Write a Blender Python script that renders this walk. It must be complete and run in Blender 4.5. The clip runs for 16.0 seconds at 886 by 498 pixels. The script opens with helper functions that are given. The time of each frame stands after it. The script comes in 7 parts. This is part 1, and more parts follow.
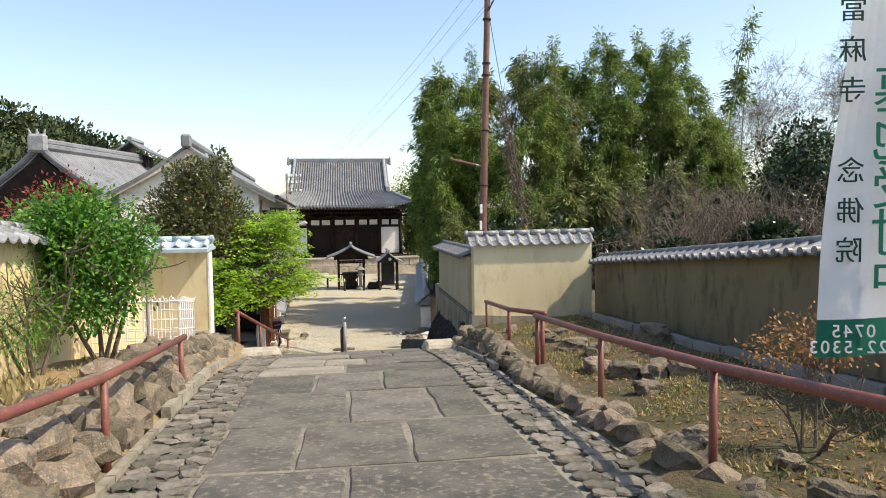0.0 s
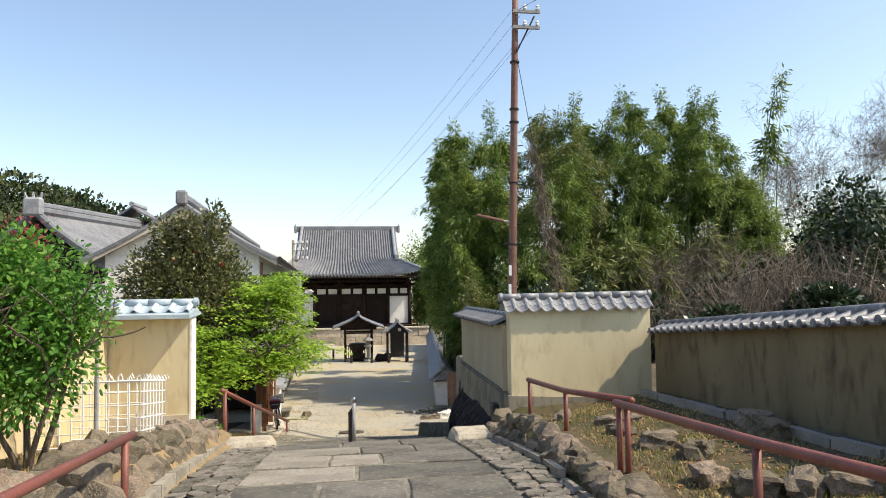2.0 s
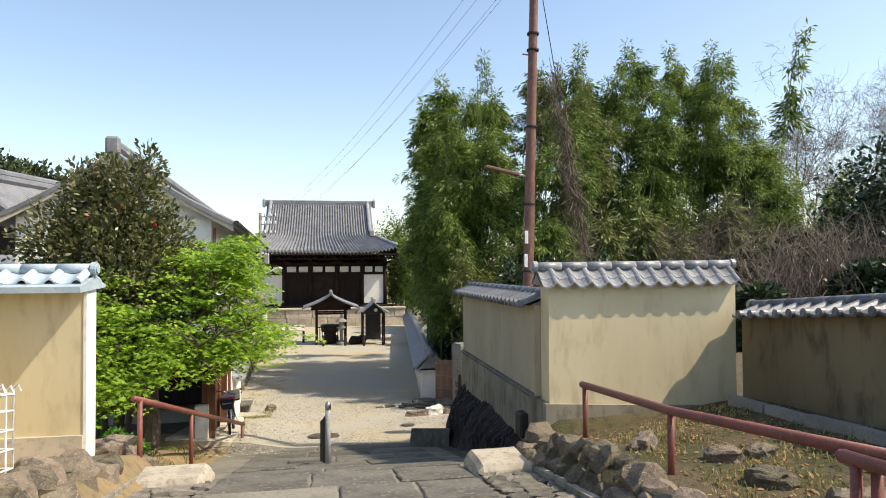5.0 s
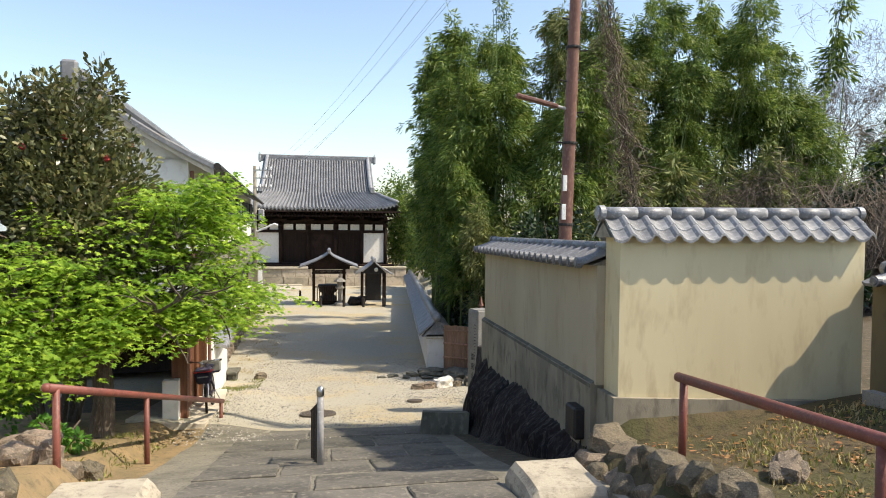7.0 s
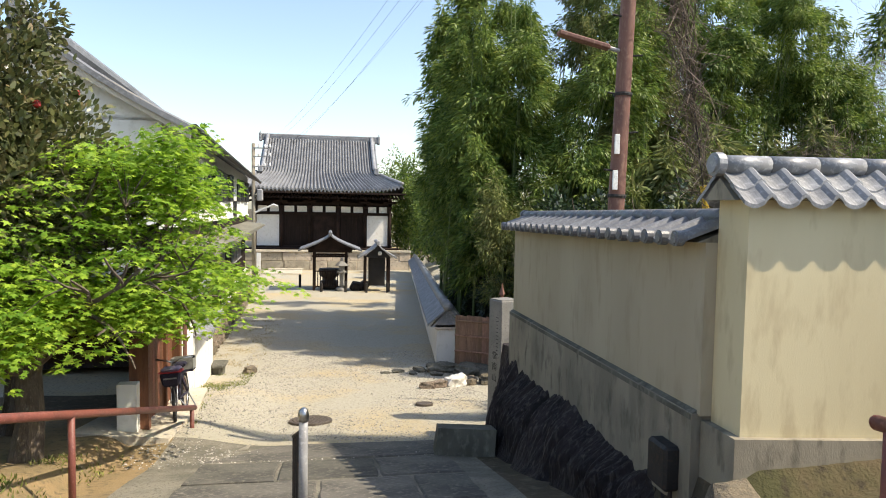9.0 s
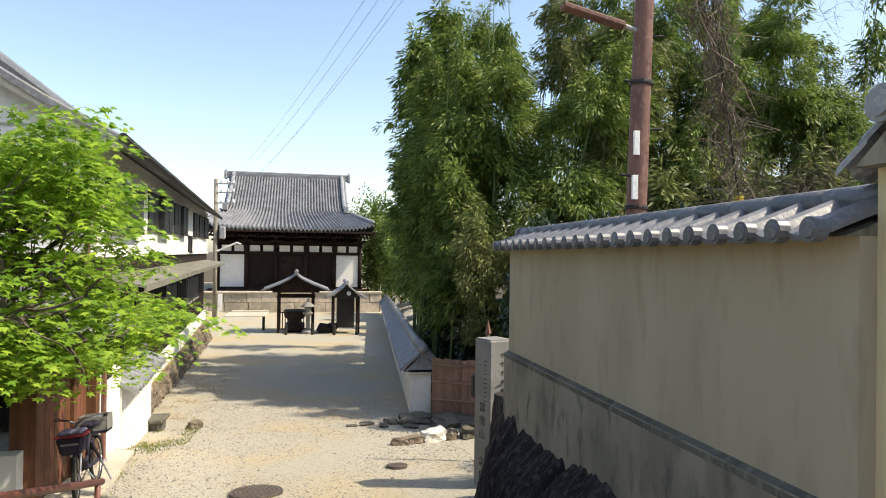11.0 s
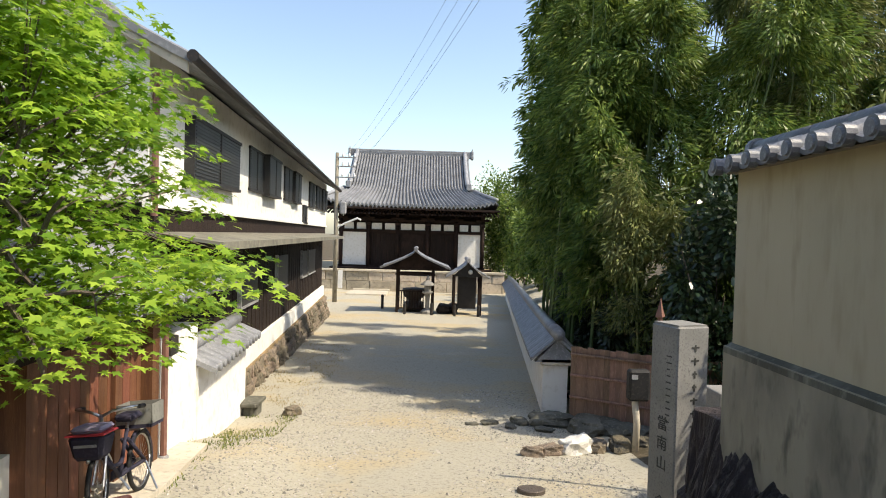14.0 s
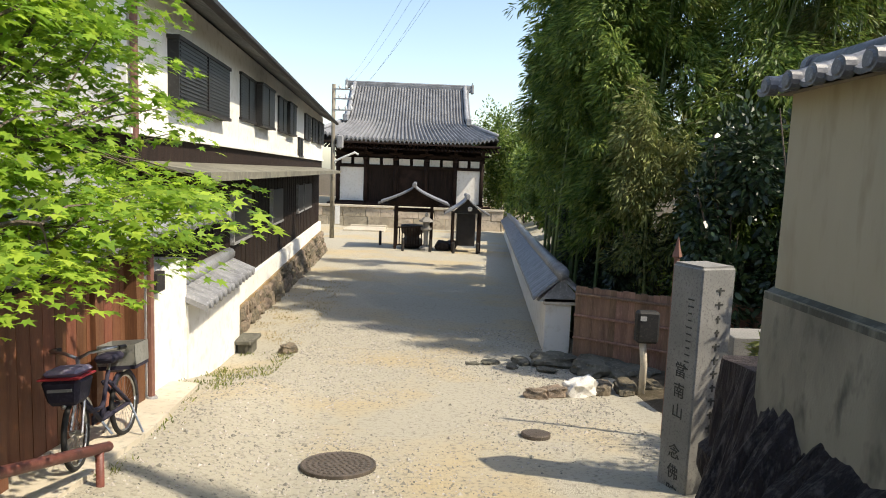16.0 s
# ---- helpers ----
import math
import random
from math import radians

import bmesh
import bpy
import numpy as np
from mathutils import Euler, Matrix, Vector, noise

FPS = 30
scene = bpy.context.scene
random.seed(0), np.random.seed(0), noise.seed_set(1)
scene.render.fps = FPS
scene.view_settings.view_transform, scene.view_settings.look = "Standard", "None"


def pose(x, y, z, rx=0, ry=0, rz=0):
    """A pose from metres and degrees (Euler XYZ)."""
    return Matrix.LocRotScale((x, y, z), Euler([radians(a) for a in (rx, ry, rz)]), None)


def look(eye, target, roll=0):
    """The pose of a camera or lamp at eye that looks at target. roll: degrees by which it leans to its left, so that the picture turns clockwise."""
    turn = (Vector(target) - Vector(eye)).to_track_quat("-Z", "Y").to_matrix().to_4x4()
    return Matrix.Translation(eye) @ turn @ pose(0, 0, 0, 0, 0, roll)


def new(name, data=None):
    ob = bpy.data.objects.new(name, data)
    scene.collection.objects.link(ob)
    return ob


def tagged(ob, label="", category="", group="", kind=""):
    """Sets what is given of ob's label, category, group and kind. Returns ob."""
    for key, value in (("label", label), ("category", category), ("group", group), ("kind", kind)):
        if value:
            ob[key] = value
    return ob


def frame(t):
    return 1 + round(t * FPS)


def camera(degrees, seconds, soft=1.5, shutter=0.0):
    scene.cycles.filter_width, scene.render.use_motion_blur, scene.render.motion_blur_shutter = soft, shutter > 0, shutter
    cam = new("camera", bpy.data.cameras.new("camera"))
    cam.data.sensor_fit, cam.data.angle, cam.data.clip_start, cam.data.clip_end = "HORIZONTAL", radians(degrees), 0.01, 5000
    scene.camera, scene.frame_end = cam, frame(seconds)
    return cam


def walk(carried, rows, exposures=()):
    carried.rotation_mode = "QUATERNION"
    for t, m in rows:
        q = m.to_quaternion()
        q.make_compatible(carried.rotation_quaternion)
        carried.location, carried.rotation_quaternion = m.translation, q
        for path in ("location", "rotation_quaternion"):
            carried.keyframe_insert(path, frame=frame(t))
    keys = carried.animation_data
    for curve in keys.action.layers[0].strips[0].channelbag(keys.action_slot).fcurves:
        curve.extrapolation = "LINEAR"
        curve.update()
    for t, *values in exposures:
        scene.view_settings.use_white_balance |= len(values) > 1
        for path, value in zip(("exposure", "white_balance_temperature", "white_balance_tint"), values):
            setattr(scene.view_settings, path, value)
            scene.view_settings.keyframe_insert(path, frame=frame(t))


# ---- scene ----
cam = camera(67.2, 16.0, soft=1.0)
PATH = [
    (0, (0.125, -0.03, 1.505), (0.4, 1.948, 1.398), -0.8),
    (0.5, (0.133, 0.52, 1.437), (0.445, 2.496, 1.414), -1.7),
    (1, (0.085, 1.006, 1.414), (0.394, 2.982, 1.432), -2.1),
    (1.5, (0.072, 1.553, 1.346), (0.378, 3.529, 1.39), -1.9),
    (2, (0.027, 2.09, 1.322), (0.286, 4.071, 1.427), -0.8),
    (2.5, (0.036, 2.592, 1.279), (0.42, 4.553, 1.367), -0.3),
    (3, (0.01, 3.149, 1.22), (0.367, 5.115, 1.3), 0.4),
    (3.5, (0.004, 3.643, 1.203), (0.376, 5.608, 1.224), 0.6),
    (4, (-0.061, 4.173, 1.154), (0.333, 6.133, 1.224), -0.5),
    (4.5, (-0.031, 4.744, 1.116), (0.354, 6.706, 1.163), -0.8),
    (4.7, (-0.031, 4.968, 1.126), (0.319, 6.937, 1.175), -0.6),
    (6.8, (0.049, 7.219, 1.002), (0.376, 9.191, 0.948), 0.5),
    (7, (0.031, 7.413, 0.968), (0.374, 9.382, 0.898), 0.5),
    (7.5, (-0.033, 7.892, 0.936), (0.329, 9.857, 0.842), 0.5),
    (8, (-0.001, 8.403, 0.889), (0.254, 10.387, 0.872), -0.0),
    (8.5, (0.092, 8.842, 0.848), (0.46, 10.807, 0.831), 0.4),
    (9, (0.154, 9.317, 0.787), (0.487, 11.286, 0.673), 1.0),
    (9.2, (0.165, 9.502, 0.756), (0.555, 11.46, 0.644), 0.6),
    (11.3, (0.39, 11.226, 0.512), (0.817, 13.18, 0.537), 1.0),
    (11.5, (0.403, 11.419, 0.496), (0.856, 13.366, 0.523), 0.6),
    (12, (0.542, 11.946, 0.364), (0.931, 13.907, 0.437), 0.7),
    (12.5, (0.59, 12.409, 0.321), (0.996, 14.366, 0.399), 0.1),
    (13, (0.601, 12.74, 0.301), (1.02, 14.696, 0.255), -0.7),
    (13.5, (0.512, 13.106, 0.228), (0.742, 15.092, 0.187), -1.0),
    (14, (0.555, 13.428, 0.163), (0.61, 15.427, 0.123), 1.6),
    (14.5, (0.54, 13.691, 0.106), (0.529, 15.691, 0.054), 2.1),
    (15, (0.509, 13.862, 0.089), (0.506, 15.855, -0.075), 2.6),
    (15.5, (0.509, 13.905, 0.099), (0.505, 15.892, -0.129), 2.6),
    (16, (0.512, 13.906, 0.112), (0.58, 15.892, -0.116), 2.2),
]
EXPOSURES = [(0, 0.8), (3, 0.72), (4.7, 0.75), (7, 0.84), (9, 0.93), (11.5, 0.88), (14, 0.84), (16, 0.8)]
walk(cam, [(t, look(eye, target, roll)) for t, eye, target, roll in PATH], EXPOSURES)

# ---- light ----
SUN_TO = Vector((0.77, -0.27, 1.0)).normalized()
world = bpy.data.worlds.new("sky")
scene.world = world
world.use_nodes = True
wn = world.node_tree
sky = wn.nodes.new("ShaderNodeTexSky")
sky.sky_type = "NISHITA"
sky.sun_disc = False
sky.sun_elevation = math.asin(SUN_TO.z)
sky.sun_rotation = radians(109.3)
sky.air_density, sky.dust_density, sky.ozone_density = 1.0, 1.2, 1.0
wn.links.new(sky.outputs[0], wn.nodes["Background"].inputs[0])
wn.nodes["Background"].inputs[1].default_value = 0.15
sun_data = bpy.data.lights.new("sun", "SUN")
sun_data.energy, sun_data.angle, sun_data.color = 3.5, radians(0.6), (1.0, 0.92, 0.78)
sun_ob = new("sun", sun_data)
sun_ob.matrix_world = look(SUN_TO * 80, (0, 0, 0))
scene.view_settings.use_white_balance = True
scene.view_settings.white_balance_temperature = 7000


# ---- materials ----
def mat(name, a, b=None, c=None, rough=0.8, s1=1.5, s2=25.0, bump=0.3, bs=60.0, metal=0.0, rnd=0.0,
        island=0.0, trans=0.0, stretch=(1, 1, 1), lo=0.42, hi=0.6, spec=0.3, bdist=0.01):
    """Procedural surface: colour a to b by a broad noise, flecked with c by a fine one, with relief."""
    m = bpy.data.materials.new(name)
    m.use_nodes = True
    t = m.node_tree
    N, K = t.nodes.new, t.links.new
    bsdf = t.nodes["Principled BSDF"]
    b = b or tuple(v * 0.75 for v in a)
    c = c or tuple(v * 0.6 for v in a)
    co = N("ShaderNodeTexCoord")
    mp = N("ShaderNodeMapping")
    mp.inputs["Scale"].default_value = stretch
    K(co.outputs["Object"], mp.inputs[0])

    def noise_at(scale, detail=4.0, rgh=0.6):
        n = N("ShaderNodeTexNoise")
        n.inputs["Scale"].default_value, n.inputs["Detail"].default_value = scale, detail
        n.inputs["Roughness"].default_value = rgh
        K(mp.outputs[0], n.inputs["Vector"])
        return n

    def ramp(src, lo_, hi_):
        r = N("ShaderNodeMapRange")
        r.inputs["From Min"].default_value, r.inputs["From Max"].default_value = lo_, hi_
        K(src, r.inputs["Value"])
        return r.outputs["Result"]

    def mix(fac, x, y):
        q = N("ShaderNodeMix")
        q.data_type = "RGBA"
        K(fac, q.inputs[0]) if not isinstance(fac, float) else setattr(q.inputs[0], "default_value", fac)
        for sock, v in ((q.inputs[6], x), (q.inputs[7], y)):
            if isinstance(v, tuple):
                sock.default_value = (*v, 1)
            else:
                K(v, sock)
        return q.outputs[2]
    n1, n2 = noise_at(s1), noise_at(s2, 3.0)
    col = mix(ramp(n1.outputs[0], lo, hi), a, b)
    col = mix(ramp(n2.outputs[0], 0.52, 0.72), col, c)
    vary = None
    if rnd:
        oi = N("ShaderNodeObjectInfo")
        vary = (oi.outputs["Random"], rnd)
    if island:
        ge = N("ShaderNodeNewGeometry")
        vary = (ge.outputs["Random Per Island"], island)
    if vary:
        hs = N("ShaderNodeHueSaturation")
        v = N("ShaderNodeMapRange")
        v.inputs["To Min"].default_value, v.inputs["To Max"].default_value = 1 - vary[1], 1 + vary[1]
        K(vary[0], v.inputs["Value"])
        K(v.outputs["Result"], hs.inputs["Value"])
        h = N("ShaderNodeMapRange")
        h.inputs["To Min"].default_value, h.inputs["To Max"].default_value = 0.5 + vary[1] * 0.05, 0.5 - vary[1] * 0.05
        K(vary[0], h.inputs["Value"])
        K(h.outputs["Result"], hs.inputs["Hue"])
        K(col, hs.inputs["Color"])
        col = hs.outputs[0]
    K(col, bsdf.inputs["Base Color"])
    bsdf.inputs["Roughness"].default_value, bsdf.inputs["Metallic"].default_value = rough, metal
    bsdf.inputs["Specular IOR Level"].default_value = spec
    if bump:
        nb = noise_at(bs, 4.0)
        bp = N("ShaderNodeBump")
        bp.inputs["Strength"].default_value, bp.inputs["Distance"].default_value = bump, bdist
        K(nb.outputs[0], bp.inputs["Height"])
        K(bp.outputs[0], bsdf.inputs["Normal"])
    if trans:
        tr = N("ShaderNodeBsdfTranslucent")
        K(col, tr.inputs[0])
        ms = N("ShaderNodeMixShader")
        ms.inputs[0].default_value = trans
        K(bsdf.outputs[0], ms.inputs[1])
        K(tr.outputs[0], ms.inputs[2])
        K(ms.outputs[0], t.nodes["Material Output"].inputs[0])
    return m


M = {}
M["slab"] = mat("slab_stone", (0.112, 0.103, 0.09), (0.07, 0.067, 0.06), (0.235, 0.21, 0.165), 0.88, 2.4, 16, 0.6, 60, rnd=0.15)
M["slab_pale"] = mat("pale_slab_stone", (0.27, 0.245, 0.2), (0.2, 0.182, 0.15), (0.14, 0.128, 0.108), 0.87, 1.8, 22, 0.5, 70, rnd=0.16)
M["slab_mid"] = mat("worn_slab_stone", (0.135, 0.125, 0.106), (0.085, 0.08, 0.07), (0.22, 0.2, 0.16), 0.88, 2.0, 18, 0.6, 60, rnd=0.2)
M["mortar"] = mat("mortar", (0.24, 0.218, 0.172), (0.15, 0.138, 0.11), (0.09, 0.083, 0.068), 0.95, 2.2, 40, 0.8, 60)
M["cobble"] = mat("cobble_stone", (0.175, 0.158, 0.128), (0.1, 0.092, 0.077), (0.25, 0.225, 0.18), 0.88, 4, 30, 0.4, 60, rnd=0.4)
M["rock"] = mat("field_rock", (0.2, 0.162, 0.115), (0.115, 0.1, 0.078), (0.3, 0.245, 0.17), 0.9, 3.5, 18, 0.7, 22, rnd=0.35, bdist=0.03)
# Dark purple-brown rock, lowered further: the wall's shade is put into the colour.
M["dark_shaded_rock"] = mat("dark_shaded_rock", (0.034, 0.026, 0.026), (0.016, 0.013, 0.014), (0.095, 0.08, 0.076), 0.8, 2.6, 16, 1.0, 20, bdist=0.04, stretch=(1.6, 1.6, 0.28), rnd=0.2)
M["plaster"] = mat("ochre_plaster", (0.66, 0.58, 0.375), (0.58, 0.5, 0.315), (0.52, 0.435, 0.27), 0.92, 0.9, 5, 0.12, 120, stretch=(1.6, 1.6, 0.5), lo=0.35, hi=0.7)
# Greyer copy of the ochre plaster; the lane side's shade is in its colour.
M["plaster_lane"] = mat("shade_greyed_ochre_plaster", (0.42, 0.365, 0.265), (0.36, 0.31, 0.22), (0.335, 0.285, 0.2), 0.92, 0.8, 5, 0.12, 120, stretch=(1.6, 1.6, 0.4), lo=0.35, hi=0.72)
# Browner, streaked plaster, darkened further: the wall's shade is put into the colour.
M["plaster_old_shaded"] = mat("old_streaked_shaded_plaster", (0.215, 0.172, 0.1), (0.16, 0.127, 0.074), (0.1, 0.077, 0.046), 0.92, 0.8, 5, 0.15, 110, stretch=(1.3, 1.3, 0.4), lo=0.36, hi=0.7)
# Yellower copy of the ochre plaster; its colour carries the sunlight on this wall.
M["plaster_sun"] = mat("sunlit_ochre_plaster", (0.66, 0.54, 0.3), (0.6, 0.49, 0.3), (0.48, 0.39, 0.24), 0.92, 0.8, 8, 0.12, 120, stretch=(1.5, 1.5, 0.5))
M["concrete"] = mat("grey_concrete", (0.29, 0.26, 0.2), (0.2, 0.18, 0.14), (0.125, 0.112, 0.088), 0.92, 1.3, 5, 0.3, 60, stretch=(1.5, 1.5, 0.65))
M["concrete_dark"] = mat("mossy_shaded_concrete", (0.13, 0.125, 0.1), (0.085, 0.082, 0.064), (0.2, 0.19, 0.155), 0.94, 1.6, 9, 0.4, 50, stretch=(1.5, 1.5, 0.7))
M["curb"] = mat("weathered_curb_concrete", (0.33, 0.3, 0.24), (0.24, 0.215, 0.17), (0.15, 0.135, 0.11), 0.92, 2.5, 16, 0.5, 60)
M["block_stone"] = mat("worn_beige_stone", (0.42, 0.375, 0.295), (0.32, 0.285, 0.225), (0.22, 0.195, 0.155), 0.9, 3.5, 18, 0.6, 45)
M["canopy"] = mat("weathered_sheet_metal", (0.21, 0.2, 0.155), (0.15, 0.143, 0.115), (0.27, 0.255, 0.2), 0.7, 1.5, 8, 0.1, 50)
M["concrete_pale"] = mat("pale_concrete", (0.56, 0.5, 0.4), (0.47, 0.42, 0.33), (0.36, 0.33, 0.27), 0.9, 1.5, 14, 0.25, 90)
M["white"] = mat("white_plaster", (0.8, 0.78, 0.73), (0.74, 0.72, 0.66), (0.66, 0.63, 0.56), 0.9, 0.7, 6, 0.08, 100, lo=0.45, hi=0.8)
M["tile"] = mat("grey_roof_tile", (0.25, 0.255, 0.265), (0.165, 0.168, 0.176), (0.37, 0.375, 0.38), 0.42, 3.0, 30, 0.25, 60, rnd=0.22, spec=0.55)
# Darker tile copy: shade on the wall caps is put into the colour.
M["tile_dark"] = mat("dark_shaded_roof_tile", (0.15, 0.154, 0.165), (0.1, 0.103, 0.112), (0.23, 0.235, 0.245), 0.42, 3.0, 30, 0.25, 60, rnd=0.22, spec=0.5)
M["tile_far"] = mat("weathered_roof_tile", (0.185, 0.19, 0.2), (0.13, 0.134, 0.143), (0.26, 0.264, 0.272), 0.5, 1.2, 14, 0.2, 30, spec=0.5)
M["tile_blue"] = mat("pale_blue_metal", (0.42, 0.5, 0.54), (0.36, 0.44, 0.49), (0.3, 0.36, 0.4), 0.45, 3, 30, 0.1, 60)
M["rust"] = mat("rust_red_paint", (0.2, 0.062, 0.045), (0.145, 0.048, 0.036), (0.25, 0.1, 0.075), 0.5, 5, 40, 0.2, 80, spec=0.45)
M["pole"] = mat("rusty_pole_paint", (0.2, 0.1, 0.075), (0.15, 0.075, 0.06), (0.26, 0.15, 0.11), 0.6, 3, 30, 0.2, 60, stretch=(1, 1, 0.4))
M["dark_wood"] = mat("dark_stained_wood", (0.03, 0.02, 0.016), (0.018, 0.013, 0.011), (0.05, 0.034, 0.027), 0.8, 2, 20, 0.3, 40, stretch=(6, 6, 0.4), rnd=0.2, spec=0.15)
M["brown_wood"] = mat("red_brown_boards", (0.18, 0.075, 0.04), (0.13, 0.052, 0.03), (0.23, 0.1, 0.055), 0.6, 2, 25, 0.25, 40, stretch=(7, 7, 0.4), rnd=0.22)
M["hall_wood"] = mat("old_brown_timber", (0.032, 0.02, 0.016), (0.019, 0.013, 0.011), (0.055, 0.034, 0.028), 0.85, 2, 20, 0.2, 40, rnd=0.15, spec=0.15)
M["louvre"] = mat("dark_grey_louvre", (0.035, 0.034, 0.034), (0.025, 0.025, 0.025), (0.05, 0.05, 0.05), 0.5, 3, 20, 0.1, 50)
M["metal"] = mat("steel", (0.55, 0.55, 0.54), (0.45, 0.45, 0.45), (0.35, 0.34, 0.32), 0.3, 5, 40, 0.08, 60, metal=1.0)
M["grey_paint"] = mat("grey_painted_metal", (0.3, 0.3, 0.3), (0.22, 0.22, 0.22), (0.4, 0.4, 0.4), 0.5, 4, 30, 0.1, 60)
M["gutter_black"] = mat("black_iron", (0.03, 0.028, 0.027), (0.02, 0.02, 0.02), (0.06, 0.04, 0.03), 0.6, 5, 30, 0.15, 50)
M["white_metal"] = mat("white_painted_wire", (0.8, 0.8, 0.78), (0.72, 0.72, 0.7), (0.6, 0.58, 0.54), 0.45, 6, 40, 0.05, 60)
M["manhole"] = mat("cast_iron", (0.14, 0.115, 0.095), (0.1, 0.085, 0.07), (0.2, 0.16, 0.13), 0.6, 6, 50, 0.4, 80, metal=0.4)
# Granite darkened from a paler grey; the pillar's shade is put into its colour.
M["stone_grey"] = mat("grey_shaded_granite", (0.27, 0.26, 0.24), (0.21, 0.205, 0.19), (0.13, 0.13, 0.12), 0.8, 2, 60, 0.25, 120)
M["stone_far"] = mat("ashlar_stone", (0.5, 0.43, 0.33), (0.36, 0.31, 0.24), (0.25, 0.21, 0.17), 0.9, 0.9, 5, 0.5, 10, rnd=0.25)
M["ink"] = mat("carved_ink", (0.06, 0.06, 0.055), (0.05, 0.05, 0.045), rough=0.9, bump=0)
M["cloth"] = mat("white_banner_cloth", (0.82, 0.83, 0.84), (0.78, 0.79, 0.8), (0.76, 0.77, 0.8), 0.85, 2, 20, 0.1, 300, trans=0.35)
M["green_print"] = mat("green_print", (0.02, 0.2, 0.13), (0.015, 0.17, 0.11), (0.02, 0.2, 0.13), 0.85, 3, 20, 0, 60, trans=0.3)
M["dark_print"] = mat("dark_green_print", (0.02, 0.07, 0.055), (0.02, 0.06, 0.05), rough=0.85, bump=0, trans=0.2)
M["bark"] = mat("grey_brown_bark", (0.14, 0.11, 0.085), (0.09, 0.07, 0.055), (0.2, 0.17, 0.13), 0.95, 4, 25, 0.8, 30, stretch=(3, 3, 0.6), bdist=0.02)
M["dry_twig"] = mat("dry_twigs", (0.185, 0.148, 0.115), (0.125, 0.1, 0.078), (0.24, 0.2, 0.155), 0.95, 3, 20, 0, 30, island=0.4)
M["culm"] = mat("bamboo_culm", (0.13, 0.18, 0.06), (0.1, 0.13, 0.05), (0.2, 0.2, 0.1), 0.5, 2, 10, 0.1, 30)
M["bamboo_leaf"] = mat("bamboo_leaf", (0.17, 0.25, 0.05), (0.105, 0.175, 0.038), (0.25, 0.305, 0.08), 0.45, 0.5, 3, 0, 30, island=0.5, trans=0.36)
M["bamboo_yellow"] = mat("yellowed_bamboo_leaf", (0.19, 0.215, 0.07), (0.13, 0.17, 0.05), (0.25, 0.24, 0.1), 0.55, 0.8, 3, 0, 30, island=0.4, trans=0.3)
M["dark_leaf"] = mat("dark_evergreen_leaf", (0.028, 0.055, 0.02), (0.02, 0.04, 0.016), (0.05, 0.08, 0.03), 0.35, 1, 5, 0, 30, island=0.5, trans=0.12, spec=0.5)
M["camellia_leaf"] = mat("glossy_camellia_leaf", (0.135, 0.15, 0.056), (0.095, 0.108, 0.04), (0.23, 0.18, 0.085), 0.36, 2, 6, 0, 30, island=0.5, trans=0.25, spec=0.5)
M["maple_leaf"] = mat("fresh_maple_leaf", (0.29, 0.45, 0.05), (0.2, 0.345, 0.038), (0.38, 0.51, 0.075), 0.5, 1.2, 5, 0, 30, island=0.38, trans=0.48)
M["nandina_leaf"] = mat("bright_shrub_leaf", (0.125, 0.29, 0.045), (0.075, 0.2, 0.032), (0.2, 0.36, 0.075), 0.45, 1.5, 6, 0, 30, island=0.4, trans=0.4)
M["red_leaf"] = mat("red_young_leaf", (0.26, 0.05, 0.035), (0.18, 0.04, 0.03), (0.3, 0.1, 0.05), 0.5, 2, 6, 0, 30, island=0.4, trans=0.3)
M["orange_leaf"] = mat("orange_shrub_leaf", (0.36, 0.2, 0.08), (0.28, 0.15, 0.06), (0.4, 0.27, 0.12), 0.6, 2, 6, 0, 30, island=0.4, trans=0.3)
M["grass"] = mat("grass_blades", (0.22, 0.24, 0.07), (0.14, 0.18, 0.045), (0.35, 0.3, 0.13), 0.7, 2, 6, 0, 30, island=0.5, trans=0.3)
M["dry_grass"] = mat("dry_grass_blades", (0.42, 0.34, 0.17), (0.33, 0.27, 0.12), (0.27, 0.27, 0.1), 0.8, 2, 6, 0, 30, island=0.4, trans=0.25)
M["forest"] = mat("hill_forest_leaf", (0.06, 0.085, 0.03), (0.04, 0.06, 0.025), (0.12, 0.13, 0.05), 0.7, 0.06, 0.5, 0, 30, island=0.5, trans=0.15)
M["red_petal"] = mat("red_petals", (0.45, 0.05, 0.05), (0.35, 0.04, 0.05), rough=0.6, bump=0, trans=0.2)
M["gravel"] = mat("sandy_gravel", (0.425, 0.395, 0.315), (0.47, 0.385, 0.24), (0.24, 0.222, 0.178), 0.97, 0.38, 22, 1.0, 60, lo=0.48, hi=0.64, bdist=0.02)
M["sand"] = mat("ochre_sand", (0.54, 0.41, 0.24), (0.47, 0.37, 0.24), (0.4, 0.32, 0.21), 0.97, 0.9, 20, 0.5, 70)
M["soil"] = mat("garden_soil", (0.105, 0.08, 0.045), (0.065, 0.063, 0.027), (0.04, 0.032, 0.021), 0.97, 1.4, 9, 0.9, 34, bdist=0.025)
M["earth"] = mat("warm_earth", (0.3, 0.21, 0.11), (0.22, 0.165, 0.09), (0.14, 0.11, 0.065), 0.97, 1.4, 14, 0.7, 40, bdist=0.02)
M["litter"] = mat("leaf_litter", (0.09, 0.07, 0.045), (0.06, 0.05, 0.03), (0.15, 0.12, 0.08), 0.97, 1, 9, 0.8, 20, bdist=0.03)
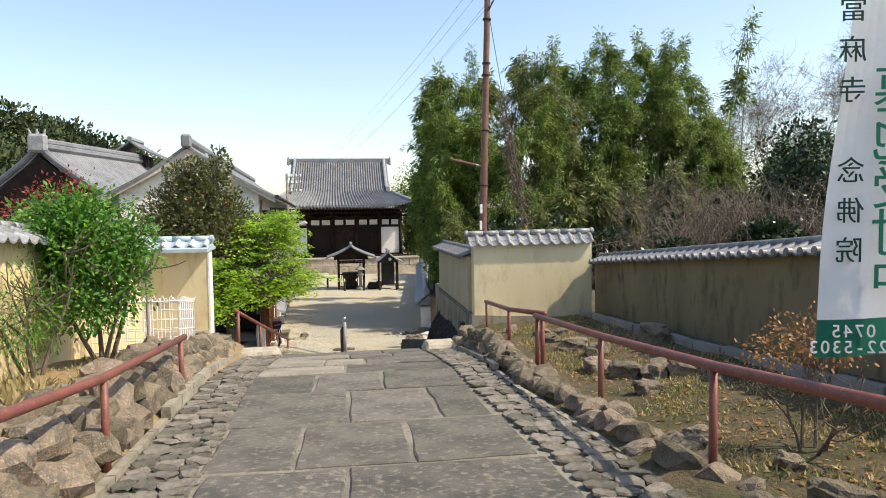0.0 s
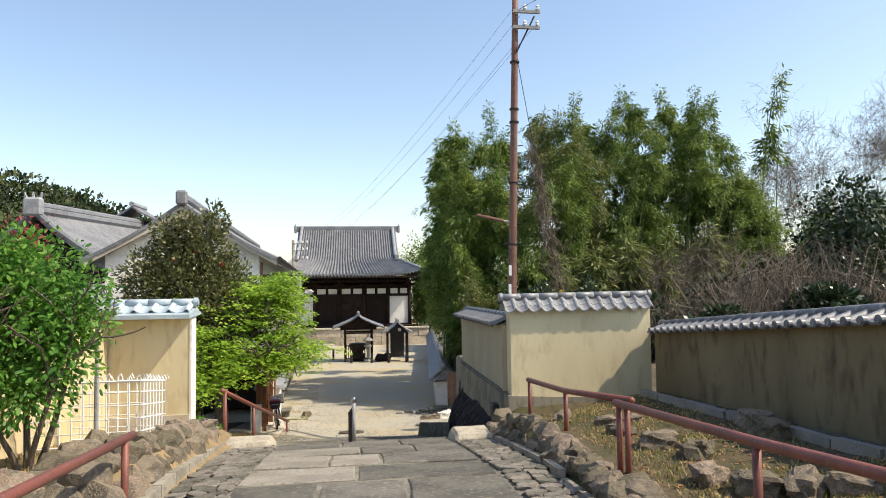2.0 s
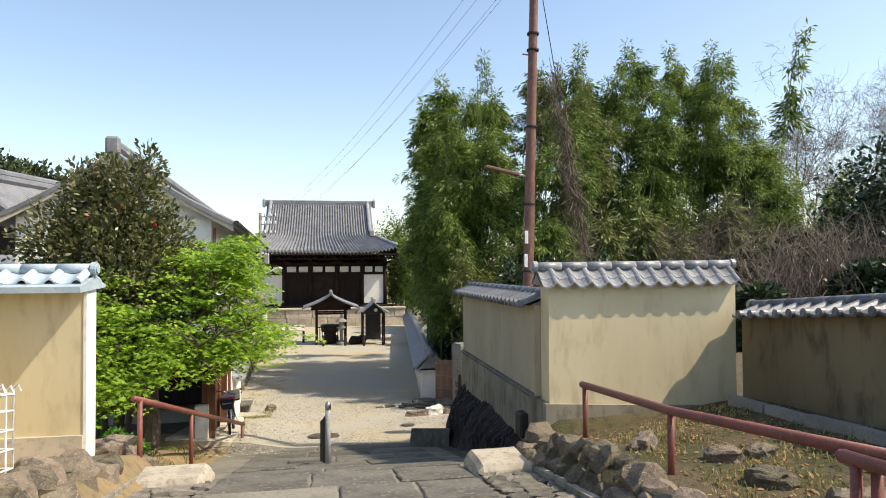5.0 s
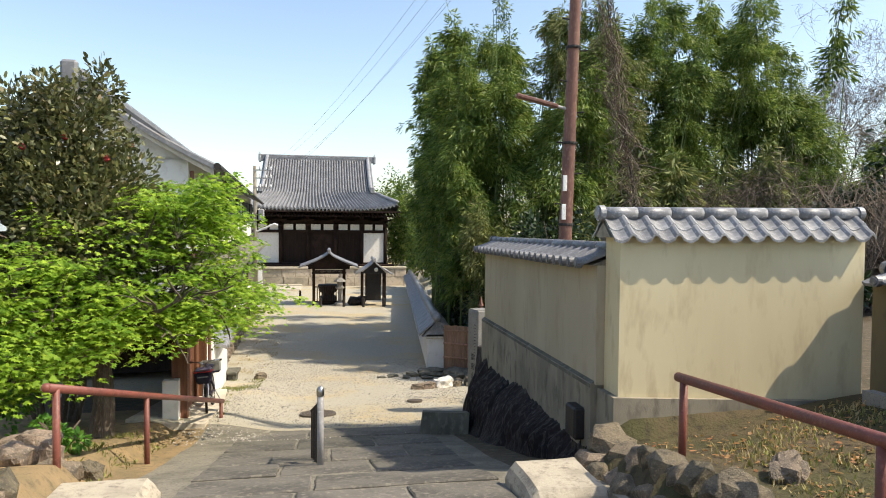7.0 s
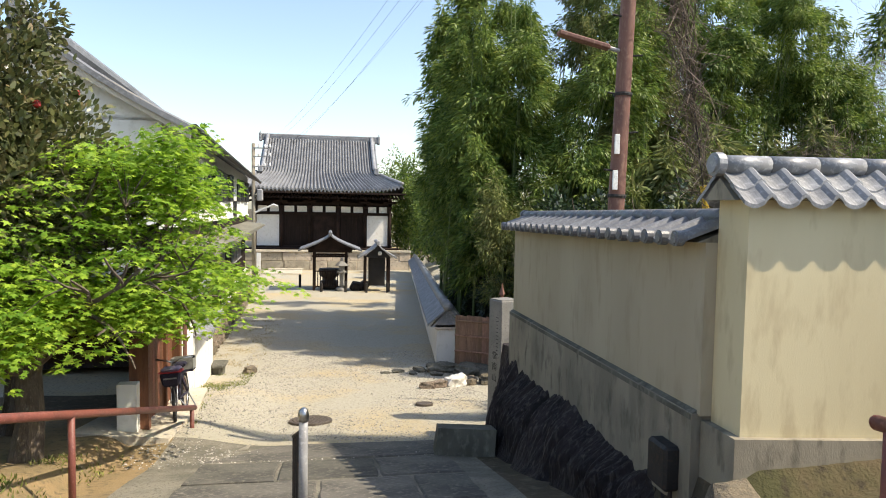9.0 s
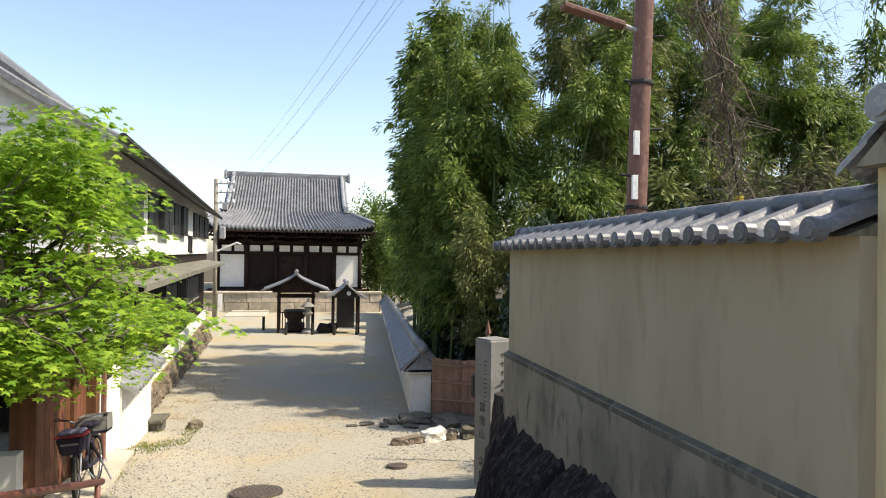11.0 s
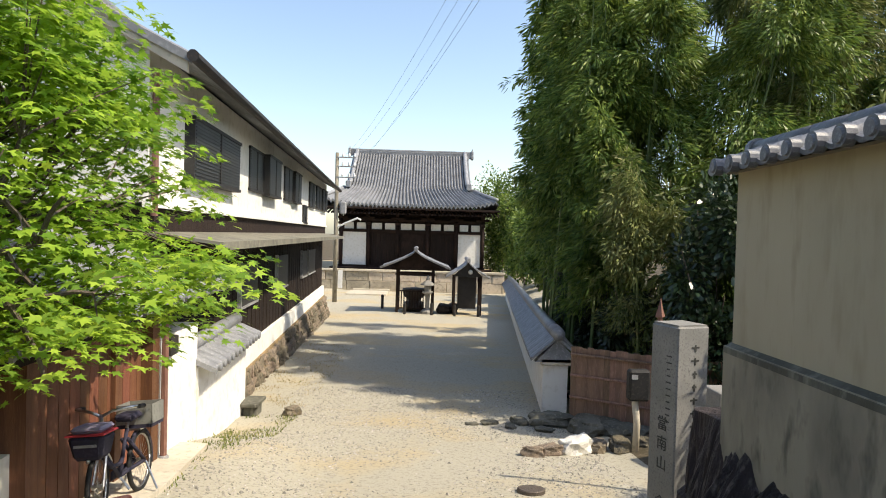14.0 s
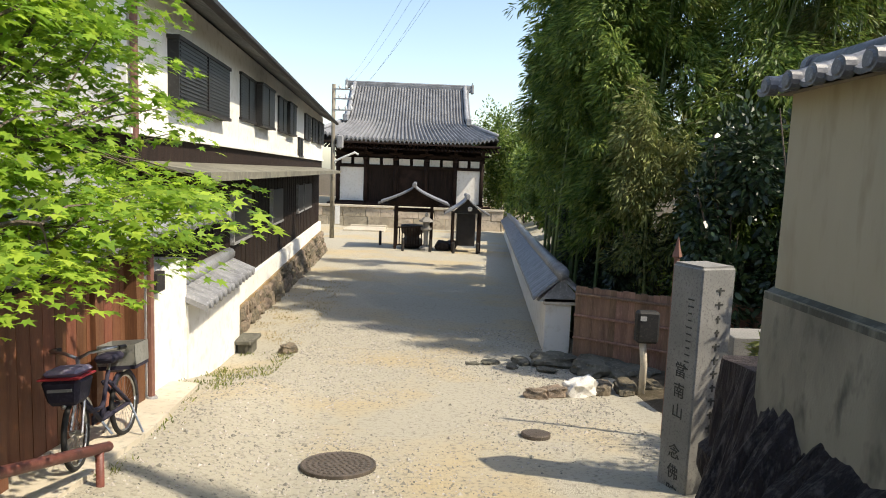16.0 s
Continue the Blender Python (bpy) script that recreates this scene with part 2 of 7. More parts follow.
M["pebble"] = mat("pebbles", (0.4, 0.375, 0.33), (0.3, 0.28, 0.24), (0.2, 0.19, 0.17), 0.9, 5, 30, 0.2, 50, island=0.5)
M["bamboo_board"] = mat("weathered_fence_bark", (0.22, 0.14, 0.1), (0.16, 0.1, 0.075), (0.3, 0.2, 0.145), 0.85, 2, 18, 0.4, 40, stretch=(5, 5, 0.5), rnd=0.25)
M["rubber"] = mat("black_rubber", (0.02, 0.02, 0.02), (0.015, 0.015, 0.015), (0.05, 0.045, 0.04), 0.7, 5, 30, 0.1, 60)
M["navy"] = mat("dark_navy_cloth", (0.03, 0.027, 0.045), (0.02, 0.02, 0.035), (0.05, 0.045, 0.07), 0.8, 5, 40, 0.2, 90)
M["lilac"] = mat("lilac_lining_cloth", (0.3, 0.26, 0.34), (0.24, 0.2, 0.29), (0.2, 0.17, 0.25), 0.8, 5, 40, 0.2, 90)
M["red_trim"] = mat("red_trim", (0.4, 0.03, 0.04), (0.3, 0.03, 0.035), rough=0.6, bump=0)
M["plastic_grey"] = mat("cloudy_plastic", (0.3, 0.3, 0.27), (0.24, 0.24, 0.22), (0.2, 0.2, 0.185), 0.4, 4, 30, 0.05, 60, trans=0.25)
M["bronze"] = mat("dark_bronze", (0.06, 0.05, 0.04), (0.045, 0.04, 0.033), (0.1, 0.085, 0.06), 0.5, 4, 30, 0.2, 50, metal=0.6)
M["cable"] = mat("black_cable", (0.03, 0.03, 0.03), (0.025, 0.025, 0.025), rough=0.6, bump=0)
M["yellow"] = mat("yellow_plastic", (0.6, 0.4, 0.04), (0.5, 0.34, 0.04), rough=0.5, bump=0)
M["white_rock"] = mat("whitewashed_rock", (0.72, 0.7, 0.65), (0.6, 0.58, 0.53), (0.45, 0.43, 0.39), 0.85, 4, 18, 0.5, 25, bdist=0.02)


# ---- building helpers ----
RNG = np.random.default_rng(7)


def interp(v, xs, ys):
    return float(np.interp(v, xs, ys))


def link_mesh(name, bm, material, smooth=False):
    me = bpy.data.meshes.new(name)
    bmesh.ops.recalc_face_normals(bm, faces=bm.faces)
    bm.to_mesh(me)
    bm.free()
    for m in (material if isinstance(material, (list, tuple)) else [material]):
        me.materials.append(m)
    if smooth:
        me.polygons.foreach_set("use_smooth", [True] * len(me.polygons))
    return me


def thing(name, at, label, category, group="", kind=""):
    """An Empty at a thing's base, whose parts are built in world coordinates."""
    ob = new(name)
    ob.empty_display_size = 0.1
    ob.location = at
    return tagged(ob, label, category, group, kind)


def part(name, bm, material, parent, label="", smooth=False, kind=""):
    """Links a bmesh in world coordinates as one mesh object under a thing or a part."""
    me = bm if isinstance(bm, bpy.types.Mesh) else link_mesh(name, bm, material, smooth)
    ob = new(name, me)
    root = parent
    if root.parent is None:
        ob.location = -Vector(root.location)
    else:
        ob.location = (0, 0, 0)
    ob.parent = parent
    return tagged(ob, label, kind=kind)


def piece(name, me, m, parent):
    """A small object on shared mesh data, at the world pose m, under a parent that stands unturned."""
    ob = new(name, me)
    ob.parent = parent
    off = Vector(parent.location)
    if parent.parent is not None:
        off = off + Vector(parent.parent.location)
    ob.matrix_local = Matrix.Translation(-off) @ m
    return ob


def solid(name, bm, material, label, category, kind="", group="", smooth=False):
    """A whole thing in one mesh, in world coordinates, with its origin at the base."""
    lo = Vector((1e9, 1e9, 1e9))
    hi = -lo
    for v in bm.verts:
        lo = Vector(map(min, lo, v.co))
        hi = Vector(map(max, hi, v.co))
    at = Vector(((lo.x + hi.x) / 2, (lo.y + hi.y) / 2, lo.z))
    bmesh.ops.translate(bm, verts=bm.verts, vec=-at)
    ob = new(name, link_mesh(name, bm, material, smooth))
    ob.location = at
    return tagged(ob, label, category, group, kind)


def box(bm, x0, x1, y0, y1, z0, z1, bevel=0.0, turn=None):
    """A box between two corners; turn: a matrix put on after."""
    r = bmesh.ops.create_cube(bm, size=1.0)
    vs = r["verts"]
    bmesh.ops.scale(bm, verts=vs, vec=(x1 - x0, y1 - y0, z1 - z0))
    bmesh.ops.translate(bm, verts=vs, vec=((x0 + x1) / 2, (y0 + y1) / 2, (z0 + z1) / 2))
    if bevel:
        es = list({e for v in vs for e in v.link_edges})
        got = bmesh.ops.bevel(bm, geom=es, offset=bevel, segments=1, affect="EDGES")
        vs = list({v for f in got["faces"] for v in f.verts} | {v for v in vs if v.is_valid})
    if turn is not None:
        bmesh.ops.transform(bm, matrix=turn, verts=vs)
    return vs


def boxes(*rows, bevel=0.0):
    bm = bmesh.new()
    for r in rows:
        box(bm, *r, bevel=bevel)
    return bm


def prism(pts, along):
    """A solid between the polygon pts (3D) and the same moved by along."""
    bm = bmesh.new()
    a = [bm.verts.new(p) for p in pts]
    b = [bm.verts.new(Vector(p) + Vector(along)) for p in pts]
    bm.faces.new(a)
    bm.faces.new(b[::-1])
    n = len(a)
    for i in range(n):
        bm.faces.new((a[i], a[(i + 1) % n], b[(i + 1) % n], b[i]))
    return bm


def tube(bm, pts, radii, seg=8, caps=True):
    """A round bar along points, with one radius or one a point."""
    pts = [Vector(p) for p in pts]
    if not isinstance(radii, (list, tuple)):
        radii = [radii] * len(pts)
    rings, side = [], None
    for i, p in enumerate(pts):
        d = (pts[min(i + 1, len(pts) - 1)] - pts[max(i - 1, 0)])
        d = d.normalized() if d.length > 1e-9 else Vector((0, 0, 1))
        if side is None:
            side = d.cross(Vector((0.31, 0.17, 0.9)))
            if side.length < 0.05:
                side = d.cross(Vector((1, 0, 0)))
        side = (side - d * side.dot(d)).normalized()
        up = d.cross(side)
        rings.append([bm.verts.new(p + (side * math.cos(k * math.tau / seg) + up * math.sin(k * math.tau / seg)) * radii[i]) for k in range(seg)])
    for r0, r1 in zip(rings, rings[1:]):
        for k in range(seg):
            bm.faces.new((r0[k], r0[(k + 1) % seg], r1[(k + 1) % seg], r1[k]))
    if caps:
        bm.faces.new(rings[0][::-1])
        bm.faces.new(rings[-1])
    return bm


def lathe(bm, at, profile, seg=16, turn=None):
    """A turned shape: profile rows of (radius, height) above at."""
    rings = []
    for r, h in profile:
        ring = []
        for k in range(seg):
            v = Vector((r * math.cos(k * math.tau / seg), r * math.sin(k * math.tau / seg), h))
            if turn is not None:
                v = turn @ v
            ring.append(bm.verts.new(Vector(at) + v))
        rings.append(ring)
    for a, b in zip(rings, rings[1:]):
        for k in range(seg):
            bm.faces.new((a[k], a[(k + 1) % seg], b[(k + 1) % seg], b[k]))
    bm.faces.new(rings[0][::-1])
    bm.faces.new(rings[-1])
    return bm


def sheet(fn, nu, nv, thick=0.0, down=(0, 0, -1)):
    """A grid fn(u, v), u and v from 0 to 1; thick: its depth along down."""
    bm = bmesh.new()
    top = [[bm.verts.new(fn(i / nu, j / nv)) for j in range(nv + 1)] for i in range(nu + 1)]
    for i in range(nu):
        for j in range(nv):
            bm.faces.new((top[i][j], top[i + 1][j], top[i + 1][j + 1], top[i][j + 1]))
    if thick:
        off = Vector(down) * thick
        under = [[bm.verts.new(v.co + off) for v in row] for row in top]
        for i in range(nu):
            for j in range(nv):
                bm.faces.new((under[i][j], under[i][j + 1], under[i + 1][j + 1], under[i + 1][j]))
        edge = [(i, 0) for i in range(nu)] + [(nu, j) for j in range(nv)] + [(i, nv) for i in range(nu, 0, -1)] + [(0, j) for j in range(nv, 0, -1)]
        low = {e: under[e[0]][e[1]] for e in edge}
        for a, b in zip(edge, edge[1:] + edge[:1]):
            bm.faces.new((top[a[0]][a[1]], low[a], low[b], top[b[0]][b[1]]))
    return bm


def rock_mesh(name, seed, material, size=(1, 1, 1), rough=0.28, sub=2, flat=0.0):
    """A broken stone about one metre across before scaling, sitting on its base."""
    bm = bmesh.new()
    bmesh.ops.create_icosphere(bm, subdivisions=sub, radius=0.5)
    o = Vector((seed * 3.7, seed * 1.3, seed * 5.1))
    for v in bm.verts:
        d = v.co.normalized()
        k = 1 + rough * noise.noise(d * 1.6 + o) * 1.6 + rough * 0.5 * noise.noise(d * 4 + o)
        q = Vector((math.copysign(abs(d.x) ** 0.7, d.x), math.copysign(abs(d.y) ** 0.7, d.y), math.copysign(abs(d.z) ** 0.7, d.z)))
        v.co = Vector((q.x * size[0], q.y * size[1], q.z * size[2])) * 0.5 * k
        if flat and v.co.z > flat:
            v.co.z = flat + (v.co.z - flat) * 0.15
    return link_mesh(name, bm, material)


def raw_mesh(name, verts, faces, material, smooth=False):
    me = bpy.data.meshes.new(name)
    me.from_pydata(verts.tolist() if hasattr(verts, "tolist") else verts, [], faces.tolist() if hasattr(faces, "tolist") else faces)
    me.materials.append(material)
    me.update()
    return me


LEAF = {
    "blade": [(0, 0, 0), (0.5, 0.11, 0.03), (1, 0, -0.1), (0.5, -0.11, 0.03)],
    "oval": [(0, 0, 0), (0.3, 0.22, 0.03), (0.75, 0.19, 0.0), (1, 0, -0.06), (0.75, -0.19, 0.0), (0.3, -0.22, 0.03)],
    "star": [(0, 0, 0), (0.16, 0.2, 0), (0.05, 0.55, -0.03), (0.33, 0.28, 0), (0.62, 0.52, -0.04), (0.52, 0.17, 0), (1, 0, -0.1),
             (0.52, -0.17, 0), (0.62, -0.52, -0.04), (0.33, -0.28, 0), (0.05, -0.55, -0.03), (0.16, -0.2, 0)],
}


def leaves_mesh(name, pos, ahead, size, shape, material, rng, roll=0.6):
    """Many single leaves in one mesh: pos (n, 3), ahead (n, 3) the way each points, size (n,)."""
    base = np.array(LEAF[shape])
    n, k = len(pos), len(base)
    a = ahead / (np.linalg.norm(ahead, axis=1, keepdims=True) + 1e-9)
    up = np.tile([0.0, 0.0, 1.0], (n, 1)) + rng.normal(0, roll, (n, 3))
    s = np.cross(up, a)
    s /= np.linalg.norm(s, axis=1, keepdims=True) + 1e-9
    u = np.cross(a, s)
    v = pos[:, None, :] + size[:, None, None] * (base[None, :, 0:1] * a[:, None, :] + base[None, :, 1:2] * s[:, None, :] + base[None, :, 2:3] * u[:, None, :])
    me = bpy.data.meshes.new(name)
    me.vertices.add(n * k)
    me.vertices.foreach_set("co", v.reshape(-1).astype(np.float32))
    me.loops.add(n * k)
    me.loops.foreach_set("vertex_index", np.arange(n * k, dtype=np.int32))
    me.polygons.add(n)
    me.polygons.foreach_set("loop_start", np.arange(0, n * k, k, dtype=np.int32))
    me.update(calc_edges=True)
    me.materials.append(material)
    return me


def sprays(rng, n, centre, spread, count, droop, out=None):
    """Leaf places and headings in little sprays: n sprays round centre(i) with count leaves each."""
    P, A = [], []
    for i in range(n):
        c, o = centre(i)
        o = np.array(o)
        d = rng.normal(0, 1, (count, 3))
        d /= np.linalg.norm(d, axis=1, keepdims=True)
        p = np.array(c) + d * spread * rng.random((count, 1)) ** 0.5
        h = d * 0.8 + o * 0.9
        h[:, 2] -= droop
        P.append(p)
        A.append(h)
    return np.concatenate(P), np.concatenate(A)


def limbs(bm, rng, base, way, length, radius, depth, tips, bend=0.25, split=3, seg=6, shrink=0.68, up=0.1):
    """Tapered limbs that fork; the ends of the last ones go into tips."""
    p, d = Vector(base), Vector(way).normalized()
    pts, rad = [p.copy()], [radius]
    steps = 4
    for i in range(steps):
        d = (d + Vector(rng.normal(0, bend, 3)) * 0.5 + Vector((0, 0, up))).normalized()
        p = p + d * (length / steps)
        pts.append(p.copy())
        rad.append(radius * (1 - 0.4 * (i + 1) / steps))
    tube(bm, pts, rad, seg if depth > 1 else 4, caps=True)
    if depth <= 0:
        tips.extend([q for q in pts[2:]])
        return
    tips.append(pts[-1])
    for k in range(split):
        at = pts[2 + (k % 3)] if k else pts[-1]
        nd = (d + Vector(rng.normal(0, 0.65, 3))).normalized()
        limbs(bm, rng, at, nd, length * shrink * rng.uniform(0.8, 1.15), radius * 0.55, depth - 1, tips, bend, split, seg, shrink, up)


# ---- ground ----
LANE_Y = [-60, -20, 0, 8.87, 10.64, 12.6, 14.2, 18.3, 20.2, 22.6, 25.5, 34.5, 47.5, 55, 62, 80]
LANE_Z = [2.5, 1.2, -0.04, -0.59, -0.82, -1.1, -1.48, -2.3, -2.5, -2.75, -3.03, -3.3, -3.6, -3.85, -4.05, -4.1]


def lane(y):
    return interp(y, LANE_Y, LANE_Z)


def ease(v, a, b):
    k = min(max((v - a) / (b - a), 0), 1)
    return k * k * (3 - 2 * k)


def garden_right(x, y):
    z0 = interp(y, [-20, 4, 7, 9.9, 11.4, 12.8], [1.2, -0.2, -0.42, -0.47, -0.6, -0.9])
    z1 = interp(y, [-20, 0, 6.5, 8.8, 12.8], [1.3, 0.25, -0.17, -0.31, -0.5])
    return z0 + (z1 - z0) * ease(x, 2.5, 5.0)


def terrain(x, y):
    g = lane(y)
    g += 0.2 * ease(-x, 0.5, 1.7) * ease(y, 16.5, 18.2) * (1 - ease(y, 21.2, 23.5))
    right = garden_right(x, y)
    if y > 12.7:
        behind = -0.65
        late = g + 0.05 + 0.12 * max(x - 3.5, 0) + 0.5 * ease(x, 5, 9)
        late = min(late, 0.6)
        right = behind + (late - behind) * ease(y, 17.3, 18.8)
    left = g + 0.28
    if y > 12.7:
        left = g + 0.28 - 0.08 * ease(y, 13, 15) - 0.12 * ease(y, 17, 18)
        left = left + (-2.35 - left) * ease(y, 18.0, 22.0) if y > 18 else left
    if y > 22 and x < -4:
        left = -2.35 - 1.6 * ease(y, 40, 48)
    inner_r = 2.05 if y < 12.7 else (2.35 if y < 17.6 else 3.3 + 0.1 * max(y - 25, 0))
    k_r = ease(x, inner_r, inner_r + 0.2)
    inner_l = -1.72 if y < 13 else (-2.1 if y < 18 else (-2.35 if y < 22 else -2.85 - 0.055 * (y - 21.2)))
    if y > 40:
        inner_l = -5.2
    k_l = ease(-x, -inner_l, -inner_l + (0.3 if y < 18 else 0.15))
    z = g + (right - g) * k_r + (left - g) * k_l
    far = ease(max(abs(x) - 40, 0) + max(y - 90, 0) + max(-30 - y, 0), 0, 60)
    z = z + (-4.0 - z) * far
    z += 23 * math.exp(-((x + 82) / 38) ** 2 - ((y - 165) / 50) ** 2)
    amp = 0.025 if (x > 2.4 or x < -2.1) else 0.012
    return z + amp * noise.noise(Vector((x * 1.3, y * 1.3, 0))) + 0.4 * amp * noise.noise(Vector((x * 5, y * 5, 3)))


def steps(*spans):
    out = []
    for a, b, s in spans:
        out += list(np.arange(a, b - 1e-6, s))
    return out + [spans[-1][1]]


GX = steps((-2000, -200, 600), (-200, -60, 14), (-60, -12, 4), (-12, -5, 0.7), (-5, 6, 0.15), (6, 14, 0.8), (14, 60, 4), (60, 200, 20), (200, 2000, 600))
GY = steps((-2000, -60, 500), (-60, -8, 4), (-8, -2, 0.8), (-2, 28, 0.17), (28, 70, 0.8), (70, 270, 8), (270, 2000, 500))


def ground_slot(x, y):
    if 21 < y < 62 and -6 < x < 0:
        return 0
    if 17.7 < y and -2.2 < x < 3.4 + 0.1 * max(y - 25, 0) or y > 44 and -12 < x < 9 and y < 70:
        return 0
    if y < 17.7 and -1.75 < x < 1.75 or y < 13 and 1.7 < x < 2.1:
        return 4
    if x < -1.5 and y < 19:
        return 2
    if x > 2 and y < 13:
        return 1
    return 3


def build_ground():
    verts = [(x, y, terrain(x, y)) for x in GX for y in GY]
    ny = len(GY)
    faces, slots = [], []
    for i in range(len(GX) - 1):
        for j in range(ny - 1):
            faces.append((i * ny + j, (i + 1) * ny + j, (i + 1) * ny + j + 1, i * ny + j + 1))
            slots.append(ground_slot((GX[i] + GX[i + 1]) / 2, (GY[j] + GY[j + 1]) / 2))
    me = raw_mesh("ground", verts, faces, M["gravel"])
    for k in ("soil", "earth", "litter", "mortar"):
        me.materials.append(M[k])
    me.polygons.foreach_set("material_index", slots)
    me.polygons.foreach_set("use_smooth", [True] * len(slots))
    return tagged(new("ground", me), "sloping ground of sandy gravel, soil and leaf litter", "ground", kind="structure")


ground = build_ground()


# ---- paved slope ----
def slab_mesh(name, w, d, seed, slope, material, h=0.07):
    """A paving slab with a worn, uneven rim, tilted along the slope."""
    rnd = random.Random(seed)
    n = 5
    rim = []
    for k in range(n):
        rim.append((-w / 2 + w * k / n, -d / 2 + rnd.uniform(-0.012, 0.012)))
    for k in range(n):
        rim.append((w / 2 + rnd.uniform(-0.012, 0.012), -d / 2 + d * k / n))
    for k in range(n):
        rim.append((w / 2 - w * k / n, d / 2 + rnd.uniform(-0.012, 0.012)))
    for k in range(n):
        rim.append((-w / 2 + rnd.uniform(-0.012, 0.012), d / 2 - d * k / n))
    bm = bmesh.new()
    lo = [bm.verts.new((x, y, y * slope - h)) for x, y in rim]
    mid = [bm.verts.new((x, y, y * slope - 0.012)) for x, y in rim]
    hi = [bm.verts.new((x * (1 - 0.03 / w), y * (1 - 0.03 / d), y * slope)) for x, y in rim]
    m = len(rim)
    for a, b in ((lo, mid), (mid, hi)):
        for k in range(m):
            bm.faces.new((a[k], a[(k + 1) % m], b[(k + 1) % m], b[k]))
    bm.faces.new(hi)
    return link_mesh(name, bm, material)


def build_paving():
    paving = thing("pavement", (0.15, 6, lane(6)), "sloping path of worn grey stone slabs set in mortar", "pavement", kind="structure")
    rnd = random.Random(4)
    ys = [-1.9, -0.6, 0.75, 2.1, 3.45, 4.79, 6.09, 7.54, 8.72, 9.75, 10.8, 11.75, 12.6, 13.5, 14.45, 15.5, 16.6, 17.7]
    for r in range(len(ys) - 1):
        y0, y1 = ys[r] + 0.035, ys[r + 1] - 0.035
        yc, d = (y0 + y1) / 2, y1 - y0
        x0 = interp(yc, [0, 4.7, 7.6, 12, 18], [-0.85, -0.95, -1.12, -1.15, -1.2])
        x1 = interp(yc, [0, 4.8, 7.1, 12, 18], [1.6, 1.55, 1.44, 1.42, 1.5])
        cuts = {0: [0.33, 0.66], 1: [0.4], 2: [0.28, 0.6], 3: [0.5, 0.78]}[(r * 5 + 1) % 4]
        cuts = [0] + [c + rnd.uniform(-0.05, 0.05) for c in cuts] + [1]
        slope = (lane(y1) - lane(y0)) / d
        for k in range(len(cuts) - 1):
            a, b = x0 + (x1 - x0) * cuts[k] + 0.015, x0 + (x1 - x0) * cuts[k + 1] - 0.015
            pale = 8.7 < yc < 12.6 and rnd.random() < 0.55
            me = slab_mesh("slab", b - a, d, r * 7 + k, slope, M["slab_pale" if pale else "slab_mid" if yc > 5.4 else "slab"])
            z = (lane(y0) + lane(y1)) / 2 + 0.016 + rnd.uniform(-0.006, 0.008)
            piece("slab", me, pose((a + b) / 2, yc, z, rnd.uniform(-0.5, 0.5), rnd.uniform(-0.5, 0.5), rnd.uniform(-0.8, 0.8)), paving)
    return paving


def cobbles(name, x_in, x_out, y0, y1, seed, label):
    """A strip of flat river stones bedded in mortar; x_in and x_out are given along y."""
    strip = thing(name, ((x_in(6) + x_out(6)) / 2, 6, lane(6)), label, "cobbles", kind="structure")
    meshes = []
    for k in range(9):
        meshes.append(rock_mesh("stone", seed + k, M["cobble"], (1, 0.72, 0.5), 0.2, 2, flat=0.12))
    rnd = random.Random(seed)
    y = y0
    while y < y1:
        d = rnd.uniform(0.13, 0.2)
        a, b = x_in(y), x_out(y)
        x = a
        while x < b - 0.04:
            w = rnd.uniform(0.14, 0.27)
            w = min(w, b - x + 0.04)
            sc = Matrix.Diagonal((w * 1.02, d * 1.35, 0.12, 1))
            piece("stone", meshes[rnd.randrange(9)], pose(x + w / 2, y + d / 2 + rnd.uniform(-0.03, 0.03), lane(y) + rnd.uniform(0.005, 0.02), rnd.uniform(-7, 3), rnd.uniform(-5, 5), rnd.uniform(-35, 35)) @ sc, strip)
            x += w
        y += d
    return strip


def edge_left(y):
    return interp(y, [0, 4.7, 7.6, 12, 18], [-0.87, -0.97, -1.14, -1.17, -1.2])


def edge_right(y):
    return interp(y, [0, 4.8, 7.1, 12, 18], [1.62, 1.57, 1.46, 1.44, 1.5])


def curb_left(y):
    return interp(y, [0, 4.6, 7.3, 12.5], [-1.42, -1.52, -1.66, -1.86])


def curb_right(y):
    return interp(y, [0, 3.9, 7.4, 12.5], [2.2, 2.14, 1.93, 2.0])


def build_curbs():
    for name, fn, w, y0, y1, h, mt, label in (
            ("curb", curb_left, -0.09, 6.6, 12.3, 0.13, "curb", "long low beige concrete curb beside the cobbles"),
            ("curb", curb_left, -0.07, 0.0, 6.5, 0.05, "concrete", "worn low concrete edging under the rock bank"),
            ("curb", curb_right, 0.07, 8.4, 12.2, 0.09, "curb", "row of grey concrete curb blocks along the cobbles"),
            ("curb", curb_right, 0.06, 0.0, 8.3, 0.03, "concrete", "thin concrete lip of the drain channel")):
        root = thing(name, (fn((y0 + y1) / 2), (y0 + y1) / 2, lane((y0 + y1) / 2)), label, "curb", kind="structure")
        y = y0
        while y < y1 - 0.05:
            e = min(y + 0.6, y1)
            pts = [(fn(y), y + 0.008, lane(y) - 0.08), (fn(y) + w, y + 0.008, lane(y) - 0.08), (fn(y) + w, y + 0.008, lane(y) + h), (fn(y), y + 0.008, lane(y) + h)]
            part("curb_block", prism(pts, (fn(e) - fn(y), e - y - 0.016, lane(e) - lane(y))), M[mt], root)
            y = e


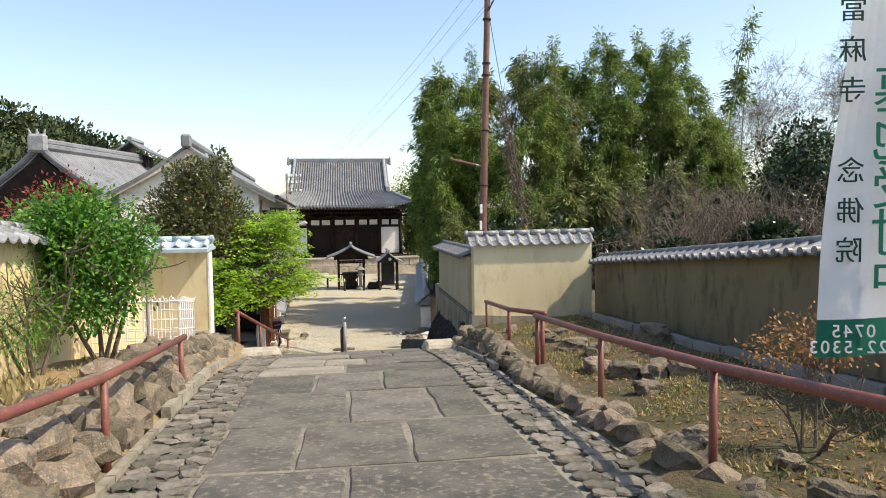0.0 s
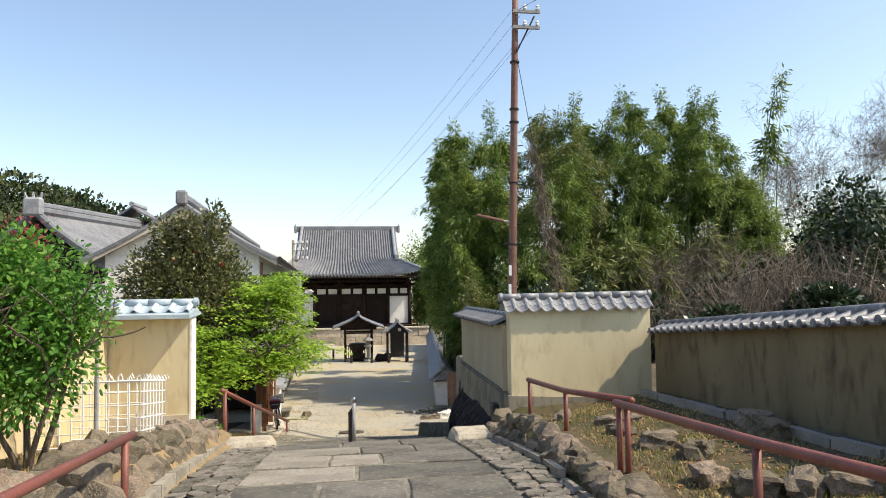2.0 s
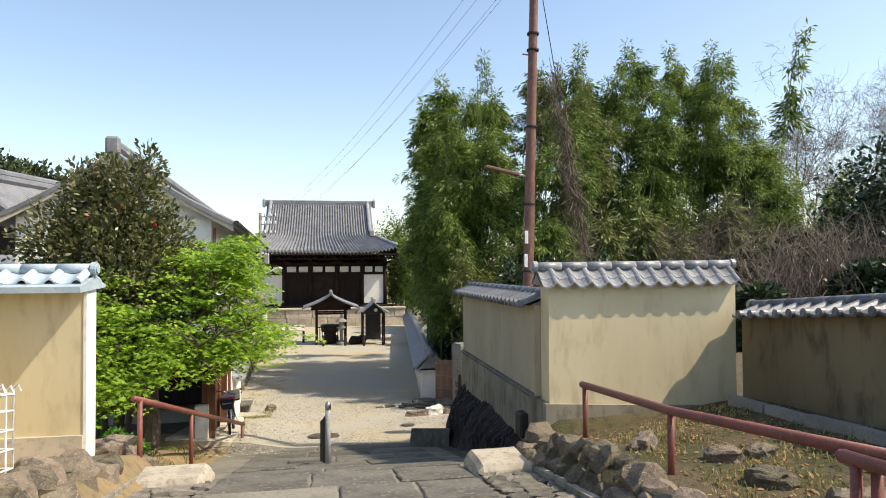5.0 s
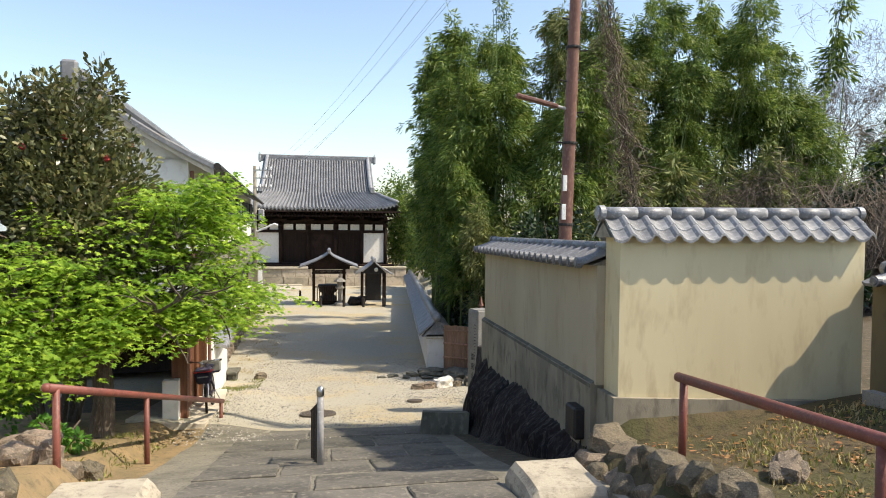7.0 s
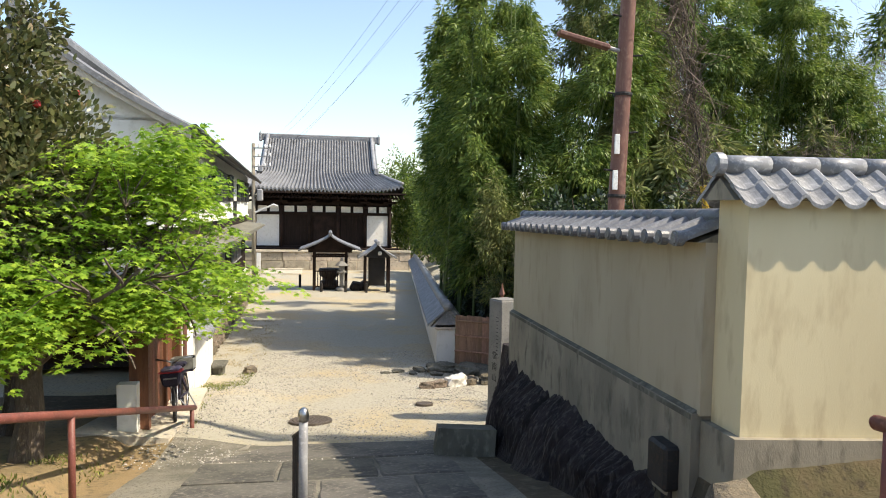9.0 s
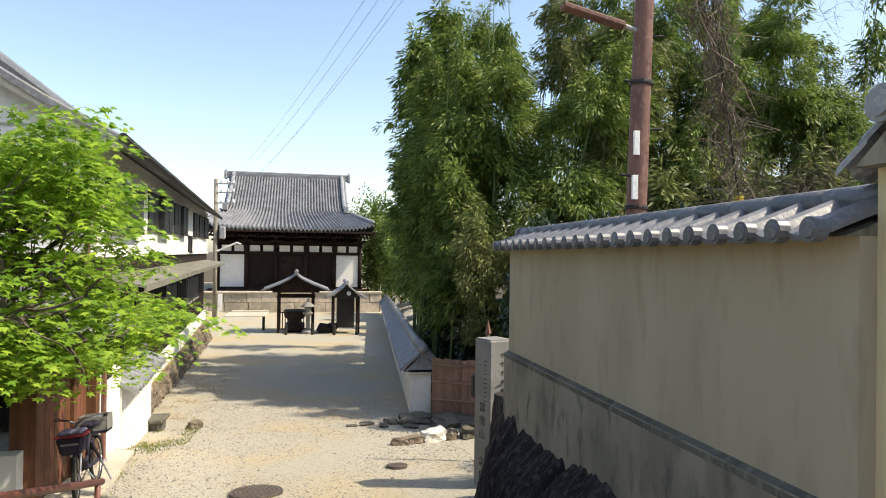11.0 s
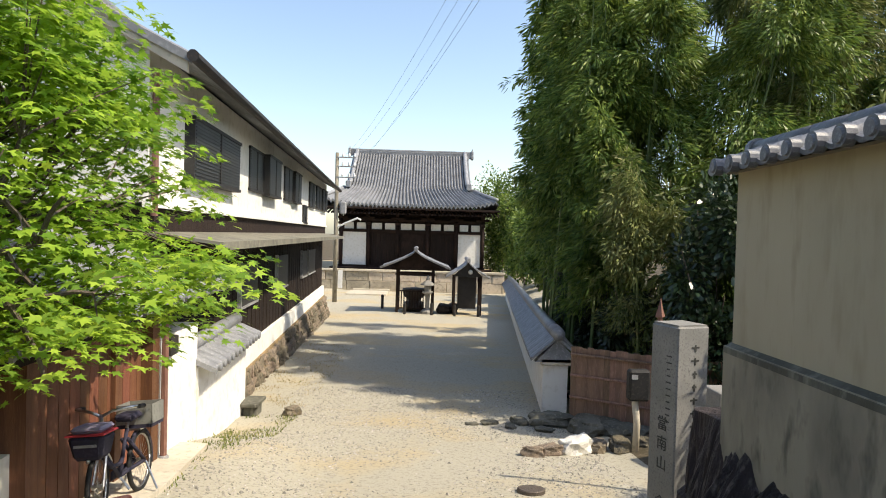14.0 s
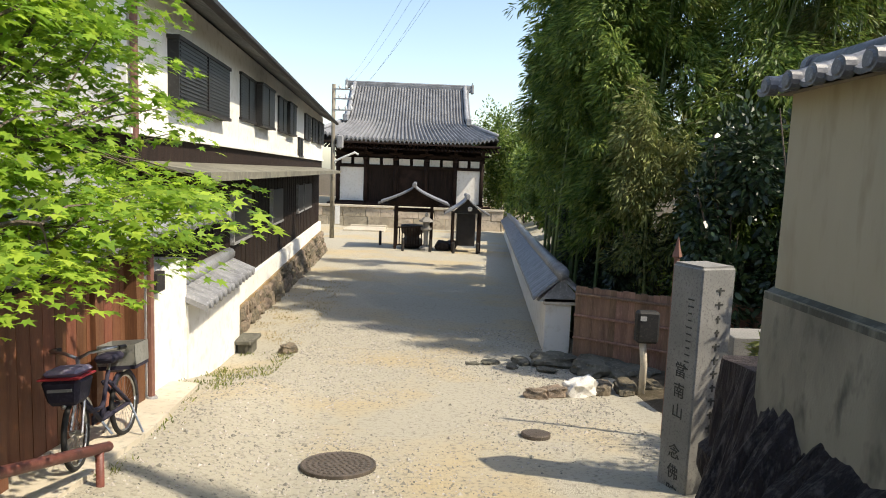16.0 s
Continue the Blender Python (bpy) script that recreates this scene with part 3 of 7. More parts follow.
# ---- tiled wall caps ----
def tile_mesh(name, w, run, drop, mt, disc):
    """One S-shaped roof tile: a pan and a roll, running out along +x and falling by drop, with a thick lip at the eave."""
    bm = bmesh.new()
    prof = []
    n = 10
    for k in range(n + 1):
        u = k / n
        h = -0.022 * math.sin(math.pi * u / 0.6) if u < 0.6 else 0.042 * math.sin(math.pi * (u - 0.6) / 0.4)
        prof.append(((u - 0.5) * w, h))
    rows = []
    for x, z in ((0, 0), (run, -drop)):
        for dz in (0.0, -0.024):
            rows.append([bm.verts.new((x, y, z + h + dz)) for y, h in prof])
    a0, a1, b0, b1 = rows
    for k in range(n):
        bm.faces.new((a0[k], a0[k + 1], b0[k + 1], b0[k]))
        bm.faces.new((a1[k + 1], a1[k], b1[k], b1[k + 1]))
        bm.faces.new((b0[k], b0[k + 1], b1[k + 1], b1[k]))
    bm.faces.new((a0[0], b0[0], b1[0], a1[0]))
    bm.faces.new((a0[n], a1[n], b1[n], b0[n]))
    if disc:
        t = pose(run + 0.012, w * 0.3, -drop - 0.002) @ Matrix.Rotation(radians(90), 4, "Y")
        bmesh.ops.create_cone(bm, cap_ends=True, segments=14, radius1=0.05, radius2=0.05, depth=0.05, matrix=t)
        t = pose(run + 0.04, w * 0.3, -drop - 0.002) @ Matrix.Rotation(radians(90), 4, "Y")
        bmesh.ops.create_cone(bm, cap_ends=True, segments=14, radius1=0.04, radius2=0.032, depth=0.012, matrix=t)
    return link_mesh(name, bm, mt)


def wall_cap(wall, p0, p1, half, rise, mt="tile", disc=False, w=0.235, courses=2, ends=True):
    """Rows of tiles on both sides of a wall's top from p0 to p1 (eave height), with a rounded ridge."""
    p0, p1 = Vector(p0), Vector(p1)
    d = p1 - p0
    n = max(1, round(d.xy.length / w))
    ang = math.atan2(d.y, d.x)
    run = half / courses
    tiles = [tile_mesh("roof_tile", w, run + 0.045, (rise / courses) * (1 + 0.045 / run), M[mt], disc and c == courses - 1) for c in range(courses)]
    for side in (0, 1):
        turn = ang - math.pi / 2 if side == 0 else ang + math.pi / 2
        for c in range(courses):
            for k in range(n):
                q = p0 + d * ((k + 0.5) / n)
                m = Matrix.Translation(q + Vector((0, 0, rise - rise / courses * c + 0.012 * (c == 0)))) @ Matrix.Rotation(turn, 4, "Z") @ pose(run * c, 0, 0)
                m = m @ pose(0, 0, 0, math.degrees(math.atan2(d.z, d.xy.length)) * (1 if side else -1) * -1)
                piece("roof_tile", tiles[c], m, wall)
    up = Vector((0, 0, rise))
    nrm = Vector((-d.y, d.x, 0)).normalized() * (half - 0.05)
    low = Vector((0, 0, -0.03))
    bed = prism([p0 + nrm + low, p0 + up + low * 1.6, p0 - nrm + low], d)
    part("tile_bed", bed, M["concrete"], wall)
    k = max(2, round(d.length / 0.32))
    rb = bmesh.new()
    tube(rb, [p0, p0 + d / k * 0.97], 0.055, 10)
    bmesh.ops.translate(rb, verts=rb.verts, vec=-p0)
    ridge = link_mesh("ridge_tile", rb, M[mt], True)
    for i in range(k):
        piece("ridge_tile", ridge, Matrix.Translation(p0 + d * (i / k) + Vector((0, 0, rise + 0.03))), wall)
    if ends:
        for p, s in ((p0, -1), (p1, 1)):
            e = bmesh.new()
            t = Matrix.Translation(p + d.normalized() * 0.02 * s + Vector((0, 0, rise + 0.03))) @ Matrix.Rotation(ang, 4, "Z") @ Matrix.Rotation(radians(90), 4, "Y")
            bmesh.ops.create_cone(e, cap_ends=True, segments=14, radius1=0.07, radius2=0.07, depth=0.05, matrix=t)
            bmesh.ops.create_cone(e, cap_ends=True, segments=14, radius1=0.05, radius2=0.05, depth=0.08, matrix=t)
            part("ridge_end", e, M[mt], wall)


def wall_body(wall, name, p0, p1, bottom0, bottom1, top0, top1, thick, mt, label=""):
    """An upright slab from p0 to p1 whose foot and top may slope; thick is laid on the side left of the way."""
    p0, p1 = Vector((*p0, 0)), Vector((*p1, 0))
    d = p1 - p0
    n = Vector((-d.y, d.x, 0)).normalized() * thick
    a = [p0 + Vector((0, 0, bottom0)), p1 + Vector((0, 0, bottom1)), p1 + Vector((0, 0, top1)), p0 + Vector((0, 0, top0))]
    return part(name, prism(a, n), M[mt], wall, label)


def build_walls():
    w = thing("wall_north", (3.7, 12.95, -0.95), "ochre plaster garden wall on a concrete plinth under grey roof tiles", "wall", kind="structure")
    wall_body(w, "plaster", (2.52, 12.8), (4.92, 12.8), -0.52, -0.62, 0.93, 0.95, 0.3, "plaster")
    wall_body(w, "plinth", (2.46, 12.755), (4.92, 12.755), -1.5, -1.3, -0.50, -0.62, 0.36, "concrete", "stained concrete plinth")
    wall_cap(w, (2.42, 12.95, 0.91), (4.95, 12.95, 0.93), 0.205, 0.15, w=0.21)
    w = thing("wall_lane", (2.6, 15.1, -1.2), "ochre plaster wall along the lane with round-ended tiles", "wall", kind="structure")
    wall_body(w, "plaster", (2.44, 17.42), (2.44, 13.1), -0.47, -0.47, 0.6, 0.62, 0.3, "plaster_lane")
    wall_body(w, "plinth", (2.4, 17.45), (2.4, 13.12), -1.2, -1.1, -0.46, -0.46, 0.36, "concrete", "stained concrete plinth")
    part("ledge", prism([(2.397, 17.44, -0.5), (2.397, 17.44, -0.468), (2.445, 17.44, -0.435), (2.445, 17.44, -0.5)], (0, -4.31, 0)), M["concrete_dark"], w, "dark mossy ledge on the plinth")
    wall_cap(w, (2.6, 17.5, 0.62), (2.6, 13.1, 0.65), 0.27, 0.1, "tile_dark", disc=True, w=0.2, courses=1)
    w = thing("wall_east", (5.1, 6, -0.4), "long ochre plaster garden wall under dark grey tiles", "wall", kind="structure")
    wall_body(w, "plaster", (4.97, 12.75), (5.0, -8.0), -0.62, 0.6, 0.5, 2.35, 0.28, "plaster_old_shaded")
    wall_body(w, "plinth", (4.9, 12.75), (4.93, -8.0), -0.9, 0.2, -0.52, 0.62, 0.4, "concrete_dark", "low dark concrete footing")
    wall_cap(w, (5.11, 12.72, 0.5), (5.14, -8.0, 2.32), 0.25, 0.08, "tile_dark", disc=True, w=0.22, courses=1)
    w = thing("wall_west", (-3.0, 12.6, -0.95), "ochre plaster end wall with pale blue metal flashing", "wall", kind="structure")
    wall_body(w, "plaster", (-4.4, 12.58), (-2.46, 12.58), -0.58, -0.58, 0.95, 0.95, 0.26, "plaster")
    wall_body(w, "white_edge", (-2.46, 12.57), (-2.43, 12.57), -1.1, -1.1, 0.94, 0.94, 0.28, "white", "white-painted end board")
    wall_body(w, "plinth", (-4.4, 12.55), (-2.46, 12.55), -1.2, -1.2, -0.57, -0.57, 0.32, "concrete_pale")
    part("flashing", prism([(-4.4, 12.3, 0.87), (-4.4, 12.3, 0.93), (-4.4, 12.7, 1.02), (-4.4, 13.05, 0.93), (-4.4, 13.05, 0.9)], (2.0, 0, 0)), M["tile_blue"], w, "pale blue painted metal flashing")
    wall_cap(w, (-4.4, 12.7, 0.98), (-2.42, 12.7, 0.98), 0.26, 0.09, "tile_blue", w=0.24, courses=1)
    w = thing("wall_west_long", (-3.75, 4, -0.2), "sunlit ochre plaster wall behind the planted bank", "wall", kind="structure")
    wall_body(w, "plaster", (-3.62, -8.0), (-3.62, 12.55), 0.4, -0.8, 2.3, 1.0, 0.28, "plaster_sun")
    wall_cap(w, (-3.76, -8.0, 2.3), (-3.76, 12.5, 1.0), 0.3, 0.13)


build_walls()
build_curbs()


def build_house():
    """The long two-storey house: white plaster above, dark boards below, on a rubble base along the lane."""
    a, d = Vector((-2.65, 21.2, 0)), Vector((-0.055, 1, 0)).normalized()
    n = Vector((-d.y, d.x, 0))          # away from the lane
    L = 22.0
    root = thing("house", (-4.6, 32, -2.5), "long white-plastered two-storey house with dark boarded ground floor", "house")
    rot = Matrix.Translation(a) @ Matrix.Rotation(math.atan2(d.y, d.x), 4, "Z")   # local x along the lane, y away from it

    def bx(name, x0, x1, y0, y1, z0, z1, mt, label="", parent=None, bevel=0.0):
        bm = bmesh.new()
        box(bm, x0, x1, y0, y1, z0, z1, bevel)
        bmesh.ops.transform(bm, matrix=rot, verts=bm.verts)
        return part(name, bm, M[mt], parent or root, label)
    bx("wall", 0, L, 0, 4.0, 0.46, 2.25, "white", "white plaster upper wall")
    bx("ledge", -0.02, L + 0.02, -0.05, 0.05, 0.4, 0.46, "white")
    bx("band", 0.3, L, 0.02, 3.9, -0.1, 0.4, "dark_wood", "dark board band")
    low = bx("lower_wall", 1.2, L, 0.12, 3.9, -2.2, -0.1, "dark_wood", "dark stained boarded lower wall")
    bm = bmesh.new()
    box(bm, 0.05, 0.09, 0.11, 0.125, -2.2, -0.12)
    batten = None
    for k in range(46):
        x = 1.3 + k * 0.45
        if batten is None:
            bmesh.ops.transform(bm, matrix=rot, verts=bm.verts)
            batten = link_mesh("batten", bm, M["dark_wood"])
        piece("batten", batten, Matrix.Translation(d * (x - 0.07)), low)
    bx("base_band", 3.6, L, 0.02, 3.9, -2.62, -2.2, "white", "whitewashed base band")
    # lean-to canopy
    bm = prism([(0.2, -0.8, -0.03), (0.2, -0.8, 0.01), (0.2, 0.05, 0.12), (0.2, 0.05, 0.08)], (L - 0.6, 0, 0))
    bmesh.ops.transform(bm, matrix=rot, verts=bm.verts)
    part("canopy", bm, M["canopy"], root, "long weathered sheet-metal canopy")
    bx("fascia", 0.2, L - 0.4, -0.82, -0.79, -0.09, 0.015, "canopy", "dull grey-green canopy fascia")
    # main roof, a gable whose ridge runs with the lane
    rz, ez, half = 3.65, 2.1, 2.05
    for s, name in ((-1, "roof_slope"), (1, "roof_slope")):
        def fn(u, v, s=s):
            x = -0.3 + (L + 0.85) * u
            k = v
            y = 2.0 + s * (half + 0.5) * k
            z = rz - (rz - ez) * k + 0.1 * math.sin(math.pi * k) * -1
            return rot @ Vector((x, y, z + 0.035 * abs(math.sin(u * (L + 0.85) / 0.28 * math.pi))))
        part(name, sheet(fn, 320, 5, 0.1), M["tile_far"], root, "grey tiled roof slope")
    bm = bmesh.new()
    tube(bm, [rot @ Vector((-0.35, 2, rz + 0.1)), rot @ Vector((L + 0.6, 2, rz + 0.1))], 0.16, 10)
    part("ridge", bm, M["tile_far"], root)
    bm = bmesh.new()
    box(bm, -0.42, -0.28, 1.85, 2.15, rz - 0.1, rz + 0.3, 0.05)
    bmesh.ops.transform(bm, matrix=rot, verts=bm.verts)
    part("ridge_ornament", bm, M["tile_far"], root)
    bm = prism([(0.0, 0.0, 2.2), (0.0, 4.0, 2.2), (0.0, 2.0, 3.45)], (0.15, 0, 0))
    bmesh.ops.transform(bm, matrix=rot, verts=bm.verts)
    part("gable", bm, M["white"], root)
    for s in (-1, 1):
        bm = prism([(-0.27, 2.0, rz - 0.12), (-0.27, 2.0, rz - 0.36), (-0.27, 2 + s * 2.5, ez - 0.2), (-0.27, 2 + s * 2.5, ez + 0.0)], (0.06, 0, 0))
        bmesh.ops.transform(bm, matrix=rot, verts=bm.verts)
        part("bargeboard", bm, M["concrete_pale"], root, "pale grey bargeboard")
    bm = bmesh.new()
    pts = [rot @ Vector((-0.32, -0.57, ez - 0.02)), rot @ Vector((L + 0.5, -0.57, ez - 0.05))]
    tube(bm, pts, 0.07, 8)
    part("gutter", bm, M["gutter_black"], root, "dark eaves gutter")
    for x in (0.06,):
        bm = bmesh.new()
        tube(bm, [rot @ Vector((x, -0.06, 2.0)), rot @ Vector((x, -0.06, 0.3))], 0.04, 8)
        part("downpipe", bm, M["pole"], root, "brown downpipe")
    # louvred shutters: (start, end, foot, head, proud)
    for x0, x1, z0, z1, deep in ((1.35, 4.1, 0.87, 1.64, 0.14), (5.5, 6.9, 1.0, 1.78, 0.03), (6.95, 8.5, 0.98, 1.78, 0.16), (9.9, 11.2, 1.03, 1.82, 0.04), (11.3, 12.6, 1.03, 1.82, 0.12), (15.4, 17.0, 1.07, 1.85, 0.05), (17.6, 19.4, 1.1, 1.88, 0.05), (19.5, 21.4, 1.1, 1.88, 0.1), (13.8, 14.8, 0.48, 0.98, 0.05)):
        win = bx("window", x0, x1, -deep, 0.05, z0, z1, "louvre", "dark grey louvred shutter")
        bx("window_frame", x0 - 0.04, x1 + 0.04, -deep - 0.02, 0.02, z1, z1 + 0.05, "gutter_black", parent=win)
        bx("window_sill", x0 - 0.04, x1 + 0.04, -deep - 0.02, 0.02, z0 - 0.05, z0, "gutter_black", parent=win)
        sl = bmesh.new()
        box(sl, x0 + 0.04, x1 - 0.04, -deep - 0.012, -deep + 0.002, 0, 0.02)
        bmesh.ops.transform(sl, matrix=rot, verts=sl.verts)
        slat = link_mesh("slat", sl, M["louvre"])
        for k in range(int((z1 - z0) / 0.05)):
            piece("slat", slat, Matrix.Translation((0, 0, z0 + 0.02 + k * 0.05)), win)
        mid = (x0 + x1) / 2
        bx("stile", mid - 0.03, mid + 0.03, -deep - 0.02, 0.0, z0, z1, "gutter_black", parent=win)
    for x0, x1 in ((5.3, 7.0), (9.6, 11.4), (14.6, 16.0), (16.3, 18.6)):
        win = bx("lower_window", x0, x1, 0.06, 0.14, -1.35, -0.5, "louvre", "dark window in the boarded wall")
        bx("window_frame", x0 - 0.03, x0 + 0.02, 0.04, 0.14, -1.4, -0.46, "grey_paint", parent=win)
        bx("window_frame", x0 - 0.03, x1 + 0.03, 0.04, 0.14, -1.4, -1.35, "grey_paint", parent=win)
    return root, rot, d


house, HROT, HD = build_house()


def build_base():
    """Rubble retaining base under the house."""
    root = thing("rubble_base", (-3.2, 33, -3.4), "sloping rubble stone base under the house", "stone base", kind="structure")
    bm = prism([(3.6, -0.28, -3.9), (3.6, -0.02, -2.62), (3.6, 0.4, -2.62), (3.6, 0.4, -3.9)], (18.4, 0, 0))
    bmesh.ops.transform(bm, matrix=HROT, verts=bm.verts)
    part("core", bm, M["earth"], root)
    meshes = [rock_mesh("rubble_stone", 60 + k, M["rock"], (1, 0.7, 1.0), 0.25, 2) for k in range(7)]
    rnd = random.Random(8)
    for row in range(4):
        x = 3.6 + rnd.uniform(0, 0.2)
        while x < 21.8:
            w = rnd.uniform(0.26, 0.55)
            z = -2.78 - row * 0.22
            y = -0.03 - 0.06 * row
            m = HROT @ pose(x + w / 2, y, z + rnd.uniform(-0.03, 0.03), rnd.uniform(-15, 15), rnd.uniform(-20, 20), rnd.uniform(-15, 15)) @ Matrix.Diagonal((w, 0.26, 0.27, 1))
            piece("rubble_stone", meshes[rnd.randrange(7)], m, root)
            x += w * 0.93


build_base()


def build_hall():
    """The temple hall at the lane's end."""
    root = thing("temple_hall", (-0.45, 68, -2.5), "old timber temple hall with white panels and grey hipped roof", "temple")
    F, B, X0, X1, Z0 = 64.5, 75.5, -5.85, 4.95, -2.42
    part("core_wall", boxes((X0 + 0.1, X1 - 0.1, F + 0.35, B, Z0, 2.05)), M["hall_wood"], root, "dark timber wall")
    part("veranda", boxes((X0 - 0.7, X1 + 0.7, F - 0.9, F + 0.3, Z0 - 0.08, Z0 + 0.05)), M["hall_wood"], root, "timber veranda floor")
    xs = [X0, -3.78, -1.55, 0.75, 2.95, X1]
    for x in xs:
        bm = bmesh.new()
        tube(bm, [(x, F, Z0), (x, F, 1.25)], 0.15, 12)
        part("column", bm, M["hall_wood"], root, smooth=True)
    for z0, z1 in ((0.28, 0.5), (1.12, 1.3), (Z0 + 0.02, Z0 + 0.2)):
        part("beam", boxes((X0 - 0.2, X1 + 0.2, F - 0.1, F + 0.16, z0, z1)), M["hall_wood"], root)
    for x0, x1 in ((X0 + 0.15, -3.93), (3.1, X1 - 0.15)):
        part("white_panel", boxes((x0, x1, F + 0.02, F + 0.3, Z0 + 0.2, 0.28)), M["white"], root, "white plaster wall panel")
    for x0, x1 in ((-3.63, -1.7), (-1.4, 0.6), (0.9, 2.8)):
        door = part("door", boxes((x0, x1, F + 0.14, F + 0.3, Z0 + 0.2, 0.28)), M["dark_wood"], root, "dark lattice door")
        k = x0 + 0.12
        while k < x1 - 0.05:
            part("door_bar", boxes((k, k + 0.06, F + 0.09, F + 0.14, Z0 + 0.22, 0.26)), M["hall_wood"], door)
            k += 0.3
    part("centre_door", boxes((-1.2, 0.4, F + 0.07, F + 0.13, -1.2, 0.2)), M["hall_wood"], root, "brown centre door leaf")
    for x0, x1 in zip(xs, xs[1:]):
        for k in range(2):
            a = x0 + 0.2 + k * (x1 - x0 - 0.2) / 2
            part("frieze_panel", boxes((a + 0.05, a + (x1 - x0) / 2 - 0.3, F + 0.02, F + 0.28, 0.52, 1.0)), M["white"], root, "small white frieze panel")
    for x in xs:
        part("bracket", boxes((x - 0.2, x + 0.2, F - 0.25, F + 0.1, 0.85, 1.05), (x - 0.5, x + 0.5, F - 0.22, F + 0.05, 1.3, 1.46), (x - 0.12, x + 0.12, F - 0.75, F + 0.1, 1.46, 1.66), (x - 0.6, x + 0.6, F - 0.75, F - 0.55, 1.66, 1.8), bevel=0.02), M["hall_wood"], root, "stepped eaves bracket")
    EZ, ER = 2.2, 62.0
    # rafters
    rb = boxes((0, 0.09, F - 2.4, F + 0.4, 0, 0.11))
    bmesh.ops.rotate(rb, verts=rb.verts, cent=(0, F, 0), matrix=Matrix.Rotation(radians(10), 3, "X"))
    rafter = link_mesh("rafter", rb, M["hall_wood"])
    x = X0 - 1.0
    while x < X1 + 1.0:
        piece("rafter", rafter, Matrix.Translation((x, 0, 2.0)), root)
        x += 0.27
    part("eaves_board", boxes((X0 - 1.05, X1 + 1.05, ER + 0.02, F + 0.5, 1.98, 2.1)), M["hall_wood"], root)
    # roof: main slope between the gables, with flared hips below
    RL, RR, RY, RZ = -5.65, 4.05, 69.9, 6.85
    EL, EREND = -7.0, 5.85
    nrow = 42

    def main_slope(u, v):
        xt = RL + (RR - RL) * u
        xe = EL + (EREND - EL) * u
        k = v
        spread = max(0.0, (k - 0.62) / 0.38)
        x = xt + (xe - xt) * spread ** 1.2 * 0.95
        y = RY + (ER - RY) * k
        z = RZ + (EZ - RZ) * (k ** 0.95) - 0.2 * math.sin(math.pi * k) + 0.45 * spread ** 2 * (abs(2 * u - 1) ** 5)
        return Vector((x, y, z + 0.2 * abs(math.sin(u * nrow * math.pi))))
    part("roof_slope", sheet(main_slope, nrow * 6, 14, 0.16), M["tile_far"], root, "grey round-tiled front roof slope")

    def back_slope(u, v):
        p = main_slope(u, v)
        return Vector((p.x, 2 * RY - p.y, p.z))
    part("roof_slope", sheet(back_slope, nrow * 2, 8, 0.16), M["tile_far"], root, "grey round-tiled back roof slope")
    for s in (-1, 1):
        def side(u, v, s=s):
            y = ER + (2 * (RY - ER)) * u
            xt = RL if s < 0 else RR
            xe = EL if s < 0 else EREND
            inner = 1 - 0.62
            k = v
            yy = RY + (y - RY) * (inner + (1 - inner) * k) / 1.0
            z = 3.55 + (EZ - 3.55) * k + 0.38 * k * (abs(2 * u - 1) ** 5)
            return Vector((xt + (xe - xt) * k, yy, z + 0.06 * abs(math.sin(u * 40 * math.pi))))
        part("side_roof", sheet(side, 160, 5, 0.14), M["tile_far"], root)
        xt = RL if s < 0 else RR
        part("gable", prism([(xt - s * 0.3, RY - 4.6, 3.3), (xt - s * 0.3, RY + 4.6, 3.3), (xt - s * 0.3, RY, 6.5)], (0.12, 0, 0)), M["hall_wood"], root)
        bm = bmesh.new()
        pts = [main_slope(0.035 if s < 0 else 0.965, k / 8 * 0.66) + Vector((0, 0, 0.14)) for k in range(9)]
        tube(bm, pts, 0.17, 8)
        part("descending_ridge", bm, M["tile"], root, smooth=True)
        bm = bmesh.new()
        e = pts[-1]
        box(bm, e.x - 0.2, e.x + 0.2, e.y - 0.35, e.y + 0.05, e.z - 0.25, e.z + 0.28, 0.06)
        part("ridge_ornament", bm, M["tile"], root)
        bm = bmesh.new()
        top = main_slope(0.0 if s < 0 else 1.0, 0.66)
        pts = [top + (main_slope(0.0 if s < 0 else 1.0, 1.0) - top) * (k / 5) + Vector((0, 0, 0.12 + 0.1 * (k / 5) ** 3)) for k in range(6)]
        tube(bm, pts, [0.15] * 5 + [0.12], 8)
        part("corner_ridge", bm, M["tile"], root, smooth=True)
    bm = boxes((RL - 0.25, RR + 0.25, RY - 0.2, RY + 0.2, RZ - 0.15, RZ + 0.28), bevel=0.03)
    tube(bm, [(RL - 0.3, RY, RZ + 0.32), (RR + 0.3, RY, RZ + 0.32)], 0.13, 10)
    part("ridge", bm, M["tile_far"], root, "stacked-tile roof ridge")
    for x in (RL - 0.3, RR + 0.3):
        bm = bmesh.new()
        box(bm, x - 0.12, x + 0.12, RY - 0.25, RY + 0.25, RZ - 0.25, RZ + 0.5, 0.06)
        tube(bm, [(x, RY, RZ + 0.48), (x, RY - 0.1, RZ + 0.66)], [0.06, 0.02], 6)
        part("ridge_ornament", bm, M["tile"], root)
    return root


hall = build_hall()


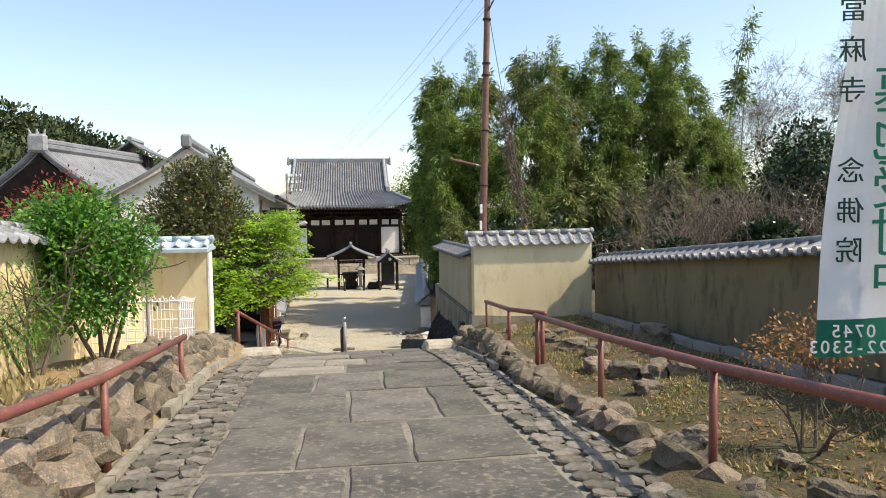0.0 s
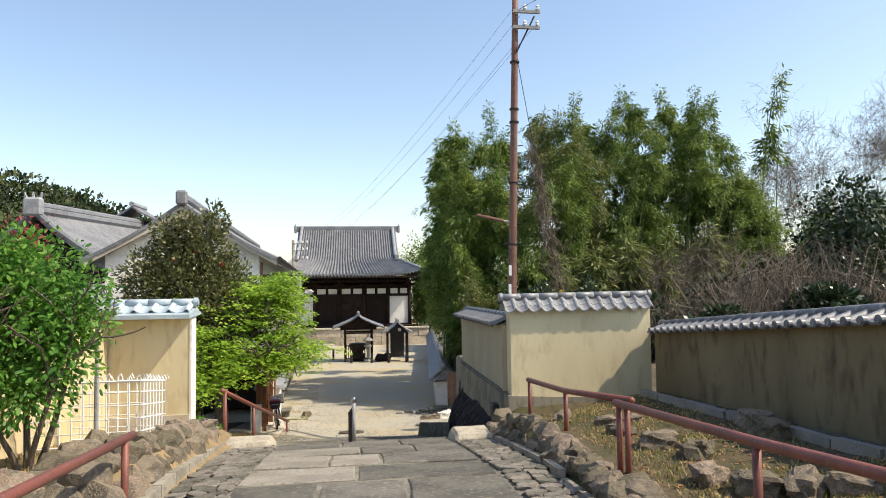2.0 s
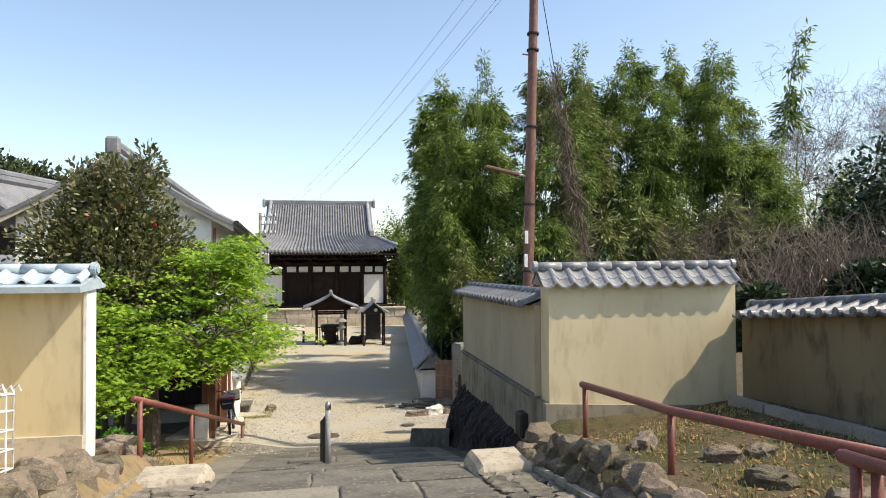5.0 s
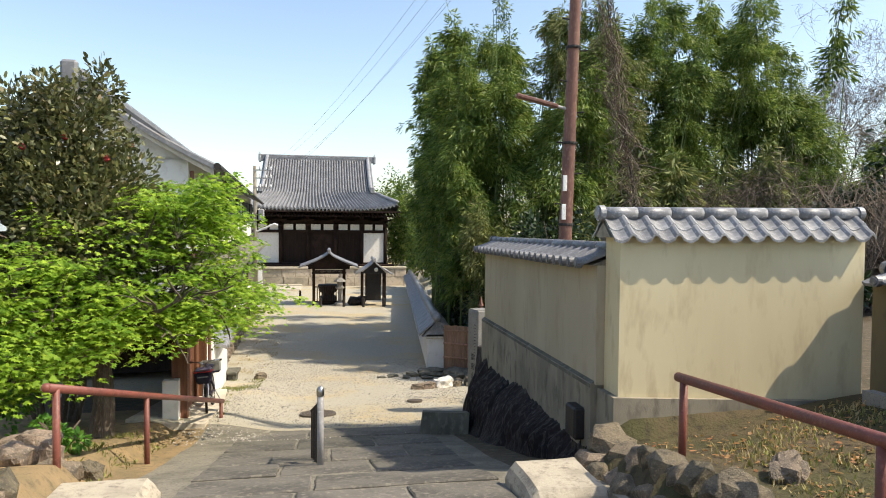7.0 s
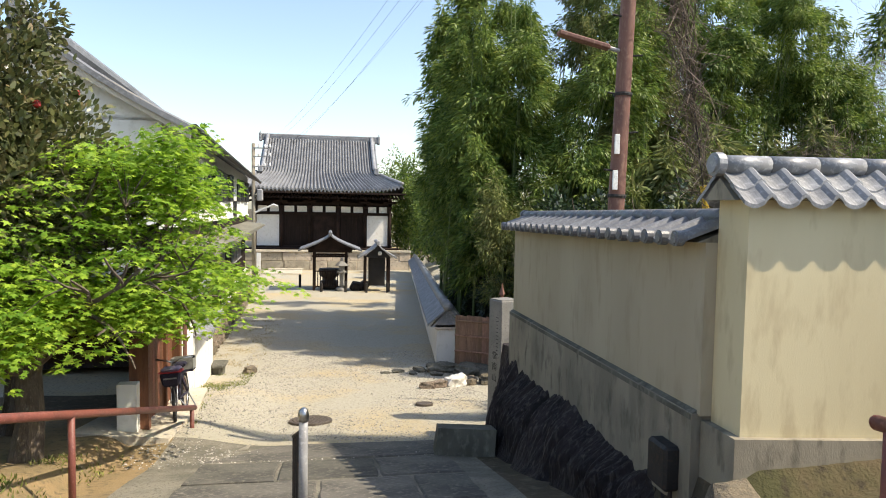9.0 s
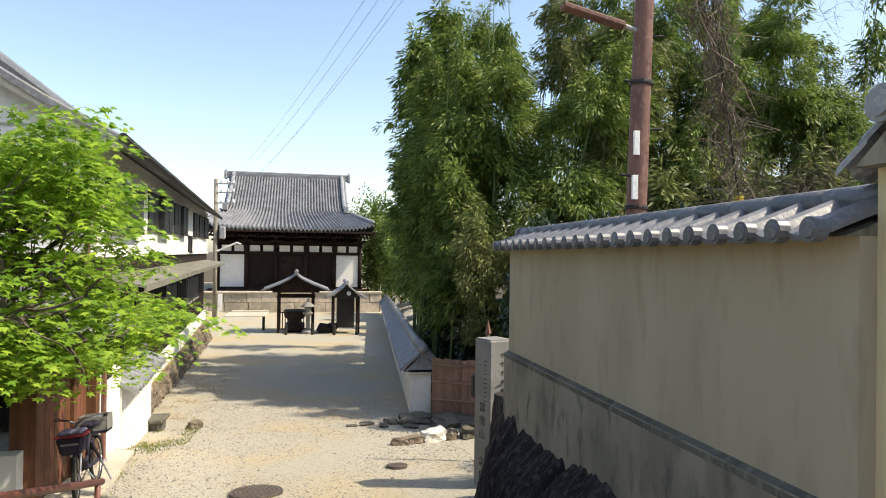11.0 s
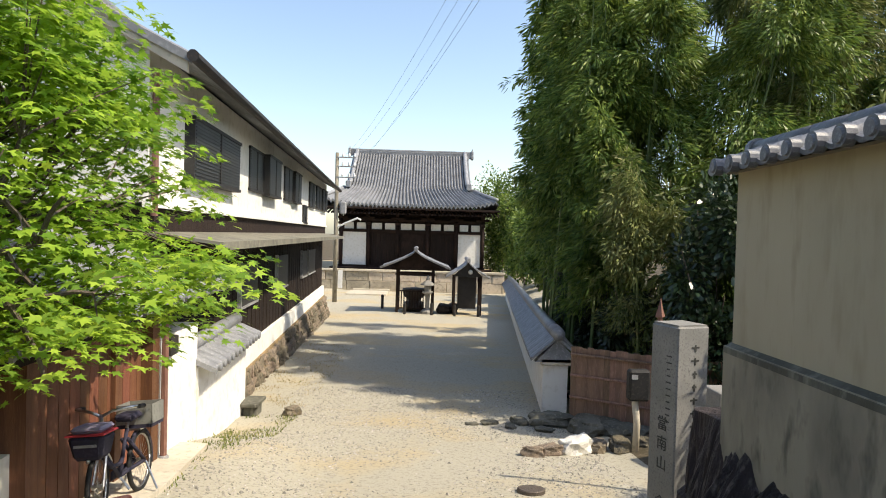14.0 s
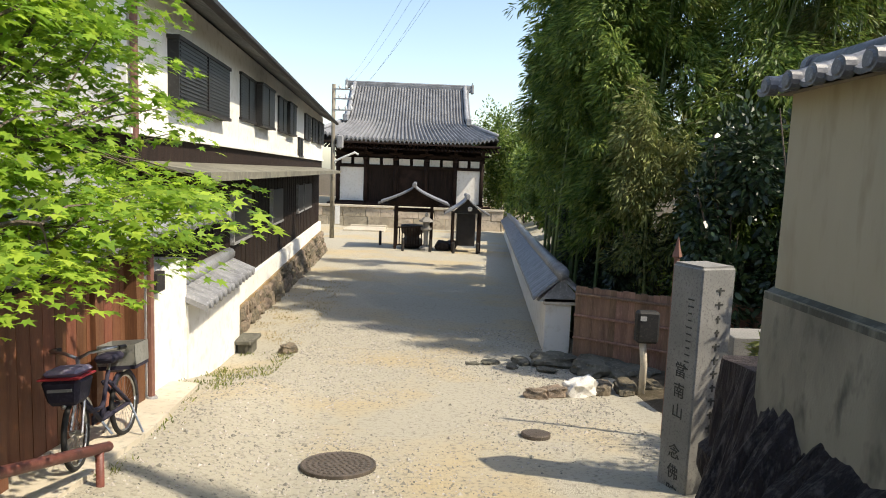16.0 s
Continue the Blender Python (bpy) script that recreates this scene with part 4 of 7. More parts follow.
def build_terrace():
    root = thing("terrace", (0, 63, -4.05), "stone-faced terrace of large ashlar blocks under the hall", "terrace", kind="structure")
    part("fill", boxes((-13, 6.5, 62.75, 80, -4.4, -2.6)), M["sand"], root)
    part("coping", boxes((-13, 6.55, 62.4, 62.85, -2.62, -2.46), bevel=0.02), M["concrete_pale"], root, "pale stone coping")
    rnd = random.Random(5)
    for row, (z0, z1) in enumerate(((-3.3, -2.63), (-4.2, -3.31))):
        x = -13 + rnd.uniform(0, 0.8)
        while x < 6.4:
            w = min(rnd.uniform(0.9, 2.1), 6.5 - x)
            part("ashlar_block", boxes((x + 0.012, x + w - 0.012, 62.5 + rnd.uniform(-0.03, 0.03), 62.8, z0, z1), bevel=0.03), M["stone_far"], root)
            x += w
    part("step", boxes((-4.5, -1.9, 61.2, 61.6, -4.1, -3.8), bevel=0.02), M["concrete_pale"], root)


build_terrace()


def build_low_wall():
    root = thing("low_wall", (4.0, 38, -3.3), "low white plaster lane wall under black-grey tiles", "wall", kind="structure")
    p, q = (2.77, 25.5), (5.95, 57.0)
    n = 10
    for k in range(n):
        a = [p[i] + (q[i] - p[i]) * k / n for i in (0, 1)]
        b = [p[i] + (q[i] - p[i]) * (k + 1) / n for i in (0, 1)]
        za, zb = lane(a[1]), lane(b[1])
        bm = prism([(a[0], a[1], za - 0.3), (b[0], b[1], zb - 0.3), (b[0], b[1], zb + 0.97), (a[0], a[1], za + 0.97)], (0.46, 0, 0))
        part("plaster", bm, M["white"], root)
    part("end_cap", boxes((2.72, 3.3, 25.42, 25.52, -2.14, -2.02), bevel=0.01), M["concrete_pale"], root, "beige plaster end moulding")

    part("gable_end", prism([(2.62, 25.42, -2.08), (3.42, 25.42, -2.08), (3.02, 25.42, -1.66)], (0, 0.2, 0)), M["tile"], root)

    def cap(s):
        def fn(u, v):
            y = 25.35 + (57.2 - 25.35) * u
            x = 3.0 + (6.18 - 3.0) * u
            z = lane(y) + 1.42 - 0.4 * v
            return Vector((x + s * (0.48 * v), y, z + 0.05 * abs(math.sin(u * 31.8 / 0.25 * math.pi))))
        return fn
    for s in (-1, 1):
        part("tile_slope", sheet(cap(s), 510, 3, 0.06), M["tile"], root, "slope of dark grey tiles")
    bm = bmesh.new()
    tube(bm, [(3.0 + 3.18 * k / 16, 25.3 + 31.9 * k / 16, lane(25.3 + 31.9 * k / 16) + 1.46) for k in range(17)], 0.12, 10)
    part("ridge", bm, M["tile"], root, smooth=True)


build_low_wall()


# ---- handrails, bollard, path edge ----
def handrail(pts, posts, label, r=0.035, rp=0.028):
    """A bent pipe rail on pipe posts; posts: (x, y, foot, head)."""
    root = thing("handrail", (posts[0][0], posts[0][1], posts[0][2]), label, "handrail", group="rust-red pipe handrails")
    bm = bmesh.new()
    tube(bm, pts, r, 12)
    for p in (pts[0], pts[-1]):
        bmesh.ops.create_uvsphere(bm, u_segments=10, v_segments=6, radius=r * 1.02, matrix=Matrix.Translation(p))
    part("rail", bm, M["rust"], root, smooth=True)
    for x, y, z0, z1 in posts:
        bm = bmesh.new()
        tube(bm, [(x, y, z0 - 0.15), (x, y, z1)], rp, 10)
        lathe(bm, (x, y, z0 - 0.02), [(rp * 1.9, 0), (rp * 1.9, 0.02), (rp * 1.1, 0.03)], 10)
        part("post", bm, M["rust"], root, smooth=True)


handrail([(2.45, 0.2, 0.86), (2.45, 2.55, 0.64), (2.45, 3.95, 0.49), (2.45, 5.92, 0.33), (2.45, 8.2, 0.18)],
         [(2.45, 2.2, -0.15, 0.64), (2.45, 3.98, -0.3, 0.47), (2.45, 5.95, -0.42, 0.32), (2.45, 8.12, -0.55, 0.18)], "rust-red pipe handrail beside the planted bank")
handrail([(2.5, 7.95, 0.24), (2.55, 10.05, 0.0), (2.56, 11.87, -0.12)],
         [(2.5, 8.05, -0.55, 0.22), (2.55, 10.05, -0.55, 0.0), (2.56, 11.8, -0.72, -0.12)], "short rust-red pipe handrail ending at the ochre wall")
handrail([(-1.6, 0.6, 0.85), (-1.66, 3.55, 0.51), (-1.67, 5.0, 0.35), (-1.75, 7.75, 0.155)],
         [(-1.63, 2.4, -0.22, 0.6), (-1.67, 5.05, -0.4, 0.34), (-1.74, 7.55, -0.55, 0.16)], "rust-red pipe handrail over the rock bank")
handrail([(-2.02, 12.75, -0.26), (-1.88, 14.98, -0.89), (-1.6, 18.4, -1.86)],
         [(-2.0, 12.88, -1.15, -0.3), (-1.88, 14.98, -1.66, -0.9), (-1.61, 18.3, -2.42, -1.84)], "rust-red pipe handrail going down to the lane")


def bollard():
    root = thing("bollard", (-0.03, 14.2, -1.5), "steel bollard with a folded black gate arm", "bollard")
    bm = bmesh.new()
    tube(bm, [(-0.03, 14.2, -1.55), (-0.03, 14.2, -0.74)], 0.034, 14)
    part("post", bm, M["grey_paint"], root, smooth=True)
    bm = bmesh.new()
    lathe(bm, (-0.03, 14.2, -0.76), [(0.038, 0), (0.04, 0.05), (0.03, 0.085), (0.01, 0.1)], 14)
    part("cap", bm, M["metal"], root, "shiny steel cap", smooth=True)
    for k in range(5):
        bm = bmesh.new()
        y = 14.3 + 0.1 * k
        tube(bm, [(-0.04 - 0.02 * k, y, -1.52 - 0.02 * k), (-0.04 - 0.02 * k, y, -0.85 - 0.05 * k)], 0.016, 8)
        part("bar", bm, M["gutter_black"], root)
    bm = bmesh.new()
    tube(bm, [(-0.04, 14.25, -0.84), (-0.13, 14.72, -1.05)], 0.014, 6)
    part("rail", bm, M["gutter_black"], root)


bollard()


def curb_stone(name, x0, x1, y0, y1, top, label, seed):
    rnd = random.Random(seed)
    g = lane((y0 + y1) / 2)
    bm = bmesh.new()
    vs = box(bm, x0, x1, y0, y1, g - 0.2, top, 0.05)
    bmesh.ops.subdivide_edges(bm, edges=bm.edges[:], cuts=2, use_grid_fill=True)
    for v in bm.verts:
        d = noise.noise(v.co * 4 + Vector((seed, 0, 0)))
        v.co += Vector((d * 0.02, noise.noise(v.co * 5) * 0.02, d * 0.015))
        if v.co.z > top - 0.08:
            c = Vector(((x0 + x1) / 2, (y0 + y1) / 2, v.co.z))
            v.co = c + (v.co - c) * 0.9
    root = solid(name, bm, M["block_stone"], label, "stone block")
    return root


curb_stone("stone_block", 1.42, 2.05, 11.75, 12.5, -0.88, "squat beige stone block with a post hole on top", 3)
curb_stone("stone_block", -1.95, -1.2, 12.05, 12.7, -0.93, "squat beige stone block with a worn hollow on top", 9)


def rock_bank(name, rows, seed, label, n_mesh=8):
    """Rocks set in rows: (x, y0, y1, foot, size, lift)."""
    root = thing(name, (rows[0][0](6.0), 6.0, lane(6)), label, "rock edging", kind="structure")
    meshes = [rock_mesh("rock", seed + k, M["rock"], (1, 0.9, 0.9), 0.3, 2) for k in range(n_mesh)]
    rnd = random.Random(seed)
    for fx, y0, y1, foot, size, lift in rows:
        y = y0
        while y < y1:
            s = size * rnd.uniform(0.7, 1.35)
            m = pose(fx(y) + rnd.uniform(-0.06, 0.06), y + s / 2, foot(y) + lift + rnd.uniform(-0.04, 0.04), rnd.uniform(-25, 25), rnd.uniform(-25, 25), rnd.uniform(0, 360)) @ Matrix.Diagonal((s * rnd.uniform(0.75, 1.1), s * rnd.uniform(0.9, 1.2), s * rnd.uniform(0.75, 1.15), 1))
            piece("rock", meshes[rnd.randrange(n_mesh)], m, root)
            y += s * 0.88
    return root


rock_bank("rock_bank", [
    (lambda y: curb_left(y) - 0.27, -1.0, 12.2, lane, 0.36, 0.12),
    (lambda y: curb_left(y) - 0.4, -1.0, 11.6, lane, 0.3, 0.33),
    (lambda y: curb_left(y) - 0.72, 1.0, 9.0, lane, 0.34, 0.34)], 20, "bank of rough brown field rocks beside the path")
rock_bank("rock_bank", [
    (lambda y: interp(y, [0, 4, 7, 12.3], [2.54, 2.48, 2.34, 2.3]), -1.0, 12.4, lambda y: garden_right(2.5, y), 0.25, -0.05),
    (lambda y: interp(y, [0, 4, 7, 12.3], [2.4, 2.32, 2.16, 2.14]), 4.0, 12.4, lane, 0.24, 0.06)], 40, "row of rough field rocks holding the planted bank")


def loose_rocks():
    meshes = [rock_mesh("rock", 80 + k, M["rock"], (1, 0.85, 0.7), 0.3, 3) for k in range(6)]
    rnd = random.Random(12)
    spots = [(3.05, 9.6, 0.3), (3.2, 8.9, 0.42), (3.35, 8.4, 0.4), (3.05, 7.6, 0.38), (3.25, 7.2, 0.4), (3.5, 7.0, 0.42), (3.75, 6.8, 0.36), (3.95, 6.3, 0.34),
             (3.15, 10.3, 0.28), (3.5, 10.3, 0.24), (2.8, 11.0, 0.3), (4.3, 8.7, 0.5), (4.55, 9.3, 0.42), (3.1, 6.3, 0.3), (2.75, 3.2, 0.36), (2.85, 2.6, 0.4), (2.7, 4.6, 0.28), (2.95, 3.9, 0.2)]
    for x, y, s in spots:
        ob = new("rock", meshes[rnd.randrange(6)])
        ob.matrix_basis = pose(x, y, terrain(x, y) + s * 0.12, rnd.uniform(-10, 10), rnd.uniform(-10, 10), rnd.uniform(0, 360)) @ Matrix.Diagonal((s, s * rnd.uniform(0.7, 1), s * 0.8, 1))
        tagged(ob, "grey-brown field rock half sunk in garden soil", "rock", group="rocks in the planted bank")
    for x, y, s in ((-2.2, 13.3, 0.42), (-2.5, 13.7, 0.5), (-2.15, 14.0, 0.3), (-2.75, 13.1, 0.45), (-2.35, 12.95, 0.35), (-3.2, 13.5, 0.55)):
        ob = new("rock", meshes[rnd.randrange(6)])
        ob.matrix_basis = pose(x, y, terrain(x, y) + s * 0.15, 8, -6, rnd.uniform(0, 360)) @ Matrix.Diagonal((s, s * 0.8, s, 1))
        tagged(ob, "pale lichen-spotted rock beside the lower handrail", "rock", group="rocks below the maple")
    wm = [rock_mesh("rock", 95 + k, M["white_rock"], (1, 0.8, 0.7), 0.25, 3) for k in range(3)]
    for x, y, s, mt in ((2.67, 22.35, 0.52, 1), (2.3, 22.2, 0.34, 0), (3.0, 22.45, 0.36, 0), (3.32, 22.5, 0.42, 0), (3.7, 22.6, 0.4, 0), (2.05, 22.1, 0.3, 0)):
        ob = new("rock", wm[1] if mt else meshes[int(x * 7) % 6])
        ob.matrix_basis = pose(x, y, lane(y) + s * 0.16, 5, 4, x * 80) @ Matrix.Diagonal((s, s * 0.75, s * 0.75, 1))
        tagged(ob, "white-topped boulder in the lane-side stone row" if mt else "grey boulder in a row beside the lane", "rock", group="lane-side stone row")
    # Darker stone colour stands in for the fence's shade on these rocks.
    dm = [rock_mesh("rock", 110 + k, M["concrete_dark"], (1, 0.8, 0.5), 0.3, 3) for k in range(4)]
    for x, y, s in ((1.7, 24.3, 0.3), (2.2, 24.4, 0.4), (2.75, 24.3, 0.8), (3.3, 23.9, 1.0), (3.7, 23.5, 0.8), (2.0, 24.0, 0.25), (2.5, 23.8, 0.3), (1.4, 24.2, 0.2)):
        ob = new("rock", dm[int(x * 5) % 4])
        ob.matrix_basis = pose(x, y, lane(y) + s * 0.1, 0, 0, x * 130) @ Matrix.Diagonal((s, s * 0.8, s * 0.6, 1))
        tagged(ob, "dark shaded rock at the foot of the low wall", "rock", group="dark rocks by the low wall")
    ob = new("rock", meshes[2])
    ob.matrix_basis = pose(-1.62, 24.8, lane(24.8) + 0.06, 0, 0, 40) @ Matrix.Diagonal((0.3, 0.25, 0.24, 1))
    tagged(ob, "small pale stone on the gravel lane", "rock")


loose_rocks()


def rock_face():
    """The dark craggy rock on which the lane wall stands."""
    def fn(u, v):
        y = 12.95 + (18.1 - 12.95) * u
        top = Vector((2.46, y, -0.98 + 0.03 * math.sin(y * 3)))
        foot_x = interp(y, [12.9, 14, 15.5, 17, 17.7, 18.1], [2.32, 2.08, 1.88, 1.92, 2.1, 2.45])
        bot = Vector((foot_x, y, lane(y) - 0.1))
        k = v
        p = top + (bot - top) * k
        # upright ribs and splits
        bend = 0.5 * noise.noise(Vector((y * 1.2, k * 2.2, 7)))
        crag = noise.noise(Vector((y * 1.6, k * 1.2, 1))) * 0.12 + abs(noise.noise(Vector((y * 5 + bend, k * 1.1, 5)))) * 0.15
        crag += abs(noise.noise(Vector((y * 12 + bend * 2, k * 2.0, 9)))) * 0.08 + noise.noise(Vector((y * 30, k * 5, 3))) * 0.025
        p.x -= crag * math.sin(math.pi * min(k * 1.1 + 0.06, 1))
        return p
    root = thing("rock_outcrop", (2.1, 15.5, lane(15.5)), "dark craggy rock under the lane wall", "rock")
    cuts = [0.0, 0.17, 0.38, 0.55, 0.78, 1.0]
    for k in range(5):
        u0, u1 = cuts[k], cuts[k + 1]

        def block(u, v, u0=u0, u1=u1, k=k):
            p = fn(u0 + (u1 - u0) * u, v)
            edge = min(u, 1 - u) * (u1 - u0) * 5.15
            p.x += 0.07 * max(0.0, 1 - edge / 0.1) + 0.02 * (k % 2)
            return p
        part("rock_face", sheet(block, max(12, int(220 * (u1 - u0))), 56, 0.35, (1, 0, 0)), M["dark_shaded_rock"], root)
    bm = bmesh.new()
    bmesh.ops.create_icosphere(bm, subdivisions=4, radius=0.5)
    for v in bm.verts:
        d = v.co.normalized()
        k = 1 + 0.35 * noise.noise(d * 2 + Vector((4, 0, 0))) + 0.16 * abs(noise.noise(d * 6))
        k += 0.14 * abs(noise.noise(Vector((d.x * 9, d.y * 9, d.z * 1.5))))
        v.co = Vector((2.86 + d.x * 0.4 * k, 17.9 + d.y * 0.45 * k, -1.85 + d.z * 0.7 * k))
    solid("rock_outcrop", bm, M["dark_shaded_rock"], "dark pointed rock at the wall's foot", "rock")


rock_face()
part("lid", prism([(1.3, 16.5, -2.0), (1.95, 16.3, -1.95), (1.98, 16.35, -1.62), (1.36, 16.55, -1.64)], (0.08, 0.6, -0.14)), M["concrete_dark"],
     thing("drain_box", (1.5, 16.8, lane(16.8)), "mossy dark stone drain box beside the rock", "drain box"))
part("outlet", boxes((2.3, 2.42, 13.25, 13.5, -1.02, -0.72), bevel=0.02), M["gutter_black"],
     thing("drain_outlet", (2.36, 13.37, -1.02), "dark drain outlet set in the wall plinth", "drain"))


# ---- stone pillar, meter, fences on the lane ----
def writing(parent, text, at, size, mt, rx, rz, vertical=True, mirror=False, gap=1.05, depth=0.002):
    """Characters of the built-in font, one under the other, as flat meshes."""
    for k, ch in enumerate(text):
        if ch == " ":
            continue
        cu = bpy.data.curves.new("character", "FONT")
        cu.body, cu.size, cu.extrude, cu.align_x = ch, size, depth, "CENTER"
        tmp = bpy.data.objects.new("character", cu)
        scene.collection.objects.link(tmp)
        me = bpy.data.meshes.new_from_object(tmp.evaluated_get(bpy.context.evaluated_depsgraph_get()))
        bpy.data.objects.remove(tmp)
        me.materials.clear()
        me.materials.append(M[mt])
        flip = Matrix.Diagonal((-1 if mirror else 1, 1, 1, 1))
        off = Vector((0, -k * size * gap, 0)) if vertical else Vector((k * size * 0.62 * (-1 if mirror else 1), 0, 0))
        piece("character", me, pose(*at, rx, 0, rz) @ Matrix.Translation(off) @ flip, parent)


def stone_pillar():
    root = thing("stone_pillar", (2.76, 19.06, -2.45), "tall square grey granite pillar with carved writing", "pillar")
    turn = Matrix.Translation((2.76, 19.06, 0)) @ Matrix.Rotation(radians(20), 4, "Z")

    def bx(*r, bevel=0.0):
        bm = bmesh.new()
        box(bm, *r, bevel)
        bmesh.ops.transform(bm, matrix=turn, verts=bm.verts)
        return bm
    bm = bx(-0.165, 0.165, -0.165, 0.165, -2.7, -0.54, bevel=0.012)
    shaft = part("shaft", bm, M["stone_grey"], root)
    part("cap", prism([turn @ Vector((x, y, -0.545)) for x, y in ((-0.15, -0.15), (0.15, -0.15), (0.15, 0.15), (-0.15, 0.15))], (0, 0, 0.02)), M["stone_grey"], root)
    w = turn @ Vector((-0.167, -0.01, -1.42))
    writing(shaft, "當南山 念佛院", tuple(w), 0.13, "ink", 90, -70, gap=1.3)
    rnd = random.Random(2)
    for k in range(11):
        y = rnd.uniform(0.02, 0.04)
        part("carved_mark", bx(0.02 - y, 0.02 + y, -0.169, -0.16, -0.72 - k * 0.11, -0.705 - k * 0.11), M["ink"], shaft)
        part("carved_mark", bx(0.012, 0.028, -0.169, -0.16, -0.75 - k * 0.11, -0.69 - k * 0.11), M["ink"], shaft)
        part("carved_mark", bx(-0.169, -0.16, -0.06 - y, -0.06 + y * 0.6, -0.8 - k * 0.055, -0.79 - k * 0.055), M["ink"], shaft)


stone_pillar()
# a flat concrete slab where the steps meet the lane
solid("drain_slab", prism([(-1.35, 17.35, lane(17.35) + 0.03), (-0.8, 17.35, lane(17.35) + 0.03), (-0.8, 17.8, lane(17.8) + 0.03), (-1.35, 17.8, lane(17.8) + 0.03)], (0, 0, -0.12)), M["curb"], "flat worn concrete drain slab at the lane's edge", "drain slab")


def meter_post():
    root = thing("meter_post", (3.47, 22.3, lane(22.3)), "black meter box on a white and brown pipe", "meter box")
    bm = bmesh.new()
    tube(bm, [(3.47, 22.3, -2.8), (3.48, 22.3, -2.3), (3.44, 22.3, -1.95)], 0.045, 10)
    part("pipe", bm, M["concrete_pale"], root, smooth=True)
    bm = boxes((3.33, 3.62, 22.2, 22.36, -1.98, -1.56), bevel=0.03)
    part("box", bm, M["rubber"], root, "black lidded meter box")
    part("label", boxes((3.36, 3.44, 22.192, 22.2, -1.68, -1.62)), M["grey_paint"], root)


meter_post()


def spear_post():
    root = thing("marker_post", (3.1, 20.5, -2.4), "thin rust-brown post with an arrow-shaped head", "post")
    bm = bmesh.new()
    tube(bm, [(3.1, 20.5, -2.6), (3.1, 20.5, -0.62)], 0.025, 8)
    part("shaft", bm, M["pole"], root)
    bm = bmesh.new()
    lathe(bm, (3.1, 20.5, -0.66), [(0.02, 0), (0.055, 0.02), (0.03, 0.1), (0.004, 0.22)], 4)
    part("head", bm, M["pole"], root, "pale rusty arrow head")


spear_post()


def bark_fence():
    root = thing("bark_fence", (4.0, 24.0, -2.8), "low fence of brown bark strips tied to rails", "fence", kind="structure")
    rnd = random.Random(3)
    n = 34
    for k in range(n):
        u = k / n
        x, y = 3.02 + 2.6 * u, 24.3 - 1.9 * u
        w = 2.6 / n
        bm = boxes((x, x + w * 0.96, y + rnd.uniform(-0.01, 0.01), y + 0.04, lane(24) - 0.1, -1.6 + 0.04 * u + rnd.uniform(-0.015, 0.015)))
        for v in bm.verts:
            v.co.y -= (v.co.x - x) * 0.73
        part("bark_strip", bm, M["bamboo_board"], root)
    for z in (-1.72, -2.06, -2.42):
        bm = bmesh.new()
        tube(bm, [(3.0, 24.28, z), (5.62, 22.36, z + 0.04)], 0.022, 6)
        part("rail", bm, M["bamboo_board"], root)


bark_fence()
bm = boxes((4.1, 4.7, 21.2, 21.7, -2.6, -1.62), bevel=0.01)
solid("water_tank", bm, M["stone_grey"], "grey stone water basin behind the pillar", "basin")


